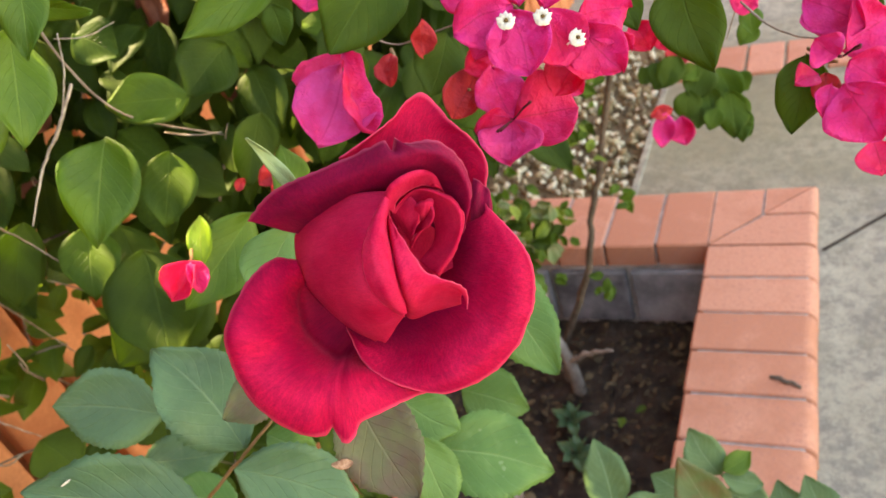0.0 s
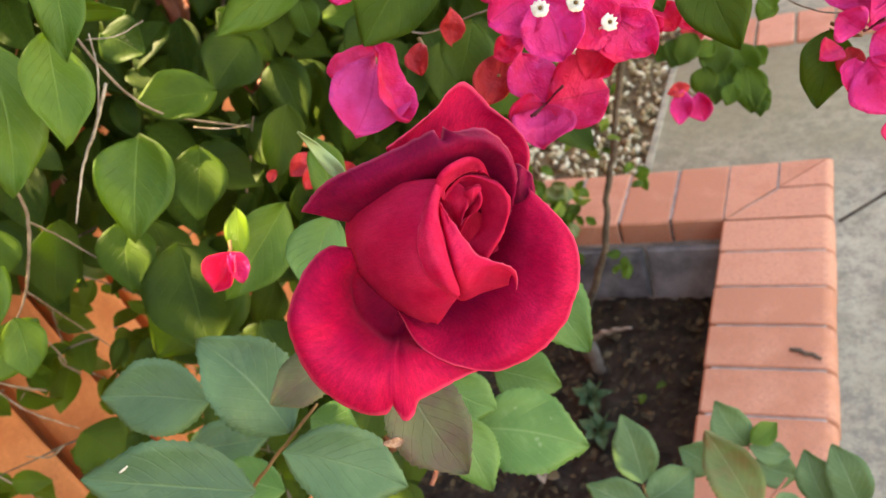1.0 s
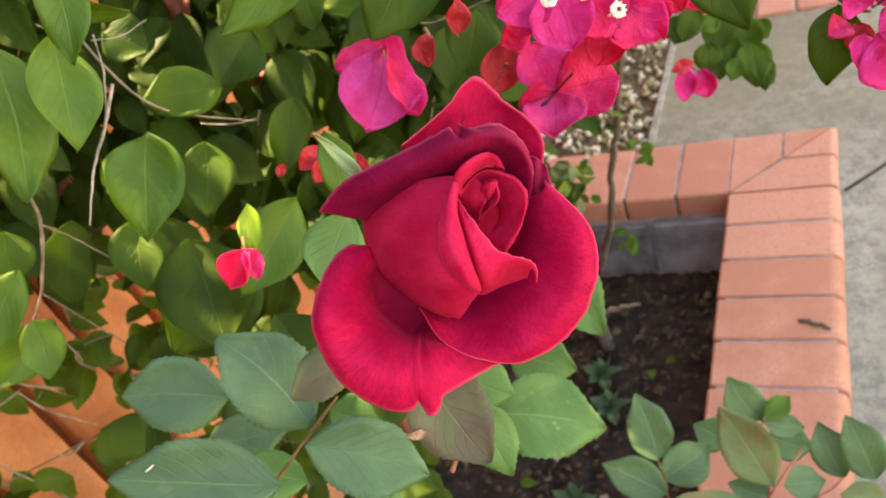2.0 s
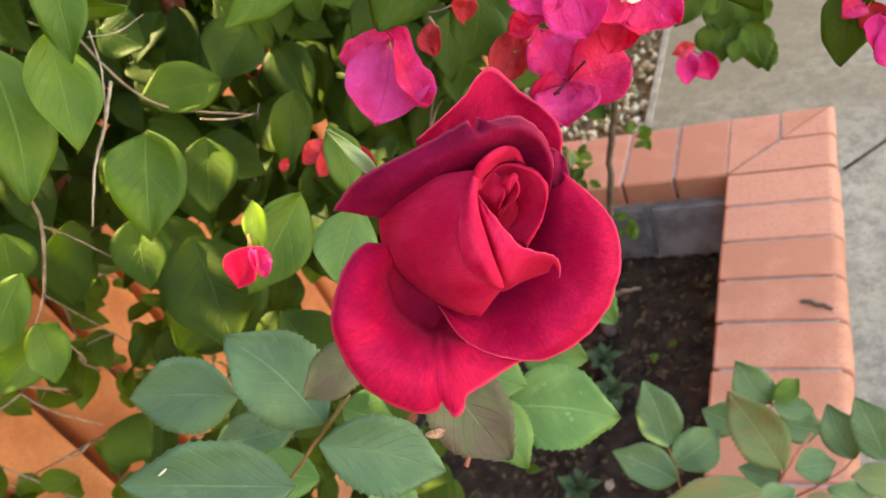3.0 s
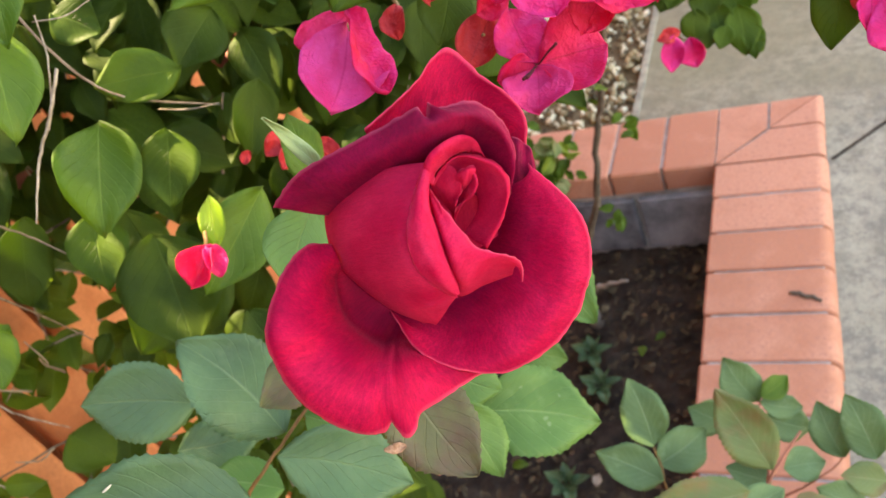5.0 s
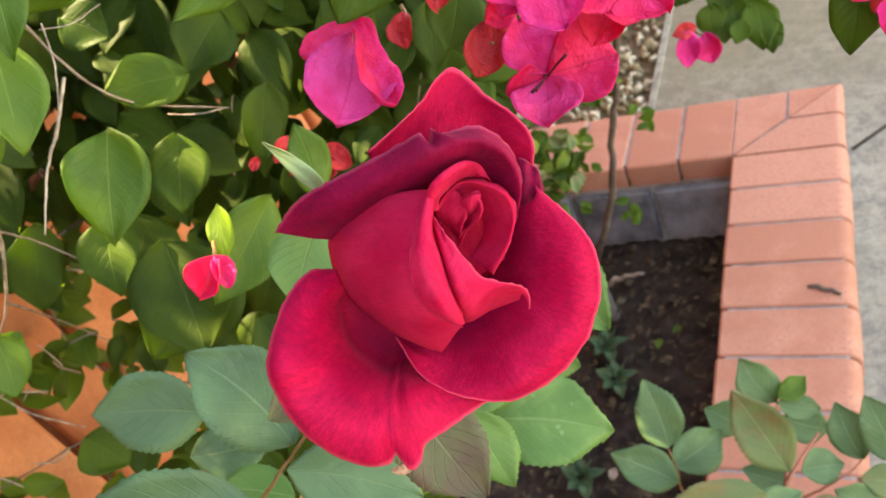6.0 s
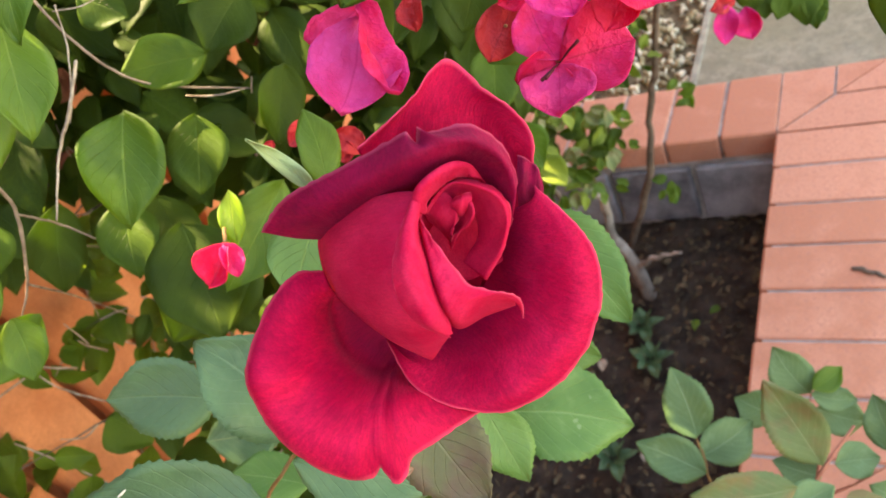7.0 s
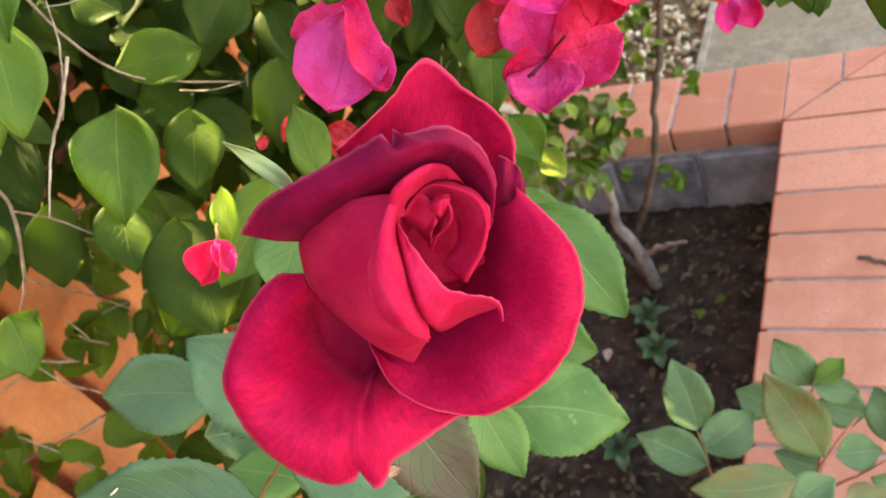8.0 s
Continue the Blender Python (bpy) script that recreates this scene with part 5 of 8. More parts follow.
make_leaf(bougainvillea, (0.3899, -0.2466, 1.1876), (0.3541, -0.2256, 1.2375), (0.63, -0.44, 0.64), 0.0558, M_BUSH_SHADED, shape=(0.40, 0.62), fold=0.10, curl=0.1, seed=120)
make_leaf(bougainvillea, (0.3171, -0.1808, 1.2628), (0.2672, -0.2602, 1.228), (0.65, -0.61, 0.45), 0.0713, M_BUSH_SHADED, shape=(0.40, 0.62), fold=0.10, curl=0.1, seed=121)
make_leaf(bougainvillea, (0.2386, -0.2984, 1.3086), (0.2062, -0.3496, 1.2926), (0.78, -0.57, 0.24), 0.0349, M_BUSH_FRESH, shape=(0.40, 0.62), fold=0.10, curl=0.1, seed=122)
make_leaf(bougainvillea, (0.2608, -0.3215, 1.3332), (0.2694, -0.3451, 1.3005), (0.68, -0.5, 0.54), 0.0291, M_BUSH_FRESH, shape=(0.40, 0.62), fold=0.10, curl=0.1, seed=123)
make_leaf(bougainvillea, (0.2175, -0.2714, 1.3714), (0.2216, -0.2958, 1.341), (0.81, -0.4, 0.43), 0.0346, M_BUSH, shape=(0.40, 0.62), fold=0.10, curl=0.1, seed=124)
make_leaf(bougainvillea, (0.148, -0.2846, 1.1573), (0.1791, -0.2906, 1.1273), (0.62, -0.34, 0.71), 0.0489, M_BUSH_SHADED, shape=(0.40, 0.62), fold=0.10, curl=0.1, seed=125)
make_leaf(bougainvillea, (0.5781, -0.1396, 1.3652), (0.5525, -0.1634, 1.3579), (0.51, -0.7, 0.5), 0.0302, M_BUSH, shape=(0.40, 0.62), fold=0.10, curl=0.1, seed=126)
make_leaf(bougainvillea, (0.6391, 0.2705, 1.1732), (0.625, 0.2394, 1.1443), (0.24, -0.72, 0.66), 0.0361, M_BUSH_SHADED, shape=(0.40, 0.62), fold=0.10, curl=0.1, seed=127)
make_leaf(bougainvillea, (0.6498, 0.2708, 1.1651), (0.6655, 0.2509, 1.127), (0.1, -0.87, 0.49), 0.0337, M_BUSH, shape=(0.40, 0.62), fold=0.10, curl=0.1, seed=128)
make_leaf(bougainvillea, (0.6225, 0.2458, 1.1546), (0.6193, 0.2244, 1.1295), (0.17, -0.76, 0.63), 0.0301, M_BUSH_SHADED, shape=(0.40, 0.62), fold=0.10, curl=0.1, seed=129)
make_leaf(bougainvillea, (0.6615, 0.2505, 1.1478), (0.6661, 0.2213, 1.1064), (0.1, -0.81, 0.58), 0.0357, M_BUSH, shape=(0.40, 0.62), fold=0.10, curl=0.1, seed=130)
make_leaf(bougainvillea, (0.6388, 0.2556, 1.1543), (0.6463, 0.2345, 1.1211), (0.11, -0.83, 0.55), 0.0313, M_BUSH, shape=(0.40, 0.62), fold=0.10, curl=0.1, seed=131)
make_leaf(bougainvillea, (0.6012, 0.2563, 1.185), (0.59, 0.2337, 1.1647), (0.29, -0.71, 0.64), 0.0325, M_BUSH_SHADED, shape=(0.40, 0.62), fold=0.10, curl=0.1, seed=132)
make_leaf(bougainvillea, (0.6719, 0.2435, 1.1305), (0.6741, 0.2217, 1.1007), (0.09, -0.8, 0.59), 0.0238, M_BUSH, shape=(0.40, 0.62), fold=0.10, curl=0.1, seed=133)
make_leaf(bougainvillea, (0.7064, 0.0495, 1.3066), (0.6987, 0.0363, 1.2958), (0.26, -0.7, 0.67), 0.0168, M_BUSH, shape=(0.40, 0.62), fold=0.10, curl=0.1, seed=134)
make_leaf(bougainvillea, (0.6139, 0.2545, 1.1908), (0.6001, 0.2293, 1.1693), (0.3, -0.71, 0.64), 0.0297, M_BUSH_SHADED, shape=(0.40, 0.62), fold=0.10, curl=0.1, seed=135)
make_leaf(bougainvillea, (0.6309, 0.2637, 1.171), (0.6145, 0.2502, 1.1666), (0.44, -0.71, 0.54), 0.0216, M_BUSH, shape=(0.40, 0.62), fold=0.10, curl=0.1, seed=136)
make_leaf(bougainvillea, (0.666, 0.2732, 1.1553), (0.6792, 0.2671, 1.1369), (0.14, -0.91, 0.4), 0.0241, M_BUSH, shape=(0.40, 0.62), fold=0.10, curl=0.1, seed=137)
make_leaf(bougainvillea, (0.6505, 0.2355, 1.1371), (0.6422, 0.2178, 1.1209), (0.22, -0.71, 0.67), 0.0214, M_BUSH, shape=(0.40, 0.62), fold=0.10, curl=0.1, seed=138)
make_leaf(bougainvillea, (0.633, 0.2387, 1.1371), (0.63, 0.2236, 1.12), (0.17, -0.75, 0.64), 0.0204, M_BUSH_SHADED, shape=(0.40, 0.62), fold=0.10, curl=0.1, seed=139)
make_leaf(bougainvillea, (0.669, 0.2314, 1.1173), (0.6822, 0.2291, 1.1038), (0.22, -0.9, 0.38), 0.0202, M_BUSH, shape=(0.40, 0.62), fold=0.10, curl=0.1, seed=140)
make_leaf(bougainvillea, (0.5829, 0.2559, 1.1809), (0.5744, 0.2415, 1.1691), (0.33, -0.71, 0.62), 0.0219, M_BUSH_SHADED, shape=(0.40, 0.62), fold=0.10, curl=0.1, seed=141)
make_leaf(bougainvillea, (0.6189, 0.2917, 1.1985), (0.6323, 0.2837, 1.1775), (0.13, -0.89, 0.43), 0.0243, M_BUSH_SHADED, shape=(0.40, 0.62), fold=0.10, curl=0.1, seed=142)
make_leaf(bougainvillea, (0.7111, 0.006, 1.3376), (0.7108, -0.0059, 1.3225), (0.09, -0.78, 0.61), 0.0154, M_BUSH_FRESH, shape=(0.40, 0.62), fold=0.10, curl=0.1, seed=143)
make_leaf(bougainvillea, (0.7825, -0.0674, 1.3677), (0.7681, -0.0843, 1.3573), (0.29, -0.67, 0.68), 0.0189, M_BUSH_SHADED, shape=(0.40, 0.62), fold=0.10, curl=0.1, seed=144)
make_leaf(bougainvillea, (0.2694, 0.5697, 0.6886), (0.2687, 0.5539, 0.6689), (0.68, -0.58, 0.44), 0.0157, M_BUSH, shape=(0.40, 0.62), fold=0.10, curl=0.1, seed=145)
make_leaf(bougainvillea, (0.2189, 0.7949, 0.6397), (0.1877, 0.7742, 0.6378), (0.22, -0.41, 0.89), 0.0232, M_BUSH, shape=(0.40, 0.62), fold=0.10, curl=0.1, seed=146)
make_leaf(bougainvillea, (0.2239, 0.7236, 0.6859), (0.2379, 0.7116, 0.6594), (0.3, -0.8, 0.52), 0.0200, M_BUSH, shape=(0.40, 0.62), fold=0.10, curl=0.1, seed=147)
make_leaf(bougainvillea, (0.2691, 0.6663, 0.6556), (0.255, 0.648, 0.6433), (0.06, -0.59, 0.81), 0.0162, M_BUSH, shape=(0.40, 0.62), fold=0.10, curl=0.1, seed=148)
make_leaf(bougainvillea, (0.2312, 0.688, 0.6735), (0.2224, 0.671, 0.6586), (0.2, -0.7, 0.68), 0.0150, M_BUSH, shape=(0.40, 0.62), fold=0.10, curl=0.1, seed=149)
make_leaf(bougainvillea, (0.2358, 0.6424, 0.6392), (0.247, 0.6323, 0.6173), (0.46, -0.69, 0.55), 0.0165, M_BUSH, shape=(0.40, 0.62), fold=0.10, curl=0.1, seed=150)
make_leaf(bougainvillea, (0.2206, 0.7389, 0.6106), (0.2381, 0.7309, 0.5863), (0.25, -0.85, 0.46), 0.0193, M_BUSH_FRESH, shape=(0.40, 0.62), fold=0.10, curl=0.1, seed=151)
make_leaf(bougainvillea, (0.2087, 0.7336, 0.5936), (0.1805, 0.7213, 0.6001), (0.43, -0.68, 0.59), 0.0195, M_BUSH_FRESH, shape=(0.40, 0.62), fold=0.10, curl=0.1, seed=152)
make_leaf(bougainvillea, (0.2364, 0.648, 0.6732), (0.2382, 0.6361, 0.6564), (0.08, -0.81, 0.58), 0.0128, M_BUSH_FRESH, shape=(0.40, 0.62), fold=0.10, curl=0.1, seed=153)
make_leaf(bougainvillea, (0.2382, 0.7452, 0.6054), (0.2072, 0.7319, 0.6129), (0.33, -0.27, 0.9), 0.0214, M_BUSH, shape=(0.40, 0.62), fold=0.10, curl=0.1, seed=154)
make_leaf(bougainvillea, (0.2851, 0.6948, 0.6945), (0.2999, 0.6887, 0.6749), (0.36, -0.78, 0.51), 0.0157, M_BUSH_FRESH, shape=(0.40, 0.62), fold=0.10, curl=0.1, seed=155)
make_leaf(bougainvillea, (0.2549, 0.6689, 0.6563), (0.2529, 0.652, 0.636), (-0.24, -0.73, 0.64), 0.0164, M_BUSH, shape=(0.40, 0.62), fold=0.10, curl=0.1, seed=156)
make_leaf(bougainvillea, (0.2896, 0.6657, 0.6358), (0.3086, 0.6679, 0.6236), (0.43, -0.72, 0.54), 0.0141, M_BUSH, shape=(0.40, 0.62), fold=0.10, curl=0.1, seed=157)
make_leaf(bougainvillea, (0.2527, 0.7655, 0.5652), (0.2724, 0.7706, 0.5561), (0.42, -0.77, 0.48), 0.0138, M_BUSH_FRESH, shape=(0.40, 0.62), fold=0.10, curl=0.1, seed=158)
make_leaf(bougainvillea, (0.2151, 0.6708, 0.6511), (0.2025, 0.6516, 0.6364), (-0.17, -0.52, 0.83), 0.0170, M_BUSH_FRESH, shape=(0.40, 0.62), fold=0.10, curl=0.1, seed=159)
make_leaf(bougainvillea, (0.3081, 0.659, 0.7359), (0.2936, 0.643, 0.7268), (0.1, -0.56, 0.82), 0.0145, M_BUSH, shape=(0.40, 0.62), fold=0.10, curl=0.1, seed=160)
make_leaf(bougainvillea, (0.231, 0.6958, 0.5966), (0.2107, 0.6835, 0.5969), (0.29, -0.46, 0.84), 0.0148, M_BUSH, shape=(0.40, 0.62), fold=0.10, curl=0.1, seed=161)
make_leaf(bougainvillea, (0.2014, 0.7037, 0.6038), (0.192, 0.685, 0.5873), (0.51, -0.7, 0.5), 0.0165, M_BUSH, shape=(0.40, 0.62), fold=0.10, curl=0.1, seed=162)
make_leaf(bougainvillea, (0.2852, 0.5594, 0.6306), (0.3058, 0.558, 0.6125), (0.09, -0.98, 0.18), 0.0170, M_BUSH, shape=(0.40, 0.62), fold=0.10, curl=0.1, seed=163)
make_leaf(bougainvillea, (0.2582, 0.5547, 0.62), (0.2618, 0.5413, 0.6), (0.56, -0.64, 0.52), 0.0151, M_BUSH_FRESH, shape=(0.40, 0.62), fold=0.10, curl=0.1, seed=164)
make_leaf(bougainvillea, (0.2332, 0.5488, 0.681), (0.2044, 0.5332, 0.6839), (0.39, -0.59, 0.71), 0.0204, M_BUSH, shape=(0.40, 0.62), fold=0.10, curl=0.1, seed=165)
make_leaf(bougainvillea, (0.2144, 0.6481, 0.5427), (0.2248, 0.6375, 0.5209), (0.69, -0.47, 0.55), 0.0164, M_BUSH, shape=(0.40, 0.62), fold=0.10, curl=0.1, seed=166)
make_leaf(bougainvillea, (0.2295, 0.5881, 0.6135), (0.2516, 0.583, 0.5894), (0.61, -0.45, 0.65), 0.0205, M_BUSH_FRESH, shape=(0.40, 0.62), fold=0.10, curl=0.1, seed=167)
make_leaf(bougainvillea, (0.2043, 0.574, 0.613), (0.1872, 0.5585, 0.6065), (0.42, -0.7, 0.57), 0.0149, M_BUSH_FRESH, shape=(0.40, 0.62), fold=0.10, curl=0.1, seed=168)
make_leaf(bougainvillea, (0.2276, 0.5709, 0.645), (0.1973, 0.5581, 0.6525), (0.31, -0.19, 0.93), 0.0209, M_BUSH_FRESH, shape=(0.40, 0.62), fold=0.10, curl=0.1, seed=169)
make_leaf(bougainvillea, (0.1847, 0.6307, 0.5976), (0.2154, 0.6369, 0.5813), (0.33, -0.91, 0.27), 0.0219, M_BUSH, shape=(0.40, 0.62), fold=0.10, curl=0.1, seed=170)
make_leaf(bougainvillea, (0.2262, 0.7036, 0.5173), (0.2506, 0.7059, 0.5008), (0.54, -0.36, 0.76), 0.0183, M_BUSH, shape=(0.40, 0.62), fold=0.10, curl=0.1, seed=171)
make_leaf(bougainvillea, (0.2133, 0.6216, 0.5722), (0.2094, 0.6066, 0.556), (0.75, -0.57, 0.34), 0.0139, M_BUSH_FRESH, shape=(0.40, 0.62), fold=0.10, curl=0.1, seed=172)
make_leaf(bougainvillea, (0.2399, 0.5534, 0.6764), (0.2514, 0.5447, 0.6561), (0.22, -0.85, 0.48), 0.0155, M_BUSH, shape=(0.40, 0.62), fold=0.10, curl=0.1, seed=173)
make_leaf(bougainvillea, (0.2247, 0.5832, 0.6815), (0.2434, 0.589, 0.6742), (0.33, -0.94, 0.09), 0.0129, M_BUSH, shape=(0.40, 0.62), fold=0.10, curl=0.1, seed=174)
make_leaf(bougainvillea, (0.1512, 0.8016, 0.7292), (0.1348, 0.7856, 0.7216), (0.37, -0.68, 0.63), 0.0150, M_BUSH_FRESH, shape=(0.40, 0.62), fold=0.10, curl=0.1, seed=175)
make_leaf(bougainvillea, (0.1332, 0.7068, 0.7324), (0.1362, 0.6912, 0.7101), (0.87, -0.35, 0.36), 0.0170, M_BUSH_FRESH, shape=(0.40, 0.62), fold=0.10, curl=0.1, seed=176)
make_leaf(bougainvillea, (0.1544, 0.7715, 0.7065), (0.1621, 0.7578, 0.6828), (0.79, -0.38, 0.48), 0.0177, M_BUSH, shape=(0.40, 0.62), fold=0.10, curl=0.1, seed=177)
make_leaf(bougainvillea, (0.1858, 0.6507, 0.7642), (0.1688, 0.6313, 0.7526), (0.03, -0.53, 0.85), 0.0176, M_BUSH, shape=(0.40, 0.62), fold=0.10, curl=0.1, seed=178)
make_leaf(bougainvillea, (0.2062, 0.6879, 0.7235), (0.2158, 0.6743, 0.6985), (0.33, -0.77, 0.54), 0.0186, M_BUSH, shape=(0.40, 0.62), fold=0.10, curl=0.1, seed=179)
make_leaf(bougainvillea, (0.1615, 0.7424, 0.6769), (0.1843, 0.7355, 0.6499), (0.53, -0.6, 0.6), 0.0223, M_BUSH, shape=(0.40, 0.62), fold=0.10, curl=0.1, seed=180)
make_leaf(bougainvillea, (0.187, 0.7252, 0.7331), (0.1684, 0.7121, 0.731), (0.48, -0.75, 0.45), 0.0142, M_BUSH_FRESH, shape=(0.40, 0.62), fold=0.10, curl=0.1, seed=181)
make_leaf(bougainvillea, (0.1585, 0.6552, 0.7591), (0.1278, 0.6407, 0.7646), (0.45, -0.87, 0.21), 0.0213, M_BUSH, shape=(0.40, 0.62), fold=0.10, curl=0.1, seed=182)
make_leaf(bougainvillea, (0.1991, 0.6357, 0.7844), (0.2049, 0.6237, 0.7643), (0.08, -0.85, 0.53), 0.0149, M_BUSH_FRESH, shape=(0.40, 0.62), fold=0.10, curl=0.1, seed=183)
make_leaf(bougainvillea, (0.172, 0.7417, 0.7656), (0.1734, 0.7295, 0.7487), (0.65, -0.59, 0.48), 0.0130, M_BUSH, shape=(0.40, 0.62), fold=0.10, curl=0.1, seed=184)
make_leaf(bougainvillea, (0.1687, 0.732, 0.7679), (0.1896, 0.734, 0.7539), (0.16, -0.98, 0.1), 0.0156, M_BUSH_FRESH, shape=(0.40, 0.62), fold=0.10, curl=0.1, seed=185)
make_leaf(bougainvillea, (0.1763, 0.7909, 0.6876), (0.2014, 0.789, 0.6653), (0.58, -0.43, 0.69), 0.0208, M_BUSH, shape=(0.40, 0.62), fold=0.10, curl=0.1, seed=186)
make_leaf(bougainvillea, (0.4123, 0.7448, 0.6891), (0.3848, 0.7269, 0.6879), (0.54, -0.84, 0.02), 0.0203, M_BUSH, shape=(0.40, 0.62), fold=0.10, curl=0.1, seed=187)
make_leaf(bougainvillea, (0.369, 0.8151, 0.6502), (0.3945, 0.8195, 0.6357), (0.29, -0.93, 0.23), 0.0184, M_BUSH_FRESH, shape=(0.40, 0.62), fold=0.10, curl=0.1, seed=188)
make_leaf(bougainvillea, (0.3659, 0.8105, 0.666), (0.3478, 0.7917, 0.6561), (0.39, -0.7, 0.6), 0.0173, M_BUSH_FRESH, shape=(0.40, 0.62), fold=0.10, curl=0.1, seed=189)
make_leaf(bougainvillea, (0.4159, 0.6781, 0.706), (0.3925, 0.6676, 0.7112), (0.36, -0.38, 0.86), 0.0162, M_BUSH, shape=(0.40, 0.62), fold=0.10, curl=0.1, seed=190)
make_leaf(bougainvillea, (0.3875, 0.7748, 0.6612), (0.3959, 0.7576, 0.6324), (-0.08, -0.87, 0.49), 0.0214, M_BUSH_FRESH, shape=(0.40, 0.62), fold=0.10, curl=0.1, seed=191)
make_leaf(bougainvillea, (0.3789, 0.8378, 0.6291), (0.3696, 0.8175, 0.6104), (-0.32, -0.56, 0.76), 0.0181, M_BUSH, shape=(0.40, 0.62), fold=0.10, curl=0.1, seed=192)
make_leaf(bougainvillea, (0.3566, 0.6322, 0.5505), (0.3621, 0.6141, 0.5229), (0.48, -0.69, 0.54), 0.0207, M_BUSH_FRESH, shape=(0.40, 0.62), fold=0.10, curl=0.1, seed=193)
make_leaf(bougainvillea, (0.3747, 0.5913, 0.6029), (0.3681, 0.5713, 0.5823), (0.15, -0.73, 0.67), 0.0183, M_BUSH, shape=(0.40, 0.62), fold=0.10, curl=0.1, seed=194)
make_leaf(bougainvillea, (0.3236, 0.7306, 0.4719), (0.3356, 0.7136, 0.4405), (-0.11, -0.89, 0.44), 0.0234, M_BUSH, shape=(0.40, 0.62), fold=0.10, curl=0.1, seed=195)
make_leaf(bougainvillea, (0.3627, 0.6195, 0.5454), (0.3544, 0.6054, 0.5339), (-0.31, -0.49, 0.82), 0.0124, M_BUSH_FRESH, shape=(0.40, 0.62), fold=0.10, curl=0.1, seed=196)
make_leaf(bougainvillea, (0.3665, 0.5971, 0.6064), (0.3407, 0.5855, 0.6119), (0.42, -0.61, 0.67), 0.0179, M_BUSH, shape=(0.40, 0.62), fold=0.10, curl=0.1, seed=197)
make_leaf(bougainvillea, (0.3568, 0.5947, 0.5791), (0.347, 0.5798, 0.5676), (0.24, -0.69, 0.69), 0.0132, M_BUSH, shape=(0.40, 0.62), fold=0.10, curl=0.1, seed=198)
make_leaf(bougainvillea, (0.16, 0.7406, 0.6341), (0.175, 0.7259, 0.6076), (-0.48, -0.85, 0.2), 0.0203, M_YOUNG_RED, shape=(0.36, 0.9), fold=0.3, curl=0.1, seed=199)
make_leaf(bougainvillea, (0.2785, 0.6465, 0.7372), (0.2756, 0.617, 0.7112), (0.94, -0.28, 0.21), 0.0236, M_YOUNG_RED, shape=(0.36, 0.9), fold=0.3, curl=0.1, seed=200)
make_leaf(bougainvillea, (0.1589, 0.5879, 0.7056), (0.1925, 0.5923, 0.6819), (0.58, -0.05, 0.81), 0.0248, M_SHOOT, shape=(0.36, 0.9), fold=0.3, curl=0.1, seed=201)
make_leaf(bougainvillea, (0.2087, 0.5273, 0.718), (0.2011, 0.5046, 0.7025), (-0.05, -0.55, 0.83), 0.0171, M_SHOOT, shape=(0.36, 0.9), fold=0.3, curl=0.1, seed=202)
make_leaf(bougainvillea, (0.215, 0.6592, 0.7001), (0.2024, 0.628, 0.6805), (0.92, -0.39, 0.03), 0.0234, M_BUSH, shape=(0.36, 0.9), fold=0.3, curl=0.1, seed=203)
make_leaf(bougainvillea, (0.1516, 0.7123, 0.6964), (0.1231, 0.6869, 0.6957), (0.64, -0.71, -0.31), 0.0229, M_SHOOT, shape=(0.36, 0.9), fold=0.3, curl=0.1, seed=204)
make_leaf(bougainvillea, (0.2426, 0.5493, 0.6266), (0.2202, 0.5315, 0.6282), (0.23, -0.21, 0.95), 0.0172, M_YOUNG_RED, shape=(0.36, 0.9), fold=0.3, curl=0.1, seed=205)
make_leaf(bougainvillea, (0.2371, 0.5379, 0.6327), (0.2058, 0.5115, 0.6333), (0.4, -0.45, 0.8), 0.0246, M_SHOOT, shape=(0.36, 0.9), fold=0.3, curl=0.1, seed=206)
make_leaf(bougainvillea, (0.226, 0.5412, 0.69), (0.2576, 0.5406, 0.6631), (0.25, -0.92, 0.31), 0.0249, M_BUSH, shape=(0.36, 0.9), fold=0.3, curl=0.1, seed=207)
make_leaf(bougainvillea, (0.2303, 0.6375, 0.6955), (0.2093, 0.6124, 0.6888), (0.78, -0.59, -0.21), 0.0200, M_BUSH, shape=(0.36, 0.9), fold=0.3, curl=0.1, seed=208)
make_leaf(bougainvillea, (0.1861, 0.6702, 0.554), (0.1797, 0.6479, 0.5379), (0.61, -0.57, 0.55), 0.0170, M_YOUNG_RED, shape=(0.36, 0.9), fold=0.3, curl=0.1, seed=209)
make_leaf(bougainvillea, (0.1953, 0.7186, 0.6472), (0.1775, 0.687, 0.6316), (-0.32, -0.27, 0.91), 0.0237, M_BUSH, shape=(0.36, 0.9), fold=0.3, curl=0.1, seed=210)
make_leaf(bougainvillea, (0.2272, 0.6361, 0.7491), (0.2072, 0.6258, 0.7558), (0.44, -0.29, 0.85), 0.0141, M_BUSH_SHADED, shape=(0.36, 0.9), fold=0.3, curl=0.1, seed=211)
make_leaf(bougainvillea, (0.2563, 0.6721, 0.6257), (0.2418, 0.6421, 0.6089), (-0.3, -0.35, 0.89), 0.0224, M_SHOOT, shape=(0.36, 0.9), fold=0.3, curl=0.1, seed=212)
make_leaf(bougainvillea, (0.1592, 0.61, 0.5673), (0.1452, 0.5767, 0.547), (-0.04, -0.51, 0.86), 0.0248, M_SHOOT, shape=(0.36, 0.9), fold=0.3, curl=0.1, seed=213)
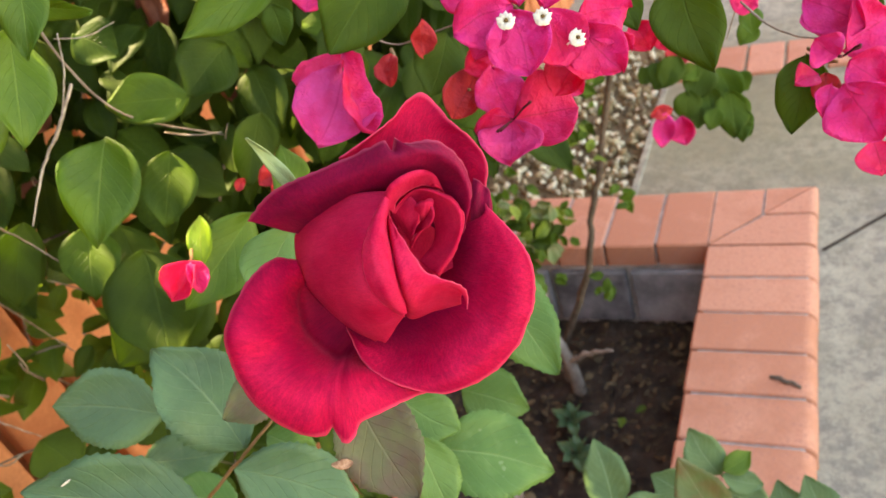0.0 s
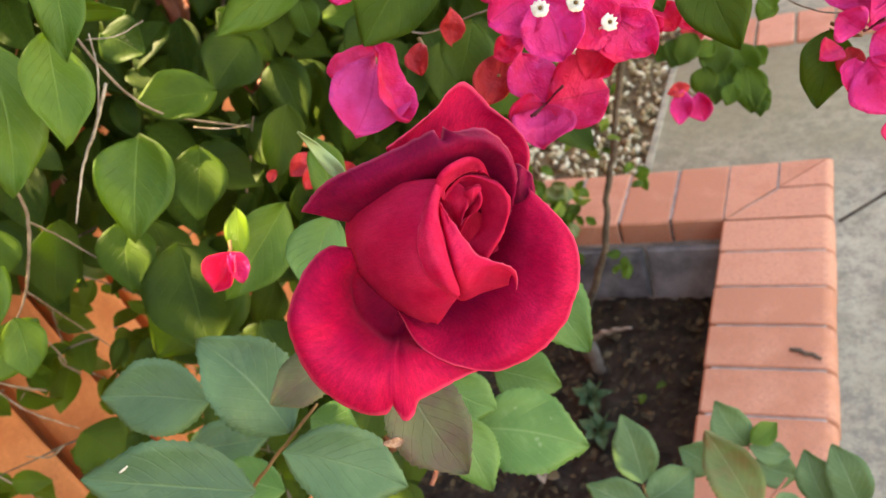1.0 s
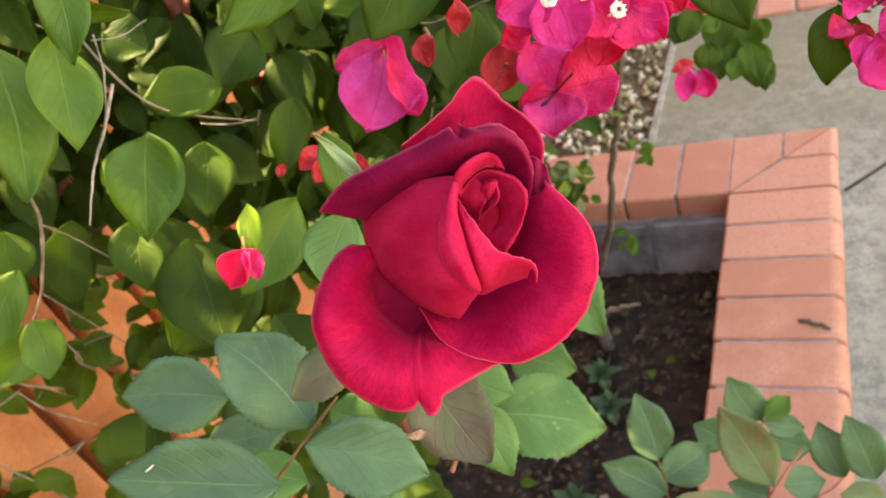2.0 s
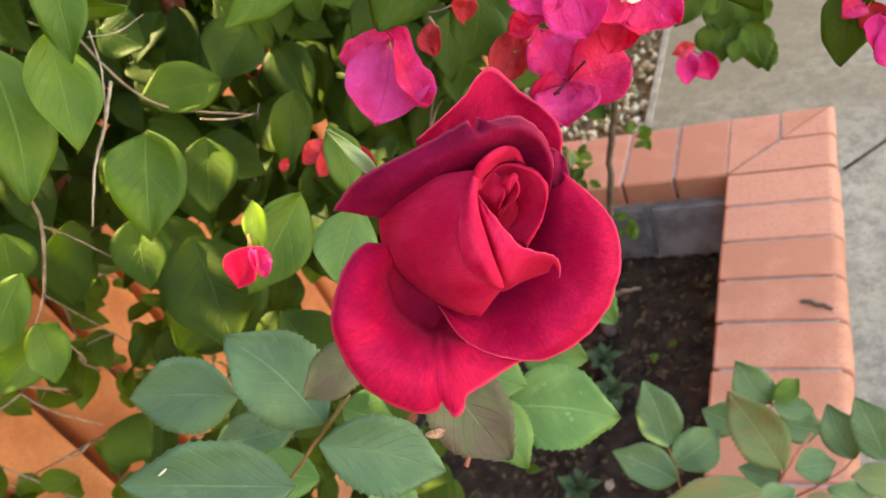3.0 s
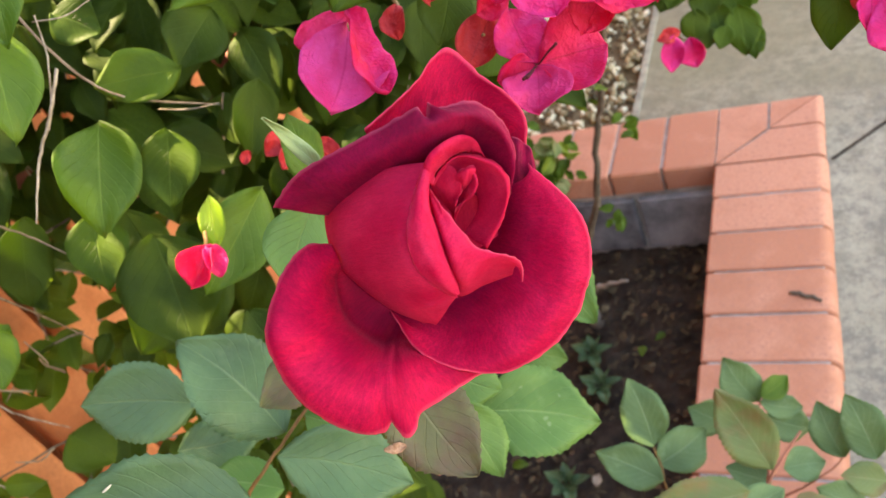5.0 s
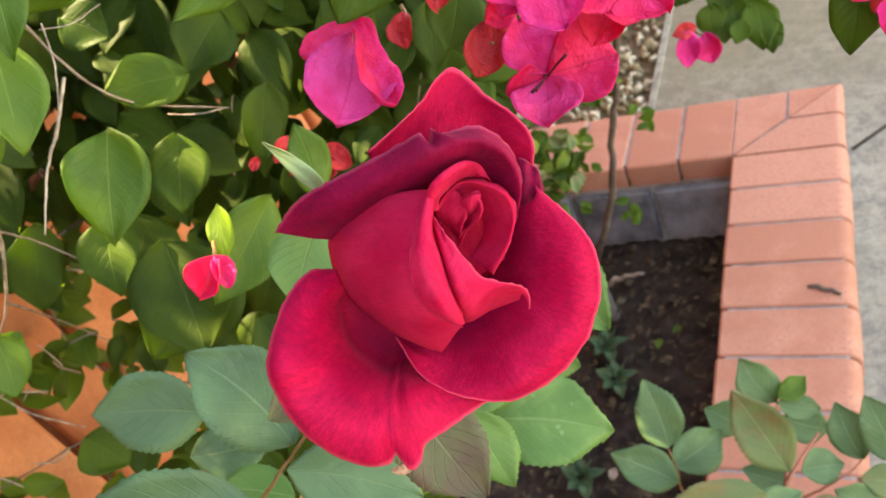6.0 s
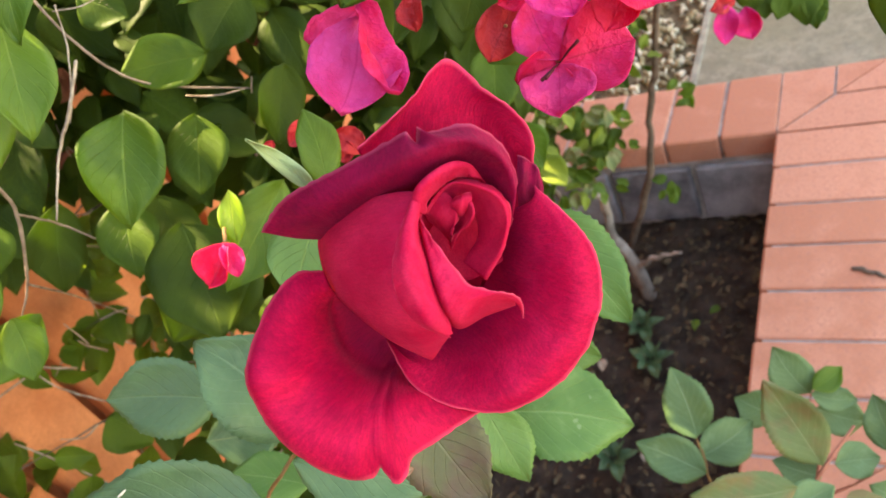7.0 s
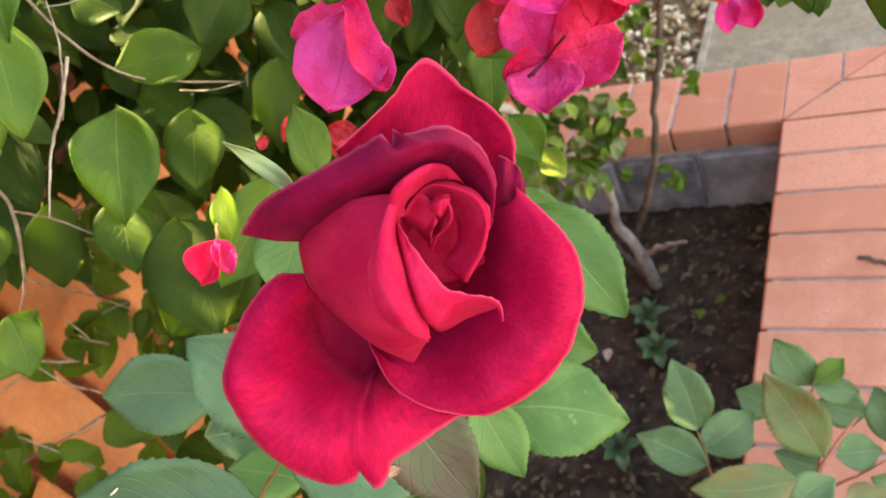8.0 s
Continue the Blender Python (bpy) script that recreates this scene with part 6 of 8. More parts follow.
make_leaf(bougainvillea, (0.1796, 0.6168, 0.6938), (0.1796, 0.5885, 0.6666), (-0.43, -0.62, 0.65), 0.0235, M_BUSH, shape=(0.36, 0.9), fold=0.3, curl=0.1, seed=214)
make_leaf(bougainvillea, (0.1134, 0.7446, 0.6757), (0.131, 0.7239, 0.6411), (0, -0.86, 0.52), 0.0264, M_YOUNG_RED, shape=(0.36, 0.9), fold=0.3, curl=0.1, seed=215)
make_leaf(bougainvillea, (0.2388, 0.6725, 0.7238), (0.262, 0.6797, 0.7115), (0.46, -0.8, 0.4), 0.0164, M_YOUNG_RED, shape=(0.36, 0.9), fold=0.3, curl=0.1, seed=216)
make_leaf(bougainvillea, (0.149, 0.6708, 0.7139), (0.1795, 0.6658, 0.6838), (0.68, -0.14, 0.72), 0.0259, M_SHOOT, shape=(0.36, 0.9), fold=0.3, curl=0.1, seed=217)
make_leaf(bougainvillea, (0.2362, 0.6233, 0.6892), (0.2109, 0.6019, 0.6897), (0.62, -0.73, 0.3), 0.0199, M_SHOOT, shape=(0.36, 0.9), fold=0.3, curl=0.1, seed=218)
make_leaf(bougainvillea, (0.1617, 0.6273, 0.7692), (0.1623, 0.6102, 0.7523), (0.44, -0.62, 0.65), 0.0144, M_SHOOT, shape=(0.36, 0.9), fold=0.3, curl=0.1, seed=219)
make_leaf(bougainvillea, (0.2364, 0.6724, 0.6208), (0.2704, 0.6807, 0.6006), (0.5, 0.07, 0.86), 0.0242, M_YOUNG_RED, shape=(0.36, 0.9), fold=0.3, curl=0.1, seed=220)
make_leaf(bougainvillea, (0.1124, 0.6365, 0.6512), (0.0781, 0.6232, 0.6669), (0.46, -0.13, 0.88), 0.0240, M_BUSH, shape=(0.36, 0.9), fold=0.3, curl=0.1, seed=221)
make_leaf(bougainvillea, (0.2344, 0.806, 0.6076), (0.2565, 0.8095, 0.5926), (0.52, -0.59, 0.62), 0.0161, M_SHOOT, shape=(0.36, 0.9), fold=0.3, curl=0.1, seed=222)
make_leaf(bougainvillea, (0.2087, 0.7166, 0.6705), (0.188, 0.6947, 0.6666), (-0.08, -0.1, 0.99), 0.0182, M_SHOOT, shape=(0.36, 0.9), fold=0.3, curl=0.1, seed=223)
make_leaf(bougainvillea, (0.1678, 0.6042, 0.7715), (0.1848, 0.5844, 0.7383), (-0.14, -0.88, 0.45), 0.0254, M_BUSH, shape=(0.36, 0.9), fold=0.3, curl=0.1, seed=224)
make_leaf(bougainvillea, (0.2714, 0.6216, 0.717), (0.2555, 0.5891, 0.6989), (0.71, -0.57, 0.41), 0.0243, M_SHOOT, shape=(0.36, 0.9), fold=0.3, curl=0.1, seed=225)
make_leaf(bougainvillea, (0.2001, 0.5158, 0.761), (0.2263, 0.5186, 0.7419), (0.59, -0.19, 0.78), 0.0195, M_SHOOT, shape=(0.36, 0.9), fold=0.3, curl=0.1, seed=226)
make_leaf(bougainvillea, (0.2267, 0.5162, 0.7174), (0.2454, 0.5147, 0.7004), (0.39, -0.78, 0.49), 0.0152, M_BUSH_SHADED, shape=(0.36, 0.9), fold=0.3, curl=0.1, seed=227)
make_leaf(bougainvillea, (0.2691, 0.6882, 0.7025), (0.2842, 0.6781, 0.6803), (0.42, -0.68, 0.6), 0.0172, M_SHOOT, shape=(0.36, 0.9), fold=0.3, curl=0.1, seed=228)
make_leaf(bougainvillea, (0.189, 0.5119, 0.709), (0.1641, 0.4994, 0.7177), (0.38, -0.11, 0.92), 0.0175, M_SHOOT, shape=(0.36, 0.9), fold=0.3, curl=0.1, seed=229)
make_leaf(bougainvillea, (0.1241, 0.6748, 0.7171), (0.1302, 0.6606, 0.6984), (0.17, -0.76, 0.63), 0.0146, M_SHOOT, shape=(0.36, 0.9), fold=0.3, curl=0.1, seed=230)
make_leaf(bougainvillea, (0.1564, 0.5814, 0.6751), (0.1702, 0.571, 0.6537), (0.06, -0.88, 0.46), 0.0165, M_SHOOT, shape=(0.36, 0.9), fold=0.3, curl=0.1, seed=231)
make_leaf(bougainvillea, (0.2514, 0.5475, 0.7309), (0.2244, 0.5233, 0.7301), (0.52, -0.6, 0.61), 0.0218, M_YOUNG_RED, shape=(0.36, 0.9), fold=0.3, curl=0.1, seed=232)
make_leaf(bougainvillea, (0.261, 0.6462, 0.6421), (0.2758, 0.634, 0.6182), (0.82, -0.1, 0.56), 0.0184, M_YOUNG_RED, shape=(0.36, 0.9), fold=0.3, curl=0.1, seed=233)
make_leaf(bougainvillea, (0.1714, 0.7662, 0.6242), (0.1741, 0.7471, 0.6035), (0.14, -0.72, 0.68), 0.0170, M_SHOOT, shape=(0.36, 0.9), fold=0.3, curl=0.1, seed=234)
make_leaf(bougainvillea, (0.2656, 0.6502, 0.7019), (0.2501, 0.6259, 0.6914), (0.67, -0.61, 0.43), 0.0185, M_BUSH, shape=(0.36, 0.9), fold=0.3, curl=0.1, seed=235)
make_leaf(bougainvillea, (0.2291, 0.7259, 0.6465), (0.2428, 0.7053, 0.6153), (0.13, -0.8, 0.59), 0.0239, M_YOUNG_RED, shape=(0.36, 0.9), fold=0.3, curl=0.1, seed=236)
make_leaf(bougainvillea, (0.148, 0.5696, 0.6387), (0.1594, 0.5556, 0.6157), (0.18, -0.8, 0.58), 0.0175, M_BUSH_SHADED, shape=(0.36, 0.9), fold=0.3, curl=0.1, seed=237)
make_leaf(bougainvillea, (0.2319, 0.642, 0.6478), (0.254, 0.6305, 0.6184), (-0.08, -0.95, 0.31), 0.0231, M_SHOOT, shape=(0.36, 0.9), fold=0.3, curl=0.1, seed=238)
make_leaf(bougainvillea, (0.1933, 0.5596, 0.7979), (0.2012, 0.5476, 0.7798), (0.83, -0.22, 0.51), 0.0139, M_YOUNG_RED, shape=(0.36, 0.9), fold=0.3, curl=0.1, seed=239)
make_leaf(bougainvillea, (0.0903, 0.6439, 0.5936), (0.1113, 0.6246, 0.5576), (0.38, -0.7, 0.6), 0.0275, M_SHOOT, shape=(0.36, 0.9), fold=0.3, curl=0.1, seed=240)
make_leaf(bougainvillea, (0.2317, 0.6466, 0.7374), (0.2181, 0.6186, 0.7217), (0.64, -0.59, 0.49), 0.0209, M_BUSH, shape=(0.36, 0.9), fold=0.3, curl=0.1, seed=241)
make_leaf(bougainvillea, (0.233, 0.7265, 0.6236), (0.2231, 0.7033, 0.6095), (0.76, -0.54, 0.36), 0.0173, M_SHOOT, shape=(0.36, 0.9), fold=0.3, curl=0.1, seed=242)
make_leaf(bougainvillea, (0.2406, 0.6966, 0.6825), (0.2312, 0.6652, 0.6601), (-0.09, -0.56, 0.82), 0.0238, M_SHOOT, shape=(0.36, 0.9), fold=0.3, curl=0.1, seed=243)
make_leaf(bougainvillea, (0.2192, 0.6831, 0.7058), (0.2517, 0.6814, 0.6772), (0.52, -0.58, 0.63), 0.0260, M_YOUNG_RED, shape=(0.36, 0.9), fold=0.3, curl=0.1, seed=244)
make_leaf(bougainvillea, (0.201, 0.5651, 0.676), (0.1923, 0.5453, 0.6642), (-0.39, -0.34, 0.86), 0.0148, M_SHOOT, shape=(0.36, 0.9), fold=0.3, curl=0.1, seed=245)
make_leaf(bougainvillea, (0.156, 0.5917, 0.7128), (0.1791, 0.5845, 0.6867), (0.7, -0.21, 0.68), 0.0213, M_SHOOT, shape=(0.36, 0.9), fold=0.3, curl=0.1, seed=246)
make_leaf(bougainvillea, (0.125, 0.6123, 0.6771), (0.112, 0.5899, 0.6663), (0.85, -0.52, 0.05), 0.0168, M_SHOOT, shape=(0.36, 0.9), fold=0.3, curl=0.1, seed=247)
make_leaf(bougainvillea, (0.2589, 0.6299, 0.6547), (0.2712, 0.6053, 0.6209), (0.69, -0.45, 0.57), 0.0262, M_YOUNG_RED, shape=(0.36, 0.9), fold=0.3, curl=0.1, seed=248)
make_leaf(bougainvillea, (0.1955, 0.6621, 0.5891), (0.1829, 0.6391, 0.5774), (0.72, -0.58, 0.37), 0.0173, M_BUSH, shape=(0.36, 0.9), fold=0.3, curl=0.1, seed=249)
make_leaf(bougainvillea, (0.186, 0.7149, 0.5586), (0.1774, 0.6832, 0.5353), (-0.08, -0.58, 0.81), 0.0242, M_YOUNG_RED, shape=(0.36, 0.9), fold=0.3, curl=0.1, seed=250)
make_leaf(bougainvillea, (0.1666, 0.5821, 0.7288), (0.192, 0.5713, 0.6973), (0.79, 0.07, 0.61), 0.0251, M_BUSH_SHADED, shape=(0.36, 0.9), fold=0.3, curl=0.1, seed=251)
make_leaf(bougainvillea, (0.1969, 0.7871, 0.627), (0.2242, 0.797, 0.6138), (0.51, -0.34, 0.79), 0.0192, M_SHOOT, shape=(0.36, 0.9), fold=0.3, curl=0.1, seed=252)
make_leaf(bougainvillea, (0.155, 0.5695, 0.6133), (0.1303, 0.5543, 0.6192), (0.54, -0.69, 0.48), 0.0177, M_YOUNG_RED, shape=(0.36, 0.9), fold=0.3, curl=0.1, seed=253)
make_leaf(bougainvillea, (0.1627, 0.62, 0.7705), (0.1816, 0.6224, 0.757), (0.55, -0.48, 0.69), 0.0140, M_BUSH, shape=(0.36, 0.9), fold=0.3, curl=0.1, seed=254)
make_leaf(bougainvillea, (0.2094, 0.5006, 0.6985), (0.1995, 0.475, 0.6821), (-0.38, -0.39, 0.84), 0.0192, M_BUSH, shape=(0.36, 0.9), fold=0.3, curl=0.1, seed=255)
make_leaf(bougainvillea, (0.229, 0.5772, 0.6532), (0.2478, 0.5691, 0.6298), (0, -0.95, 0.33), 0.0186, M_YOUNG_RED, shape=(0.36, 0.9), fold=0.3, curl=0.1, seed=256)
make_leaf(bougainvillea, (0.2222, 0.765, 0.6396), (0.2018, 0.7352, 0.6279), (0.74, -0.61, 0.28), 0.0227, M_YOUNG_RED, shape=(0.36, 0.9), fold=0.3, curl=0.1, seed=257)
make_leaf(bougainvillea, (0.2098, 0.6924, 0.6321), (0.234, 0.6978, 0.6171), (0.2, -0.98, -0.03), 0.0174, M_BUSH, shape=(0.36, 0.9), fold=0.3, curl=0.1, seed=258)
make_leaf(bougainvillea, (0.1564, 0.5487, 0.6328), (0.1573, 0.5266, 0.6108), (-0.31, -0.68, 0.67), 0.0187, M_YOUNG_RED, shape=(0.36, 0.9), fold=0.3, curl=0.1, seed=259)
make_leaf(bougainvillea, (0.2239, 0.5286, 0.6492), (0.2222, 0.5037, 0.6266), (0.17, -0.67, 0.73), 0.0202, M_YOUNG_RED, shape=(0.36, 0.9), fold=0.3, curl=0.1, seed=260)
make_leaf(bougainvillea, (0.1568, 0.5069, 0.6726), (0.1697, 0.4894, 0.6451), (0.66, -0.45, 0.6), 0.0211, M_YOUNG_RED, shape=(0.36, 0.9), fold=0.3, curl=0.1, seed=261)
make_leaf(bougainvillea, (0.2281, 0.6278, 0.7553), (0.2226, 0.6059, 0.7389), (-0.25, -0.54, 0.8), 0.0167, M_SHOOT, shape=(0.36, 0.9), fold=0.3, curl=0.1, seed=262)
make_leaf(bougainvillea, (0.1531, 0.5728, 0.7112), (0.1181, 0.5486, 0.7171), (0.55, -0.67, 0.5), 0.0258, M_SHOOT, shape=(0.36, 0.9), fold=0.3, curl=0.1, seed=263)
make_leaf(bougainvillea, (0.1589, 0.5528, 0.7264), (0.1748, 0.5416, 0.7025), (0.05, -0.89, 0.45), 0.0184, M_SHOOT, shape=(0.36, 0.9), fold=0.3, curl=0.1, seed=264)
make_leaf(bougainvillea, (0.2604, 0.5398, 0.7114), (0.234, 0.518, 0.7125), (0.15, -0.13, 0.98), 0.0206, M_BUSH_SHADED, shape=(0.36, 0.9), fold=0.3, curl=0.1, seed=265)
make_leaf(bougainvillea, (0.2647, 0.6024, 0.6876), (0.2711, 0.5783, 0.6591), (-0.21, -0.77, 0.6), 0.0227, M_SHOOT, shape=(0.36, 0.9), fold=0.3, curl=0.1, seed=266)
make_leaf(bougainvillea, (0.1306, 0.7148, 0.6461), (0.1132, 0.6872, 0.634), (0.85, -0.52, -0.03), 0.0209, M_BUSH_SHADED, shape=(0.36, 0.9), fold=0.3, curl=0.1, seed=267)
make_leaf(bougainvillea, (0.2159, 0.6101, 0.6788), (0.1894, 0.5836, 0.6754), (0.38, -0.48, 0.79), 0.0226, M_BUSH, shape=(0.36, 0.9), fold=0.3, curl=0.1, seed=268)
make_leaf(bougainvillea, (0.1271, 0.6524, 0.6923), (0.1529, 0.6433, 0.6622), (-0.06, -0.97, 0.24), 0.0244, M_YOUNG_RED, shape=(0.36, 0.9), fold=0.3, curl=0.1, seed=269)
make_leaf(bougainvillea, (0.2281, 0.7543, 0.568), (0.2027, 0.7266, 0.5624), (0.41, -0.52, 0.75), 0.0228, M_SHOOT, shape=(0.36, 0.9), fold=0.3, curl=0.1, seed=270)
make_leaf(bougainvillea, (0.2658, 0.6775, 0.6853), (0.2428, 0.6663, 0.6937), (0.47, -0.38, 0.79), 0.0161, M_YOUNG_RED, shape=(0.36, 0.9), fold=0.3, curl=0.1, seed=271)
make_leaf(bougainvillea, (0.1545, 0.6209, 0.7173), (0.177, 0.613, 0.691), (-0.29, -0.96, 0.04), 0.0213, M_BUSH_SHADED, shape=(0.36, 0.9), fold=0.3, curl=0.1, seed=272)
make_leaf(bougainvillea, (0.2189, 0.4991, 0.7172), (0.2386, 0.4981, 0.6999), (0.31, -0.86, 0.4), 0.0157, M_YOUNG_RED, shape=(0.36, 0.9), fold=0.3, curl=0.1, seed=273)
make_leaf(bougainvillea, (0.1815, 0.694, 0.6211), (0.2026, 0.6823, 0.5923), (0.73, -0.25, 0.64), 0.0225, M_YOUNG_RED, shape=(0.36, 0.9), fold=0.3, curl=0.1, seed=274)
make_leaf(bougainvillea, (0.1249, 0.6816, 0.5928), (0.1341, 0.6665, 0.5706), (-0.31, -0.84, 0.44), 0.0170, M_SHOOT, shape=(0.36, 0.9), fold=0.3, curl=0.1, seed=275)
make_leaf(bougainvillea, (0.2173, 0.5221, 0.7458), (0.1984, 0.5137, 0.7534), (0.51, -0.69, 0.51), 0.0132, M_BUSH_SHADED, shape=(0.36, 0.9), fold=0.3, curl=0.1, seed=276)
make_leaf(bougainvillea, (0.1888, 0.6515, 0.5955), (0.2216, 0.6588, 0.5753), (0.42, -0.83, 0.38), 0.0235, M_BUSH, shape=(0.36, 0.9), fold=0.3, curl=0.1, seed=277)
make_leaf(bougainvillea, (0.1534, 0.612, 0.5718), (0.1492, 0.5788, 0.5433), (0.88, -0.37, 0.3), 0.0264, M_BUSH, shape=(0.36, 0.9), fold=0.3, curl=0.1, seed=278)
make_leaf(bougainvillea, (0.1373, 0.5533, 0.6349), (0.1455, 0.5411, 0.6164), (0.63, -0.49, 0.6), 0.0142, M_BUSH, shape=(0.36, 0.9), fold=0.3, curl=0.1, seed=279)
make_leaf(bougainvillea, (0.1957, 0.7356, 0.6202), (0.2202, 0.7371, 0.6013), (0.61, -0.01, 0.79), 0.0186, M_SHOOT, shape=(0.36, 0.9), fold=0.3, curl=0.1, seed=280)
make_leaf(bougainvillea, (0.1773, 0.617, 0.6278), (0.2009, 0.6185, 0.6096), (0.55, -0.48, 0.68), 0.0179, M_SHOOT, shape=(0.36, 0.9), fold=0.3, curl=0.1, seed=281)
make_leaf(bougainvillea, (0.2803, 0.5916, 0.684), (0.2465, 0.5753, 0.6965), (0.51, -0.79, 0.35), 0.0237, M_BUSH_SHADED, shape=(0.36, 0.9), fold=0.3, curl=0.1, seed=282)
make_leaf(bougainvillea, (0.2684, 0.7272, 0.6714), (0.2355, 0.6981, 0.6708), (0.64, -0.72, -0.29), 0.0263, M_BUSH, shape=(0.36, 0.9), fold=0.3, curl=0.1, seed=283)
make_leaf(bougainvillea, (0.2394, 0.523, 0.6666), (0.2127, 0.5078, 0.6741), (0.22, 0.09, 0.97), 0.0190, M_SHOOT, shape=(0.36, 0.9), fold=0.3, curl=0.1, seed=284)
make_leaf(bougainvillea, (0.2171, 0.5995, 0.763), (0.2055, 0.5778, 0.7517), (0.88, -0.47, -0.01), 0.0163, M_YOUNG_RED, shape=(0.36, 0.9), fold=0.3, curl=0.1, seed=285)
make_leaf(bougainvillea, (0.2694, 0.7127, 0.639), (0.2434, 0.6791, 0.6283), (0.08, -0.36, 0.93), 0.0263, M_BUSH_SHADED, shape=(0.36, 0.9), fold=0.3, curl=0.1, seed=286)
make_leaf(bougainvillea, (0.1986, 0.6651, 0.6924), (0.1978, 0.646, 0.6746), (0.29, -0.66, 0.7), 0.0156, M_SHOOT, shape=(0.36, 0.9), fold=0.3, curl=0.1, seed=287)
make_leaf(bougainvillea, (0.2406, 0.519, 0.6973), (0.2643, 0.5184, 0.6771), (0.46, -0.69, 0.56), 0.0187, M_BUSH, shape=(0.36, 0.9), fold=0.3, curl=0.1, seed=288)
make_leaf(bougainvillea, (0.2434, 0.6697, 0.6738), (0.2205, 0.6406, 0.6649), (0.18, -0.42, 0.89), 0.0228, M_BUSH, shape=(0.36, 0.9), fold=0.3, curl=0.1, seed=289)
make_leaf(bougainvillea, (0.1838, 0.6606, 0.5833), (0.1594, 0.6267, 0.571), (0.82, -0.57, -0.07), 0.0261, M_BUSH, shape=(0.36, 0.9), fold=0.3, curl=0.1, seed=290)
make_leaf(bougainvillea, (0.2376, 0.5359, 0.7422), (0.2493, 0.5192, 0.7164), (-0.38, -0.85, 0.38), 0.0198, M_YOUNG_RED, shape=(0.36, 0.9), fold=0.3, curl=0.1, seed=291)
make_leaf(bougainvillea, (0.0901, 0.7035, 0.6317), (0.1239, 0.7049, 0.6049), (0.43, -0.75, 0.5), 0.0259, M_BUSH_SHADED, shape=(0.36, 0.9), fold=0.3, curl=0.1, seed=292)
make_leaf(bougainvillea, (0.1736, 0.6668, 0.7372), (0.1668, 0.6425, 0.7195), (0.57, -0.58, 0.58), 0.0185, M_SHOOT, shape=(0.36, 0.9), fold=0.3, curl=0.1, seed=293)
make_leaf(bougainvillea, (0.1617, 0.6684, 0.6802), (0.1294, 0.6525, 0.6916), (0.49, -0.46, 0.74), 0.0226, M_BUSH_SHADED, shape=(0.36, 0.9), fold=0.3, curl=0.1, seed=294)
make_leaf(bougainvillea, (0.1822, 0.7048, 0.55), (0.1644, 0.6701, 0.5315), (0.8, -0.54, 0.25), 0.0259, M_BUSH, shape=(0.36, 0.9), fold=0.3, curl=0.1, seed=295)
make_leaf(bougainvillea, (0.1864, 0.6848, 0.6014), (0.2173, 0.6913, 0.582), (0.18, -0.98, -0.04), 0.0222, M_BUSH_SHADED, shape=(0.36, 0.9), fold=0.3, curl=0.1, seed=296)
make_leaf(bougainvillea, (0.2551, 0.7013, 0.6178), (0.219, 0.6749, 0.6224), (0.42, -0.44, 0.8), 0.0270, M_BUSH, shape=(0.36, 0.9), fold=0.3, curl=0.1, seed=297)
make_leaf(bougainvillea, (0.1632, 0.5119, 0.6758), (0.1356, 0.4903, 0.678), (0.41, -0.45, 0.79), 0.0211, M_SHOOT, shape=(0.36, 0.9), fold=0.3, curl=0.1, seed=298)
make_leaf(bougainvillea, (0.1845, 0.7544, 0.657), (0.2007, 0.7357, 0.6256), (0.45, -0.65, 0.62), 0.0240, M_SHOOT, shape=(0.36, 0.9), fold=0.3, curl=0.1, seed=299)
make_leaf(bougainvillea, (0.1526, 0.656, 0.5777), (0.1336, 0.638, 0.5762), (0.68, -0.69, -0.24), 0.0157, M_SHOOT, shape=(0.36, 0.9), fold=0.3, curl=0.1, seed=300)
make_leaf(bougainvillea, (0.1897, 0.6099, 0.7664), (0.2214, 0.6193, 0.7491), (0.47, 0.02, 0.88), 0.0224, M_YOUNG_RED, shape=(0.36, 0.9), fold=0.3, curl=0.1, seed=301)
make_leaf(bougainvillea, (0.1704, 0.6809, 0.6112), (0.1485, 0.6612, 0.6104), (0.25, -0.31, 0.92), 0.0177, M_BUSH, shape=(0.36, 0.9), fold=0.3, curl=0.1, seed=302)
make_leaf(bougainvillea, (0.1943, 0.7024, 0.6176), (0.1689, 0.6861, 0.6231), (0.56, -0.79, 0.25), 0.0184, M_BUSH_SHADED, shape=(0.36, 0.9), fold=0.3, curl=0.1, seed=303)
make_leaf(bougainvillea, (0.2388, 0.7616, 0.6268), (0.2735, 0.7698, 0.6059), (0.05, -0.95, -0.3), 0.0248, M_SHOOT, shape=(0.36, 0.9), fold=0.3, curl=0.1, seed=304)
make_leaf(bougainvillea, (0.2178, 0.6334, 0.7013), (0.184, 0.6185, 0.7151), (0.5, -0.79, 0.36), 0.0236, M_BUSH_SHADED, shape=(0.36, 0.9), fold=0.3, curl=0.1, seed=305)
make_leaf(bougainvillea, (0.109, 0.6307, 0.5585), (0.1094, 0.5997, 0.5284), (0.7, -0.49, 0.52), 0.0259, M_BUSH, shape=(0.36, 0.9), fold=0.3, curl=0.1, seed=306)
make_leaf(bougainvillea, (0.2414, 0.7427, 0.5887), (0.2552, 0.734, 0.5689), (0.44, -0.66, 0.6), 0.0154, M_BUSH, shape=(0.36, 0.9), fold=0.3, curl=0.1, seed=307)
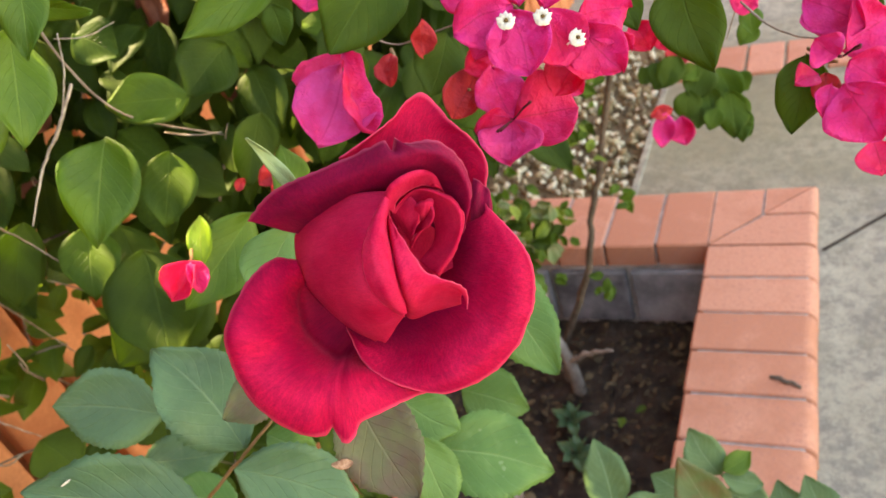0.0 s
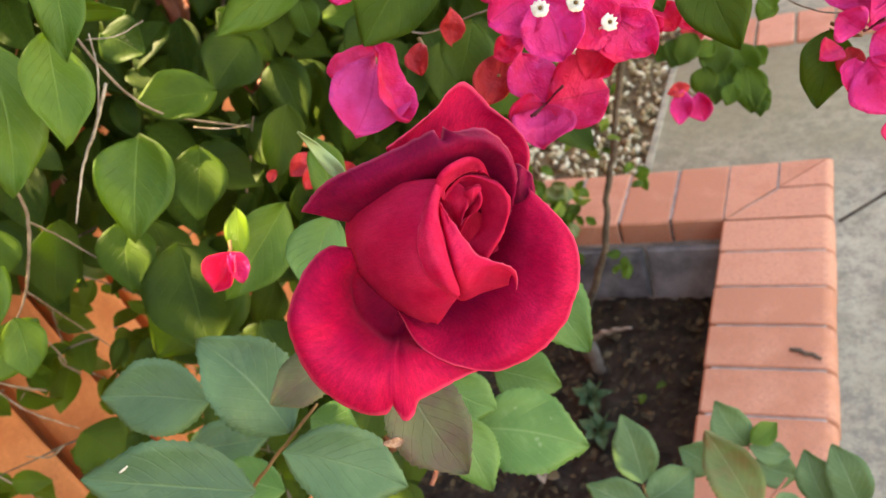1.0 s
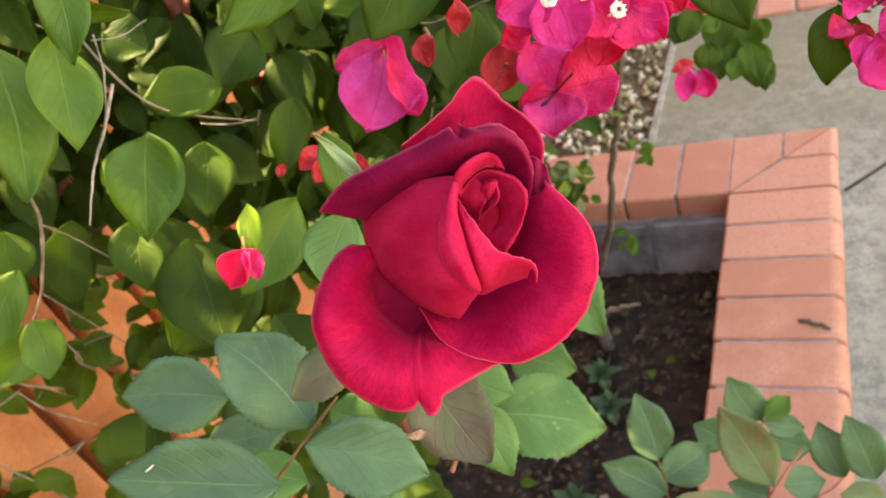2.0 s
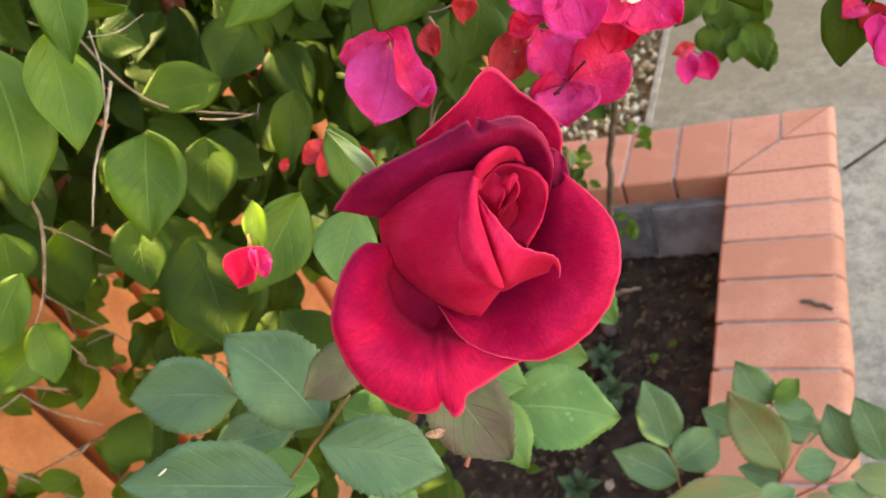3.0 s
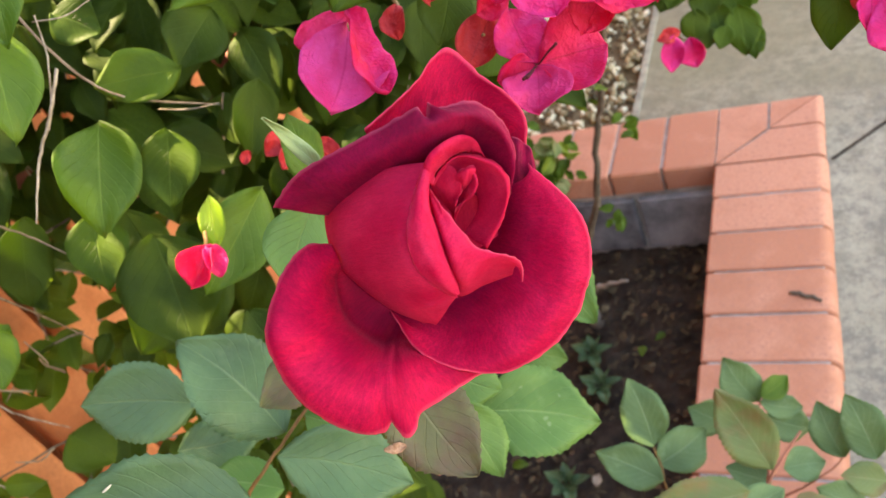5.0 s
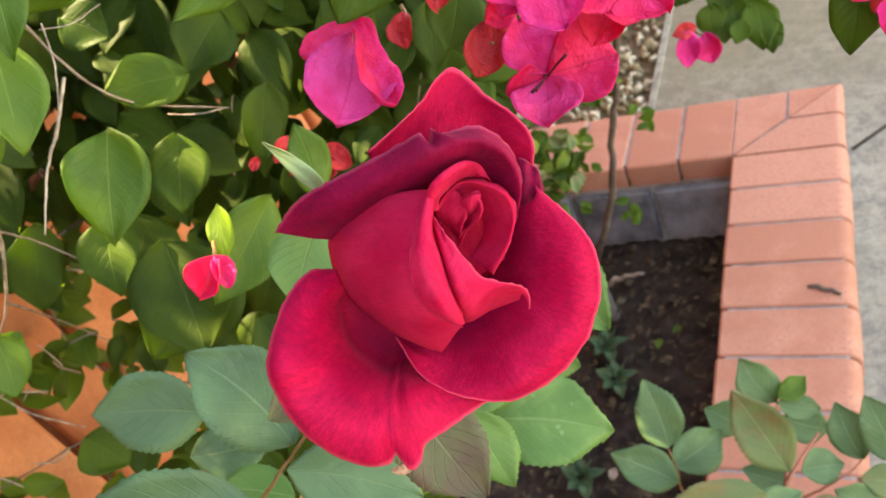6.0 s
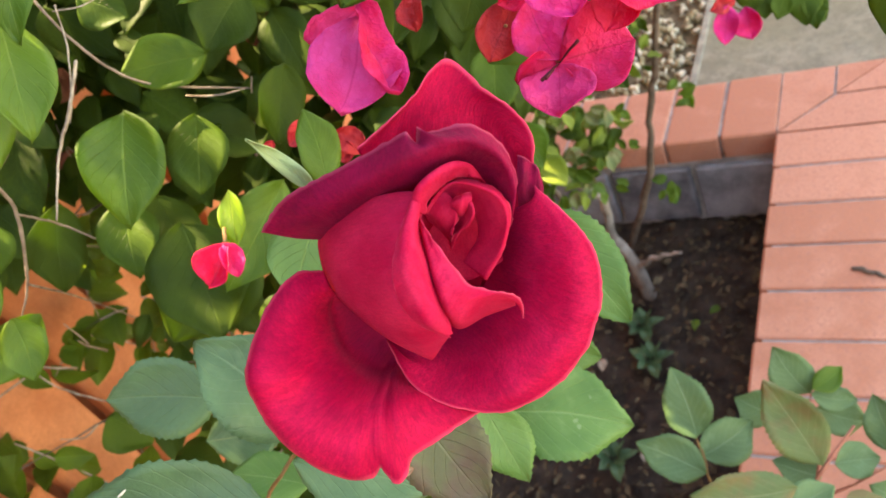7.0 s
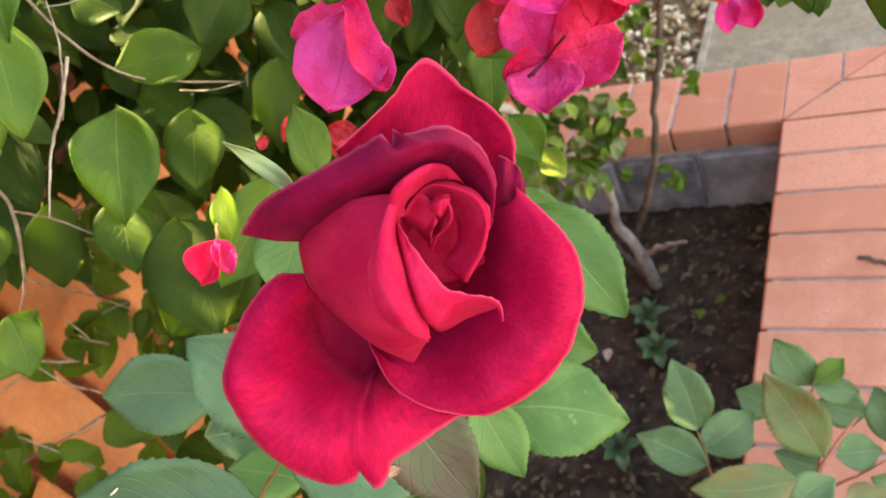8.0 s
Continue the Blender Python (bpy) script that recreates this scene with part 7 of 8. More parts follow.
make_leaf(bougainvillea, (0.2387, 0.5262, 0.6412), (0.2381, 0.5049, 0.6212), (0.77, -0.45, 0.46), 0.0175, M_SHOOT, shape=(0.36, 0.9), fold=0.3, curl=0.1, seed=308)
make_leaf(bougainvillea, (0.2213, 0.593, 0.7777), (0.2346, 0.5737, 0.748), (0.88, -0.11, 0.47), 0.0228, M_SHOOT, shape=(0.36, 0.9), fold=0.3, curl=0.1, seed=309)
make_leaf(bougainvillea, (0.3414, 0.8085, 0.7083), (0.3114, 0.7951, 0.715), (0.29, -0.87, -0.41), 0.0201, M_BUSH_SHADED, shape=(0.36, 0.9), fold=0.3, curl=0.1, seed=310)
make_leaf(bougainvillea, (0.3603, 0.6513, 0.8978), (0.3855, 0.6583, 0.8867), (0.42, -0.77, 0.48), 0.0171, M_SHOOT, shape=(0.36, 0.9), fold=0.3, curl=0.1, seed=311)
make_leaf(bougainvillea, (0.4239, 0.5864, 1.0174), (0.4123, 0.5762, 1.0134), (0.46, -0.72, 0.52), 0.0096, M_SHOOT, shape=(0.36, 0.9), fold=0.3, curl=0.1, seed=312)
make_leaf(bougainvillea, (0.3573, 0.6188, 0.9086), (0.3685, 0.6097, 0.888), (0.12, -0.88, 0.45), 0.0151, M_BUSH_SHADED, shape=(0.36, 0.9), fold=0.3, curl=0.1, seed=313)
make_leaf(bougainvillea, (0.2828, 0.8693, 0.8185), (0.2625, 0.8566, 0.8183), (0.3, -0.5, 0.81), 0.0144, M_SHOOT, shape=(0.36, 0.9), fold=0.3, curl=0.1, seed=314)
make_leaf(bougainvillea, (0.2866, 0.8593, 0.8953), (0.275, 0.8433, 0.8839), (-0.31, -0.39, 0.87), 0.0137, M_BUSH, shape=(0.36, 0.9), fold=0.3, curl=0.1, seed=315)
make_leaf(bougainvillea, (0.4006, 0.5435, 0.9635), (0.4148, 0.5482, 0.9583), (0.38, -0.16, 0.91), 0.0095, M_BUSH_SHADED, shape=(0.36, 0.9), fold=0.3, curl=0.1, seed=316)
make_leaf(bougainvillea, (0.3583, 0.7203, 0.9344), (0.3692, 0.7151, 0.919), (0.5, -0.65, 0.57), 0.0117, M_SHOOT, shape=(0.36, 0.9), fold=0.3, curl=0.1, seed=317)
make_leaf(bougainvillea, (0.4059, 0.563, 0.9517), (0.4151, 0.5532, 0.9318), (-0.31, -0.9, 0.3), 0.0144, M_BUSH_SHADED, shape=(0.36, 0.9), fold=0.3, curl=0.1, seed=318)
make_leaf(bougainvillea, (0.2617, 0.9055, 0.8632), (0.2446, 0.8972, 0.8661), (0.42, -0.9, -0.1), 0.0115, M_BUSH_SHADED, shape=(0.36, 0.9), fold=0.3, curl=0.1, seed=319)
make_leaf(bougainvillea, (0.3613, 0.6933, 0.8025), (0.3838, 0.7006, 0.794), (0.39, -0.16, 0.91), 0.0151, M_SHOOT, shape=(0.36, 0.9), fold=0.3, curl=0.1, seed=320)
make_leaf(bougainvillea, (0.2791, 0.7556, 0.7614), (0.2552, 0.7361, 0.7553), (-0.11, -0.17, 0.98), 0.0189, M_SHOOT, shape=(0.36, 0.9), fold=0.3, curl=0.1, seed=321)
make_leaf(bougainvillea, (0.2978, 0.7689, 0.7439), (0.3159, 0.7583, 0.7159), (-0.12, -0.95, 0.28), 0.0210, M_SHOOT, shape=(0.36, 0.9), fold=0.3, curl=0.1, seed=322)
make_leaf(bougainvillea, (0.3275, 0.8999, 0.8383), (0.2962, 0.8812, 0.8391), (0.51, -0.85, 0.11), 0.0219, M_BUSH_SHADED, shape=(0.36, 0.9), fold=0.3, curl=0.1, seed=323)
make_leaf(bougainvillea, (0.3995, 0.5852, 1.0062), (0.4232, 0.5861, 0.9884), (0.34, -0.84, 0.42), 0.0177, M_BUSH, shape=(0.36, 0.9), fold=0.3, curl=0.1, seed=324)
make_leaf(bougainvillea, (0.3792, 0.5633, 0.9687), (0.3673, 0.5449, 0.9545), (0.74, -0.64, 0.2), 0.0157, M_SHOOT, shape=(0.36, 0.9), fold=0.3, curl=0.1, seed=325)
make_leaf(bougainvillea, (0.2916, 0.8752, 0.8913), (0.3192, 0.8815, 0.8775), (0.44, -0.71, 0.55), 0.0189, M_SHOOT, shape=(0.36, 0.9), fold=0.3, curl=0.1, seed=326)
make_leaf(bougainvillea, (0.3768, 0.6704, 0.8579), (0.3663, 0.6511, 0.8414), (0.45, -0.71, 0.54), 0.0165, M_SHOOT, shape=(0.36, 0.9), fold=0.3, curl=0.1, seed=327)
make_leaf(bougainvillea, (0.3128, 0.852, 0.7763), (0.2896, 0.8276, 0.7632), (0.43, -0.71, 0.56), 0.0217, M_BUSH, shape=(0.36, 0.9), fold=0.3, curl=0.1, seed=328)
make_leaf(bougainvillea, (0.42, 0.6563, 0.9818), (0.4008, 0.6393, 0.9752), (0.21, -0.55, 0.81), 0.0159, M_BUSH, shape=(0.36, 0.9), fold=0.3, curl=0.1, seed=329)
make_leaf(bougainvillea, (0.2729, 0.7969, 0.7905), (0.3034, 0.8032, 0.7744), (0.41, -0.79, 0.46), 0.0210, M_SHOOT, shape=(0.36, 0.9), fold=0.3, curl=0.1, seed=330)
make_leaf(bougainvillea, (0.3794, 0.5423, 0.9036), (0.3667, 0.533, 0.9017), (0.25, -0.51, 0.82), 0.0095, M_BUSH_SHADED, shape=(0.36, 0.9), fold=0.3, curl=0.1, seed=331)
make_leaf(bougainvillea, (0.3188, 0.7533, 0.821), (0.3081, 0.7386, 0.8106), (-0.28, -0.41, 0.87), 0.0126, M_BUSH_SHADED, shape=(0.36, 0.9), fold=0.3, curl=0.1, seed=332)
make_leaf(bougainvillea, (0.349, 0.8727, 0.8174), (0.3372, 0.8544, 0.8032), (0.53, -0.71, 0.47), 0.0156, M_BUSH, shape=(0.36, 0.9), fold=0.3, curl=0.1, seed=333)
make_leaf(bougainvillea, (0.3399, 0.6478, 0.8477), (0.3236, 0.6389, 0.8491), (0.46, -0.78, 0.42), 0.0112, M_SHOOT, shape=(0.36, 0.9), fold=0.3, curl=0.1, seed=334)
make_leaf(bougainvillea, (0.3229, 0.886, 0.8211), (0.3131, 0.8721, 0.811), (0.73, -0.66, 0.2), 0.0119, M_SHOOT, shape=(0.36, 0.9), fold=0.3, curl=0.1, seed=335)
make_leaf(bougainvillea, (0.4801, -0.0179, 1.2871), (0.4832, -0.0671, 1.2489), (0.42, -0.62, 0.66), 0.0360, M_BUSH, shape=(0.40, 0.62), fold=0.10, curl=0.1, seed=401)
make_leaf(bougainvillea, (0.4763, -0.0348, 1.2235), (0.5028, -0.0653, 1.2003), (0.42, -0.62, 0.66), 0.0320, M_BUSH_FRESH, shape=(0.40, 0.62), fold=0.10, curl=0.1, seed=402)
make_leaf(bougainvillea, (0.4764, -0.0258, 1.1985), (0.4732, -0.0703, 1.1816), (0.42, -0.62, 0.66), 0.0340, M_BUSH, shape=(0.40, 0.62), fold=0.10, curl=0.1, seed=403)
make_leaf(bougainvillea, (0.4794, -0.0169, 1.1721), (0.5005, -0.0346, 1.1541), (0.42, -0.62, 0.66), 0.0240, M_SHOOT, shape=(0.40, 0.62), fold=0.10, curl=0.1, seed=404)
make_leaf(bougainvillea, (0.4537, 0.0168, 1.2846), (0.4523, -0.0218, 1.2644), (0.42, -0.62, 0.66), 0.0340, M_BUSH_SHADED, shape=(0.40, 0.62), fold=0.10, curl=0.1, seed=405)
part("twig", tube("twig", [(0.3362, -0.2172, 1.4381), (0.3366, -0.2449, 1.4203), (0.3374, -0.2676, 1.4085), (0.3404, -0.2963, 1.3872)], (0.0011, 0.0011, 0.0008, 0.0005), M_TWIG_PALE), bougainvillea, "pale dry hanging twig")
part("twig", tube("twig", [(0.2985, -0.1868, 1.4709), (0.3059, -0.1895, 1.4435), (0.3044, -0.1763, 1.4071), (0.3025, -0.1500, 1.3765), (0.3106, -0.0900, 1.3281)], (0.0008, 0.0009, 0.0008, 0.0007, 0.0005), M_TWIG), bougainvillea)
part("twig", tube("twig", [(0.3115, -0.1864, 1.4611), (0.3236, -0.2075, 1.4424), (0.3306, -0.2322, 1.4233), (0.3278, -0.2417, 1.4131)], (0.0005, 0.0006, 0.0005, 0.00035), M_TWIG_PALE), bougainvillea)
part("twig", tube("twig", [(0.3098, -0.1893, 1.4588), (0.3278, -0.1814, 1.4546), (0.3363, -0.1622, 1.4545)], (0.0005, 0.0004, 0.00025), M_TWIG_PALE), bougainvillea)
part("twig", tube("twig", [(0.3021, -0.2693, 1.4176), (0.2801, -0.2755, 1.4037), (0.2501, -0.2656, 1.3701), (0.2123, -0.2781, 1.3175), (0.1848, -0.2915, 1.2897)], (0.0008, 0.0012, 0.0012, 0.001, 0.0006), M_TWIG), bougainvillea, "grey forked twig")
part("twig", tube("twig", [(0.2501, -0.2656, 1.3701), (0.2191, -0.2324, 1.3299), (0.2117, -0.2124, 1.2908)], (0.0009, 0.00075, 0.0005), M_TWIG), bougainvillea)
part("twig", tube("twig", [(0.2123, -0.2781, 1.3175), (0.095, -0.1991, 1.2088), (-0.0013, -0.1185, 1.0693)], (0.0009, 0.0008, 0.0005), M_TWIG), bougainvillea)
part("twig", tube("twig", [(0.313, -0.1478, 1.3645), (0.3319, -0.1421, 1.357), (0.3515, -0.1332, 1.3528)], (0.0005, 0.0005, 0.0003), M_TWIG_PALE), bougainvillea)
part("twig", tube("twig", [(-0.0591, -0.2259, 1.127), (-0.0287, -0.229, 1.1006), (0.0096, -0.2195, 1.0657)], (0.0008, 0.0008, 0.0005), M_TWIG_PALE), bougainvillea)
part("twig", tube("twig", [(0.7145, -0.0976, 1.3827), (0.7299, -0.1205, 1.3773), (0.7441, -0.1395, 1.3777), (0.7546, -0.1465, 1.3786)], (0.0007, 0.0007, 0.0006, 0.0005), M_TWIG), bougainvillea)
part("twig", tube("twig", [(0.7519, -0.1349, 1.3776), (0.7597, -0.1276, 1.3808), (0.7678, -0.105, 1.3853)], (0.0006, 0.0006, 0.0006), M_TWIG), bougainvillea)
part("twig", tube("twig", [(0.7061, -0.0509, 1.3588), (0.6952, -0.0141, 1.3243)], (0.0004, 0.0003), M_TWIG), bougainvillea)
part("twig", tube("twig", [(0.5142, -0.1624, 1.4218), (0.5319, -0.1599, 1.4112), (0.5587, -0.1665, 1.4175), (0.6165, -0.1882, 1.4344)], (0.0005, 0.0005, 0.0005, 0.0005), M_TWIG), bougainvillea)
part("stem", tube("stem", [(0.207, 0.72, 0.12), (0.185, 0.73, 0.269), (0.161, 0.74, 0.32), (0.166, 0.75, 0.389), (0.15, 0.74, 0.473), (0.124, 0.72, 0.553), (0.1, 0.68, 0.628), (0.104, 0.6, 0.768), (-0.016, 0.45, 1.018)], (0.017, 0.014, 0.011, 0.0105, 0.01, 0.01, 0.009, 0.008, 0.007), M_BARK, 10, 40), bougainvillea, "pale grey gnarled stem")
part("stem", tube("stem", [(0.192, 0.725, 0.231), (0.258, 0.7, 0.29), (0.32, 0.68, 0.322)], (0.007, 0.0055, 0.003), M_BARK, 10, 40), bougainvillea, "short grey side branch")
part("stem", tube("stem", [(0.189, 0.74, 0.13), (0.113, 0.78, 0.224), (0.069, 0.8, 0.303), (0.043, 0.8, 0.398), (0.018, 0.78, 0.472)], (0.01, 0.008, 0.007, 0.006, 0.005), M_BARK_DARK, 10, 40), bougainvillea, "dark shaded side stem")
part("stem", tube("stem", [(0.13, 0.8, 0.14), (0.2899, 0.7238, 0.5106), (0.3184, 0.7214, 0.6301), (0.3615, 0.7134, 0.7671), (0.4078, 0.6906, 0.9187), (0.4549, 0.6246, 1.0683), (0.4965, 0.5506, 1.212)], (0.009, 0.008, 0.007, 0.0065, 0.006, 0.006, 0.005), M_BARK_DARK, 10, 40), bougainvillea, "upright brown stem")
dry_twig = tagged(new("dry_twig", tube("dry_twig", [(0.649, 0.549, 0.403), (0.677, 0.541, 0.404), (0.701, 0.527, 0.403)], (0.0035, 0.0050, 0.003), M_BARK_DARK)), "short brown dry twig lying on the coping", "twig")

# leaves of the shaded depth of the bush: boxes in the first camera's axes, to fit its view
HEDGE_VIEW = Matrix(((0.8992, 0.0135, 0.4373, 0.4106), (0.3363, 0.6180, -0.7106, 0.0104), (-0.2798, 0.7861, 0.5512, 1.1284), (0, 0, 0, 1)))


def hedge_leaves():
    rnd = random.Random(11)
    kinds = []
    for k, mat in enumerate((M_BUSH_SHADED, M_BUSH, M_BUSH_SHADED, M_BUSH)):
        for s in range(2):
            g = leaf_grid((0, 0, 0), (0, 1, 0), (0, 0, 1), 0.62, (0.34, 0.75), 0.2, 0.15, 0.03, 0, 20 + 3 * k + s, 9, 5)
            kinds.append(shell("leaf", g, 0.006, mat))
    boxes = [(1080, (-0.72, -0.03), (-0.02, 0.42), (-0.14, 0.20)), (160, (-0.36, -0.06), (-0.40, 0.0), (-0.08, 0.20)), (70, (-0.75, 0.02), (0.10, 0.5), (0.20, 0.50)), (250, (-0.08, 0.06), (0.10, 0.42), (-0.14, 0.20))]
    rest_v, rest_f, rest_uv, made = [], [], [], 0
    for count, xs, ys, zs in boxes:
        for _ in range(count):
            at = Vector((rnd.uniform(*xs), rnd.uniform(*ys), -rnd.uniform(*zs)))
            p = HEDGE_VIEW @ at
            if at.x < -0.22 and at.y < 0.06 and rnd.random() < 0.65:
                continue
            if p.x < WALL_X + 0.03 or p.z < BED + 0.1:
                continue
            size = rnd.uniform(0.034, 0.072)
            face = Vector((0.45, -0.65, 0.7)) + Vector((rnd.uniform(-1, 1), rnd.uniform(-1, 1), rnd.uniform(-0.6, 0.8))) * 0.7
            down = Vector((rnd.uniform(-0.8, 0.8), rnd.uniform(-0.6, 0.6), -0.8))
            z = face.normalized()
            x = down.cross(z).normalized()
            m = Matrix.Translation(p) @ Matrix((x, z.cross(x), z)).transposed().to_4x4() @ Matrix.Diagonal((size, size, size, 1))
            me = rnd.choice(kinds)
            if made < 290:
                part("leaf", me, bougainvillea, "", m)
                made += 1
            else:
                o = len(rest_v)
                rest_v += [m @ v.co for v in me.vertices]
                rest_f += [tuple(o + i for i in poly.vertices) for poly in me.polygons]
                uv = {me.loops[i].vertex_index: me.uv_layers[0].data[i].uv[:] for i in range(len(me.loops))}
                rest_uv += [uv[i] for i in range(len(me.vertices))]
    tagged(part("foliage", mesh_from("foliage", rest_v, rest_f, M_BUSH_SHADED, True, rest_uv), bougainvillea, "deep shaded green foliage"), kind="stuff")


hedge_leaves()


def hedge_twigs():
    """Thin forked twigs that run through the depth of the bush."""
    rnd = random.Random(47)
    for _ in range(32):
        p = HEDGE_VIEW @ Vector((rnd.uniform(-0.6, 0.0), rnd.uniform(-0.25, 0.38), -rnd.uniform(-0.05, 0.16)))
        if p.x < WALL_X + 0.06:
            continue
        way = Vector((rnd.uniform(-0.2, 0.8), rnd.uniform(-0.8, 0.4), rnd.uniform(-0.4, 0.9))).normalized()
        pts = [p]
        for _ in range(4):
            way = (way + Vector((rnd.uniform(-1, 1), rnd.uniform(-1, 1), rnd.uniform(-1, 1))) * 0.12).normalized()
            pts.append(pts[-1] + way * rnd.uniform(0.02, 0.045))
        part("twig", tube("twig", pts, (0.0013, 0.0010, 0.0005), rnd.choice((M_TWIG, M_BARK_DARK, M_TWIG)), 6, 12), bougainvillea)
        fork = [pts[2], pts[2] + Vector((rnd.uniform(-1, 1), rnd.uniform(-1, 1), rnd.uniform(-1, 1))) * 0.006 + way * 0.022, pts[2] + way * 0.05 + Vector((rnd.uniform(-1, 1), rnd.uniform(-1, 1), rnd.uniform(-1, 1))) * 0.016]
        part("twig", tube("twig", fork, (0.0011, 0.0009, 0.0005), M_TWIG, 5, 8), bougainvillea)


hedge_twigs()


def wall_creeper():
    """Short leafy shoots in front of the terracotta wall, each with a stalk."""
    rnd = random.Random(31)
    verts, faces, uvs = [], [], []
    for _ in range(62):
        at = HEDGE_VIEW @ Vector((rnd.uniform(-0.82, -0.22), rnd.uniform(-0.5, 0.02), -rnd.uniform(0.02, 0.24)))
        if at.x < WALL_X + 0.05:
            continue
        way = Vector((rnd.uniform(-0.4, 0.6), rnd.uniform(-1, 1), rnd.uniform(-1, 0.6))).normalized()
        pts = [at + way * 0.03 * k + Vector((0, 0, -0.004 * k * k)) for k in range(5)]
        part("twig", tube("twig", pts, (0.0012, 0.001, 0.0006), M_TWIG, 5, 8), bougainvillea)
        for k in range(8):
            p = at + way * 0.0165 * k + Vector((0, 0, -0.001 * k * k))
            size = rnd.uniform(0.030, 0.062)
            tip = p + (Vector((rnd.uniform(-1, 1), rnd.uniform(-1, 1), rnd.uniform(-1, 0.4))) + way * 0.5).normalized() * size
            nrm = Vector((0.5 + rnd.uniform(-0.5, 0.5), -0.6 + rnd.uniform(-0.6, 0.6), 0.6))
            g = leaf_grid(p, tip, nrm, size * 0.62, (0.38, 0.65), 0.25, 0.2, 0.03, 0, rnd.randrange(999), 7, 5)
            o = len(verts)
            verts += [tuple(q) for q in g.reshape(-1, 3)]
            uvs += [(j / 4, i / 6) for i in range(7) for j in range(5)]
            faces += [(o + i * 5 + j, o + i * 5 + j + 1, o + i * 5 + j + 6, o + i * 5 + j + 5) for i in range(6) for j in range(4)]
    tagged(part("foliage", mesh_from("foliage", verts, faces, M_BUSH, True, uvs), bougainvillea, "small green leaves in front of the wall"), kind="stuff")


wall_creeper()


# leaves, bracts and buds towards which sun gaps are cut in the added crown
SUN_FLECKS = [Vector(q) for q in (
    (0.3215, -0.253, 1.343), (0.306, -0.158, 1.382), (0.419, -0.259, 1.341), (0.437, -0.295, 1.347), (0.323, -0.023, 1.296),
    (0.577, -0.202, 1.000), (0.261, -0.111, 1.415), (0.253, 0.076, 1.314))]


def shade_crown():
    """Unseen crown above the wall, added to shade the bed and the bush."""
    rnd = random.Random(21)
    verts, faces, uvs = [], [], []
    sunward = Vector((math.sin(SUN_AZ) * math.cos(SUN_EL), math.cos(SUN_AZ) * math.cos(SUN_EL), math.sin(SUN_EL)))
    shape = ((0, 0), (-0.3, 0.35), (0, 0.35), (0.3, 0.35), (0, 1))
    for k in range(22600):
        p = Vector((rnd.uniform(-0.5, 0.12), rnd.uniform(-2.0, 0.9), 1.9 + 1.6 * rnd.random()))
        # extra leaves that keep sky light off the bush
        if k >= 20000:
            p = Vector((rnd.uniform(0.08, 0.40), rnd.uniform(-0.28, 0.8), 1.72 + 0.7 * rnd.random()))
        # thinned so that some sun reaches the leaves below
        thin = (p.z < 2.25 and p.x < -0.12) or (p.z < 2.5 and p.x < -0.27)
        if thin and -0.6 < p.y and rnd.random() < 0.55:
            continue
        if p.z + 1.73 * p.x < 2.12 and p.y > -0.6 and rnd.random() < 0.65:
            continue
        s = rnd.uniform(0.06, 0.095)
        m = Euler((rnd.uniform(-1, 1), rnd.uniform(0.2, 1.6), rnd.uniform(0, 6.28))).to_matrix()
        mid = p + m @ Vector((0, 0.45 * s, 0))
        if any(((mid - q) - sunward * (mid - q).dot(sunward)).length < 0.36 * s for q in SUN_FLECKS):
            continue
        o = len(verts)
        for u, v in shape:
            verts.append(p + m @ Vector((u * s, v * s, 0.12 * s * abs(u))))
            uvs.append((0.5 + u, v))
        faces += [(o, o + 2, o + 1), (o, o + 3, o + 2), (o + 1, o + 2, o + 4), (o + 2, o + 3, o + 4)]
    tagged(part("foliage", mesh_from("foliage", verts, faces, M_BUSH, True, uvs), bougainvillea, "unseen added foliage that shades the bed from above"), kind="stuff")


shade_crown()

# ---------------------------------------------------------------- loose bits on the ground


def pebbles():
    rnd = random.Random(5)
    bm = bmesh.new()
    bmesh.ops.create_icosphere(bm, subdivisions=1, radius=1.0)
    v0 = [v.co.copy() for v in bm.verts]
    f0 = [tuple(v.index for v in f.verts) for f in bm.faces]
    bm.free()
    verts, faces = [], []
    for _ in range(1000):
        p = Vector((rnd.uniform(WALL_X + 0.02, 0.255), rnd.uniform(1.19, 2.22), GROUND - 0.022 + rnd.uniform(0, 0.012)))
        s = Vector((rnd.uniform(0.005, 0.019), rnd.uniform(0.005, 0.015), rnd.uniform(0.004, 0.010)))
        rot = Euler((rnd.uniform(0, 3), rnd.uniform(0, 3), rnd.uniform(0, 3))).to_matrix()
        o = len(verts)
        verts += [p + rot @ Vector((v.x * s.x, v.y * s.y, v.z * s.z)) for v in v0]
        faces += [tuple(o + i for i in f) for f in f0]
    tagged(new("gravel", mesh_from("gravel", verts, faces, M_PEBBLE)), "pale cream pebbles beside the concrete", "gravel", kind="stuff")


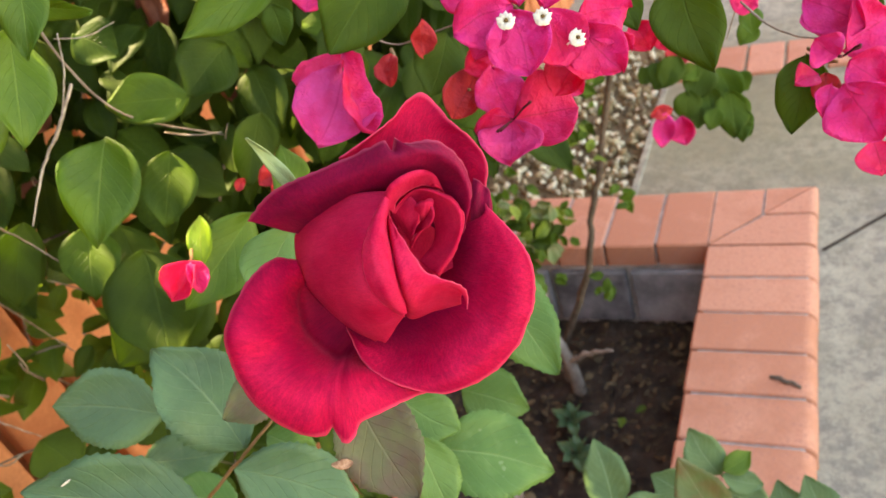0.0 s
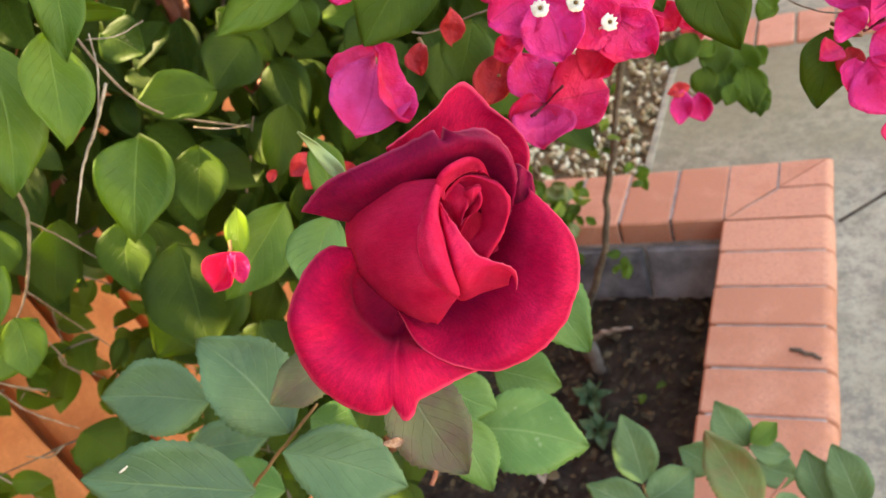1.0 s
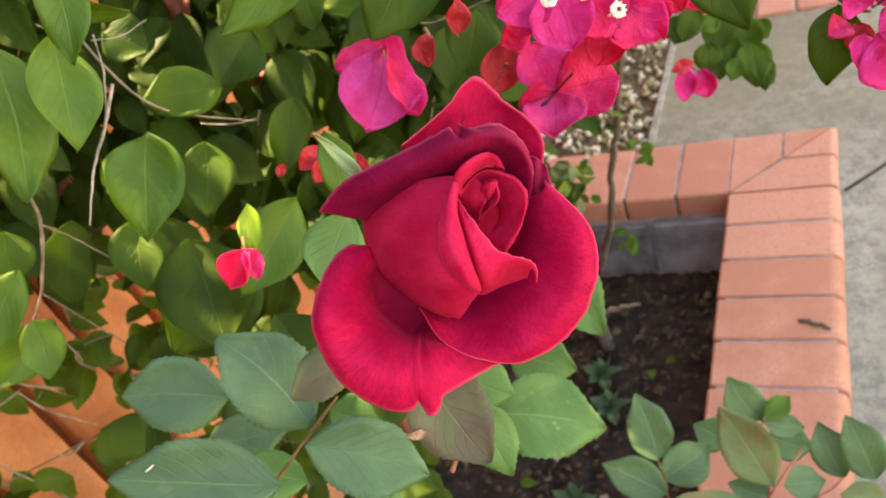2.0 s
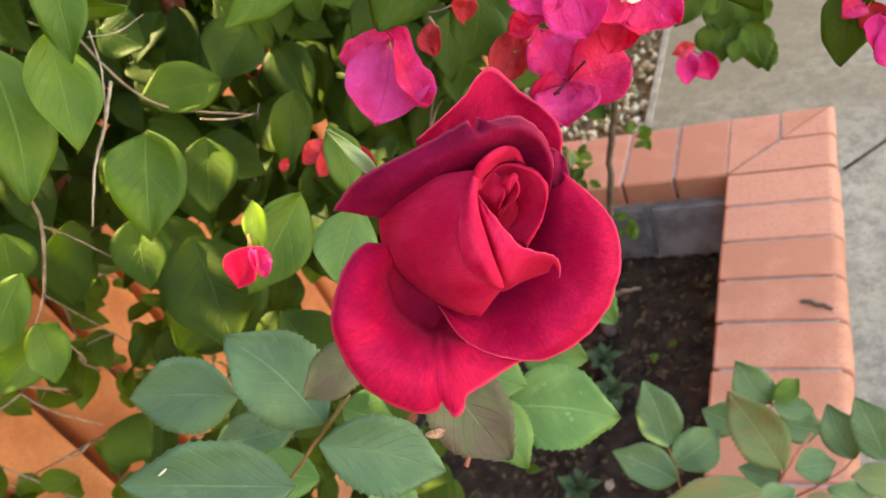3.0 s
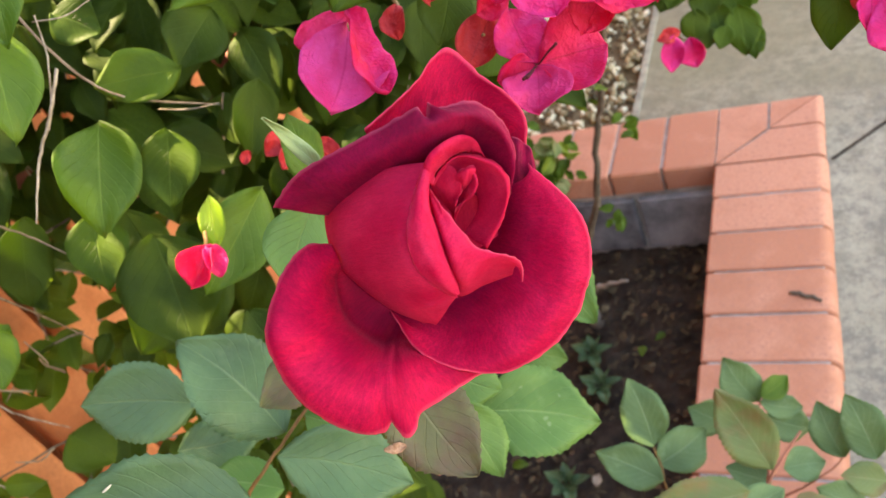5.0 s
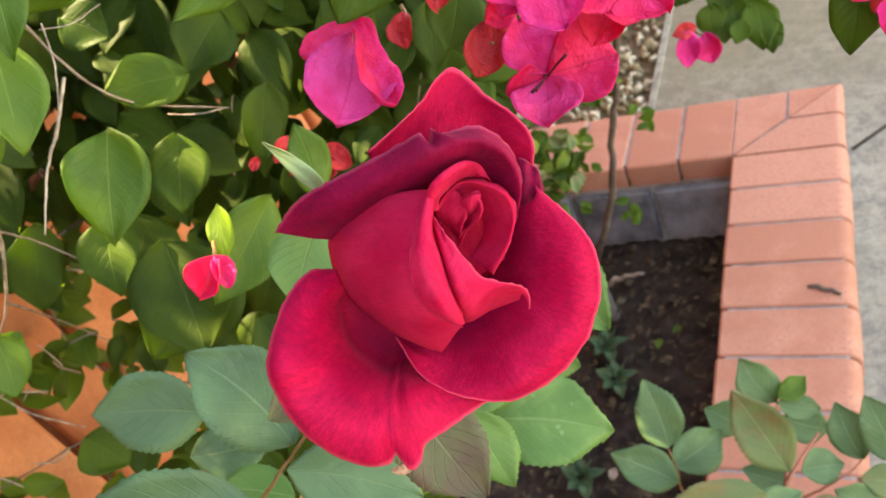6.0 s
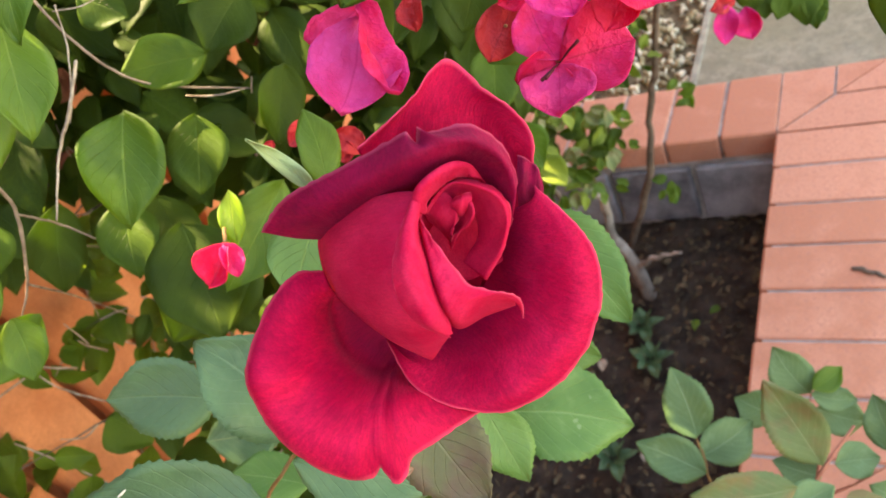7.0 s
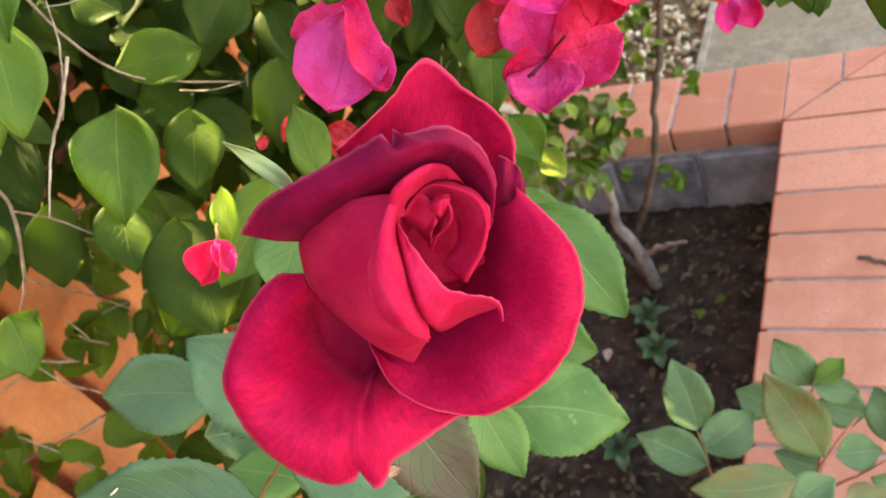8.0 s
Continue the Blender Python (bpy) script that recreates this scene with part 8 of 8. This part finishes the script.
def litter():
    rnd = random.Random(9)
    verts, faces, uvs = [], [], []
    for k in range(4000):
        p = Vector((rnd.uniform(WALL_X + 0.05, IN_X - 0.01), rnd.uniform(-0.2, IN_Y - 0.01), BED + 0.012 + rnd.uniform(0, 0.014)))
        if k > 2700:
            p = Vector((rnd.uniform(WALL_X + 0.02, 0.25), rnd.uniform(1.19, 2.2), GROUND - 0.022 + rnd.uniform(0, 0.014)))
        size = rnd.uniform(0.006, 0.03) * rnd.uniform(0.5, 1)
        a = rnd.uniform(0, 6.28)
        tip = p + Vector((math.cos(a), math.sin(a), rnd.uniform(-0.3, 0.4))) * size
        nrm = (rnd.uniform(-0.5, 0.5), rnd.uniform(-0.5, 0.5), 1)
        g = leaf_grid(p, tip, nrm, size * rnd.uniform(0.15, 0.7), (0.4, 0.6), 0.4, rnd.uniform(-0.2, 0.2), 0.03, 0, rnd.randrange(999), 5, 3)
        o = len(verts)
        verts += [tuple(q) for q in g.reshape(-1, 3)]
        faces += [(o + i * 3 + j, o + i * 3 + j + 1, o + i * 3 + j + 4, o + i * 3 + j + 3) for i in range(4) for j in range(2)]
    tagged(new("leaf_litter", mesh_from("leaf_litter", verts, faces, M_LITTER)), "brown dry leaves and twigs strewn on the soil", "litter", kind="stuff")


pebbles()
litter()

def fallen_leaf(base, tip, width, material, seed):
    g = leaf_grid(base, tip, (0.1, -0.2, 1), width, (0.4, 0.6), 0.3, 0.25, 0.03, 0, seed, 9, 5)
    c = Vector(base)
    ob = new("fallen_leaf", shell("fallen_leaf", g - np.array(c), 0.0004, material))
    ob.location = c
    return tagged(ob, "small faded leaf lying on the dark soil", "leaf", "fallen leaves in the bed")


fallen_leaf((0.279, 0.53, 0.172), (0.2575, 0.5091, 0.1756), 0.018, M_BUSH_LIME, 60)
fallen_leaf((0.33, 0.622, 0.172), (0.3307, 0.592, 0.1756), 0.018, M_BUSH_FRESH, 61)
fallen_leaf((0.374, 0.66, 0.172), (0.3565, 0.6382, 0.1754), 0.017, M_BUSH_FRESH, 62)
fallen_leaf((0.141, 0.509, 0.172), (0.1487, 0.4759, 0.1761), 0.020, M_TWIG_PALE, 63)
fallen_leaf((0.191, 0.385, 0.172), (0.1551, 0.3831, 0.1763), 0.022, M_LITTER, 64)
fallen_leaf((0.233, 0.75, 0.172), (0.2209, 0.7226, 0.1756), 0.018, M_LITTER, 65)
fallen_leaf((0.181, 0.6, 0.172), (0.2027, 0.6336, 0.1768), 0.024, M_LITTER, 66)
fallen_leaf((0.145, 0.402, 0.172), (0.1605, 0.3651, 0.1768), 0.024, M_TWIG_PALE, 67)
fallen_leaf((0.337, 0.454, 0.172), (0.3186, 0.4777, 0.1756), 0.018, M_LITTER, 68)
fallen_leaf((0.093, 0.301, 0.172), (0.1273, 0.308, 0.1762), 0.021, M_BUSH_FRESH, 69)
fallen_leaf((0.277, 0.267, 0.172), (0.2786, 0.297, 0.1756), 0.018, M_TWIG_PALE, 70)
fallen_leaf((0.335, 0.746, 0.172), (0.359, 0.7279, 0.1756), 0.018, M_LITTER, 71)
fallen_leaf((0.235, 0.821, 0.172), (0.2073, 0.7996, 0.1762), 0.021, M_LITTER, 72)
weed = empty("weed", (0.218, 0.597, 0.165), "low blue-green weed growing in the soil", "weed", "weeds in the bed")
make_leaf(weed, (0.224, 0.597, 0.165), (0.2324, 0.597, 0.218), (0, 0, 1), 0.007, M_ROSE_LEAF, seed=0)
make_leaf(weed, (0.2136, 0.6011, 0.167), (0.2043, 0.6096, 0.215), (0, 0, 1), 0.009, M_ROSE_LEAF, seed=1)
make_leaf(weed, (0.2185, 0.591, 0.169), (0.22, 0.5743, 0.212), (0, 0, 1), 0.011, M_ROSE_LEAF, seed=2)
make_leaf(weed, (0.2217, 0.6018, 0.171), (0.2344, 0.6184, 0.209), (0, 0, 1), 0.013, M_ROSE_LEAF, seed=3)
make_leaf(weed, (0.2121, 0.596, 0.173), (0.1873, 0.5916, 0.206), (0, 0, 1), 0.016, M_ROSE_LEAF, seed=4)
make_leaf(weed, (0.2231, 0.5938, 0.175), (0.2479, 0.578, 0.203), (0, 0, 1), 0.018, M_ROSE_LEAF, seed=5)
make_leaf(weed, (0.2164, 0.6028, 0.177), (0.2077, 0.6352, 0.2), (0, 0, 1), 0.020, M_ROSE_LEAF, seed=6)
make_leaf(weed, (0.2152, 0.5917, 0.179), (0.1978, 0.5581, 0.197), (0, 0, 1), 0.022, M_ROSE_LEAF, seed=7)
make_leaf(weed, (0.2236, 0.5991, 0.181), (0.2631, 0.6135, 0.194), (0, 0, 1), 0.024, M_ROSE_LEAF, seed=8)
make_leaf(weed, (0.2125, 0.5993, 0.183), (0.1697, 0.6169, 0.191), (0, 0, 1), 0.026, M_ROSE_LEAF, seed=9)
make_leaf(weed, (0.2205, 0.5916, 0.185), (0.2419, 0.5459, 0.188), (0, 0, 1), 0.028, M_ROSE_LEAF, seed=10)
weed = empty("weed", (0.252, 0.506, 0.165), "low blue-green weed growing in the soil", "weed", "weeds in the bed")
make_leaf(weed, (0.258, 0.506, 0.165), (0.2664, 0.506, 0.218), (0, 0, 1), 0.007, M_ROSE_LEAF, seed=0)
make_leaf(weed, (0.2476, 0.5101, 0.167), (0.2383, 0.5186, 0.215), (0, 0, 1), 0.009, M_ROSE_LEAF, seed=1)
make_leaf(weed, (0.2525, 0.5, 0.169), (0.254, 0.4833, 0.212), (0, 0, 1), 0.011, M_ROSE_LEAF, seed=2)
make_leaf(weed, (0.2557, 0.5108, 0.171), (0.2684, 0.5274, 0.209), (0, 0, 1), 0.013, M_ROSE_LEAF, seed=3)
make_leaf(weed, (0.2461, 0.505, 0.173), (0.2213, 0.5006, 0.206), (0, 0, 1), 0.016, M_ROSE_LEAF, seed=4)
make_leaf(weed, (0.2571, 0.5028, 0.175), (0.2819, 0.487, 0.203), (0, 0, 1), 0.018, M_ROSE_LEAF, seed=5)
make_leaf(weed, (0.2504, 0.5118, 0.177), (0.2417, 0.5442, 0.2), (0, 0, 1), 0.020, M_ROSE_LEAF, seed=6)
make_leaf(weed, (0.2492, 0.5007, 0.179), (0.2318, 0.4671, 0.197), (0, 0, 1), 0.022, M_ROSE_LEAF, seed=7)
make_leaf(weed, (0.2576, 0.5081, 0.181), (0.2971, 0.5225, 0.194), (0, 0, 1), 0.024, M_ROSE_LEAF, seed=8)
make_leaf(weed, (0.2465, 0.5083, 0.183), (0.2037, 0.5259, 0.191), (0, 0, 1), 0.026, M_ROSE_LEAF, seed=9)
make_leaf(weed, (0.2545, 0.5006, 0.185), (0.2759, 0.4549, 0.188), (0, 0, 1), 0.028, M_ROSE_LEAF, seed=10)
weed = empty("weed", (0.219, 0.265, 0.165), "low blue-green weed growing in the soil", "weed", "weeds in the bed")
make_leaf(weed, (0.225, 0.265, 0.165), (0.2334, 0.265, 0.218), (0, 0, 1), 0.007, M_ROSE_LEAF, seed=0)
make_leaf(weed, (0.2146, 0.2691, 0.167), (0.2053, 0.2776, 0.215), (0, 0, 1), 0.009, M_ROSE_LEAF, seed=1)
make_leaf(weed, (0.2195, 0.259, 0.169), (0.221, 0.2423, 0.212), (0, 0, 1), 0.011, M_ROSE_LEAF, seed=2)
make_leaf(weed, (0.2227, 0.2698, 0.171), (0.2354, 0.2864, 0.209), (0, 0, 1), 0.013, M_ROSE_LEAF, seed=3)
make_leaf(weed, (0.2131, 0.264, 0.173), (0.1883, 0.2596, 0.206), (0, 0, 1), 0.016, M_ROSE_LEAF, seed=4)
make_leaf(weed, (0.2241, 0.2618, 0.175), (0.2489, 0.246, 0.203), (0, 0, 1), 0.018, M_ROSE_LEAF, seed=5)
make_leaf(weed, (0.2174, 0.2708, 0.177), (0.2087, 0.3032, 0.2), (0, 0, 1), 0.020, M_ROSE_LEAF, seed=6)
make_leaf(weed, (0.2162, 0.2597, 0.179), (0.1988, 0.2261, 0.197), (0, 0, 1), 0.022, M_ROSE_LEAF, seed=7)
make_leaf(weed, (0.2246, 0.2671, 0.181), (0.2641, 0.2815, 0.194), (0, 0, 1), 0.024, M_ROSE_LEAF, seed=8)
make_leaf(weed, (0.2135, 0.2673, 0.183), (0.1707, 0.2849, 0.191), (0, 0, 1), 0.026, M_ROSE_LEAF, seed=9)
make_leaf(weed, (0.2215, 0.2596, 0.185), (0.2429, 0.2139, 0.188), (0, 0, 1), 0.028, M_ROSE_LEAF, seed=10)
splinter = tagged(new("splinter", tube("splinter", [(0.419, -0.4123, 1.3131), (0.4214, -0.4108, 1.3142), (0.4237, -0.4092, 1.3152)], (0.0004, 0.0007, 0.0003), M_FLOWER, 5, 6)), "tiny pale splinter lying on a rose leaf", "splinter")

# ---------------------------------------------------------------- bricks of the coping and the wall
coping = empty("brick_coping", (IN_X, IN_Y, COPING - 0.06), "terracotta brick coping with rounded outer edge", "coping", kind="structure")


def coping_brick(name, length):
    """A brick whose outer top edge is a bullnose; x runs from the inner to the outer end."""
    prof = [(0.002, -0.06), (0.0, -0.004), (0.004, 0.0)]
    r = 0.026
    for k in range(6):
        a = radians(90 - 18 * k)
        prof.append((WIDE - r + r * math.cos(a), -r + r * math.sin(a)))
    prof.append((WIDE, -0.06))
    half = length / 2
    verts, faces = [], []
    stations = ((-half, 0.003), (-half + 0.003, 0), (half - 0.003, 0), (half, 0.003))
    for y, inset in stations:
        for x, z in prof:
            cx = x + (inset if x < 0.1 else -inset)
            cy = y
            verts.append((cx, cy, z - inset))
    n = len(prof)
    for i in range(3):
        for k in range(n - 1):
            a = i * n + k
            faces.append((a, a + 1, a + n + 1, a + n)[::-1])
    faces.append(tuple(range(n))[::-1])
    faces.append(tuple(range(3 * n, 4 * n)))
    me = mesh_from(name, verts, faces, M_BRICK, True, None, 40)
    bm = bmesh.new()
    bm.from_mesh(me)
    bmesh.ops.recalc_face_normals(bm, faces=bm.faces[:])
    bm.to_mesh(me)
    bm.free()
    me.set_sharp_from_angle(angle=radians(25))
    return me


def cut_brick(outline):
    """A cut piece of the corner: a prism over the outline, rounded where it meets the outer edge."""
    cx, cy = sum(p[0] for p in outline) / len(outline), sum(p[1] for p in outline) / len(outline)
    bm = bmesh.new()
    pts = []
    for x, y in outline:
        d = math.hypot(cx - x, cy - y)
        pts.append((x + (cx - x) / d * 0.0045, y + (cy - y) / d * 0.0045))
    top = [bm.verts.new((x, y, 0.0)) for x, y in pts]
    low = [bm.verts.new((x, y, -0.06)) for x, y in pts]
    bm.faces.new(top)
    bm.faces.new(low[::-1])
    n = len(pts)
    for i in range(n):
        j = (i + 1) % n
        bm.faces.new((top[j], top[i], low[i], low[j]))
    lim = WIDE - 0.012
    outer = [e for e in bm.edges if all(v.co.z > -0.01 for v in e.verts) and (all(v.co.x > lim for v in e.verts) or all(v.co.y > lim for v in e.verts))]
    bmesh.ops.bevel(bm, geom=outer, offset=0.018, segments=5, profile=0.5, affect="EDGES")
    bmesh.ops.recalc_face_normals(bm, faces=bm.faces[:])
    me = bpy.data.meshes.new("brick")
    bm.to_mesh(me)
    bm.free()
    me.materials.append(M_BRICK)
    return me


brick_mesh = coping_brick("brick", PITCH - 0.006)
rnd = random.Random(3)


def jitter():
    return rnd.uniform(-0.0015, 0.0015), rnd.uniform(-0.0012, 0.0012), rnd.uniform(-0.4, 0.4)


for k in range(19):
    dx, dz, dr = jitter()
    part("brick", brick_mesh, coping, "", pose(IN_X + dx, IN_Y - PITCH * (k + 0.5), COPING + dz, 0, 0, dr))
for k in range(7):
    dx, dz, dr = jitter()
    part("brick", brick_mesh, coping, "", pose(IN_X - 0.122 * (k + 0.5) + 0.002, IN_Y + dx, COPING + dz, 0, 0, 90 + dr) @ Matrix.Diagonal((1, 1.09, 1, 1)))
HALF = WIDE * 0.49
for outline in (((0, 0), (HALF, HALF), (HALF, WIDE), (0, WIDE)), ((0, 0), (WIDE, 0), (WIDE, HALF), (HALF, HALF)), ((HALF, HALF), (WIDE, HALF), (WIDE, WIDE)), ((HALF, HALF), (WIDE, WIDE), (HALF, WIDE))):
    part("brick", cut_brick(outline), coping, "", pose(IN_X, IN_Y, COPING + rnd.uniform(-0.001, 0.001)))
bed_me = box_mesh("mortar", WIDE - 0.03, 19 * PITCH, 0.05, M_MORTAR, 0.003)
part("mortar", bed_me, coping, "grey mortar joints", pose(IN_X + WIDE / 2 - 0.003, IN_Y - 9.5 * PITCH, COPING - 0.029))
bed_me = box_mesh("mortar", 7 * 0.122 + WIDE - 0.02, WIDE - 0.03, 0.05, M_MORTAR, 0.003)
part("mortar", bed_me, coping, "grey mortar joints", pose(IN_X - 3.5 * 0.122 + WIDE / 2 - 0.008, IN_Y + WIDE / 2, COPING - 0.029))

# a second brick edging across the paving
edging = empty("brick_edging", (1.2, 1.9, GROUND), "flush row of red bricks across the paving", "edging", kind="structure")
flat = box_mesh("brick", 0.106, 0.20, 0.06, M_BRICK, 0.004, 1)
for k in range(24):
    dx, dz, dr = jitter()
    part("brick", flat, edging, "", pose(0.34 + 0.115 * k, 1.985 + dx, GROUND - 0.018 + dz, 0, 0, dr))

# upright blocks of the terracotta wall
upright = box_mesh("block", 0.044, 0.095, 1.86, M_WALL, 0.012, 4)
for k in range(56):
    dx, dz, dr = jitter()
    part("block", upright, wall_west, "", pose(WALL_X + 0.008 + dx * 2, -3.0 + 0.112 * k, 0.98 + dz, 0, 0, dr))
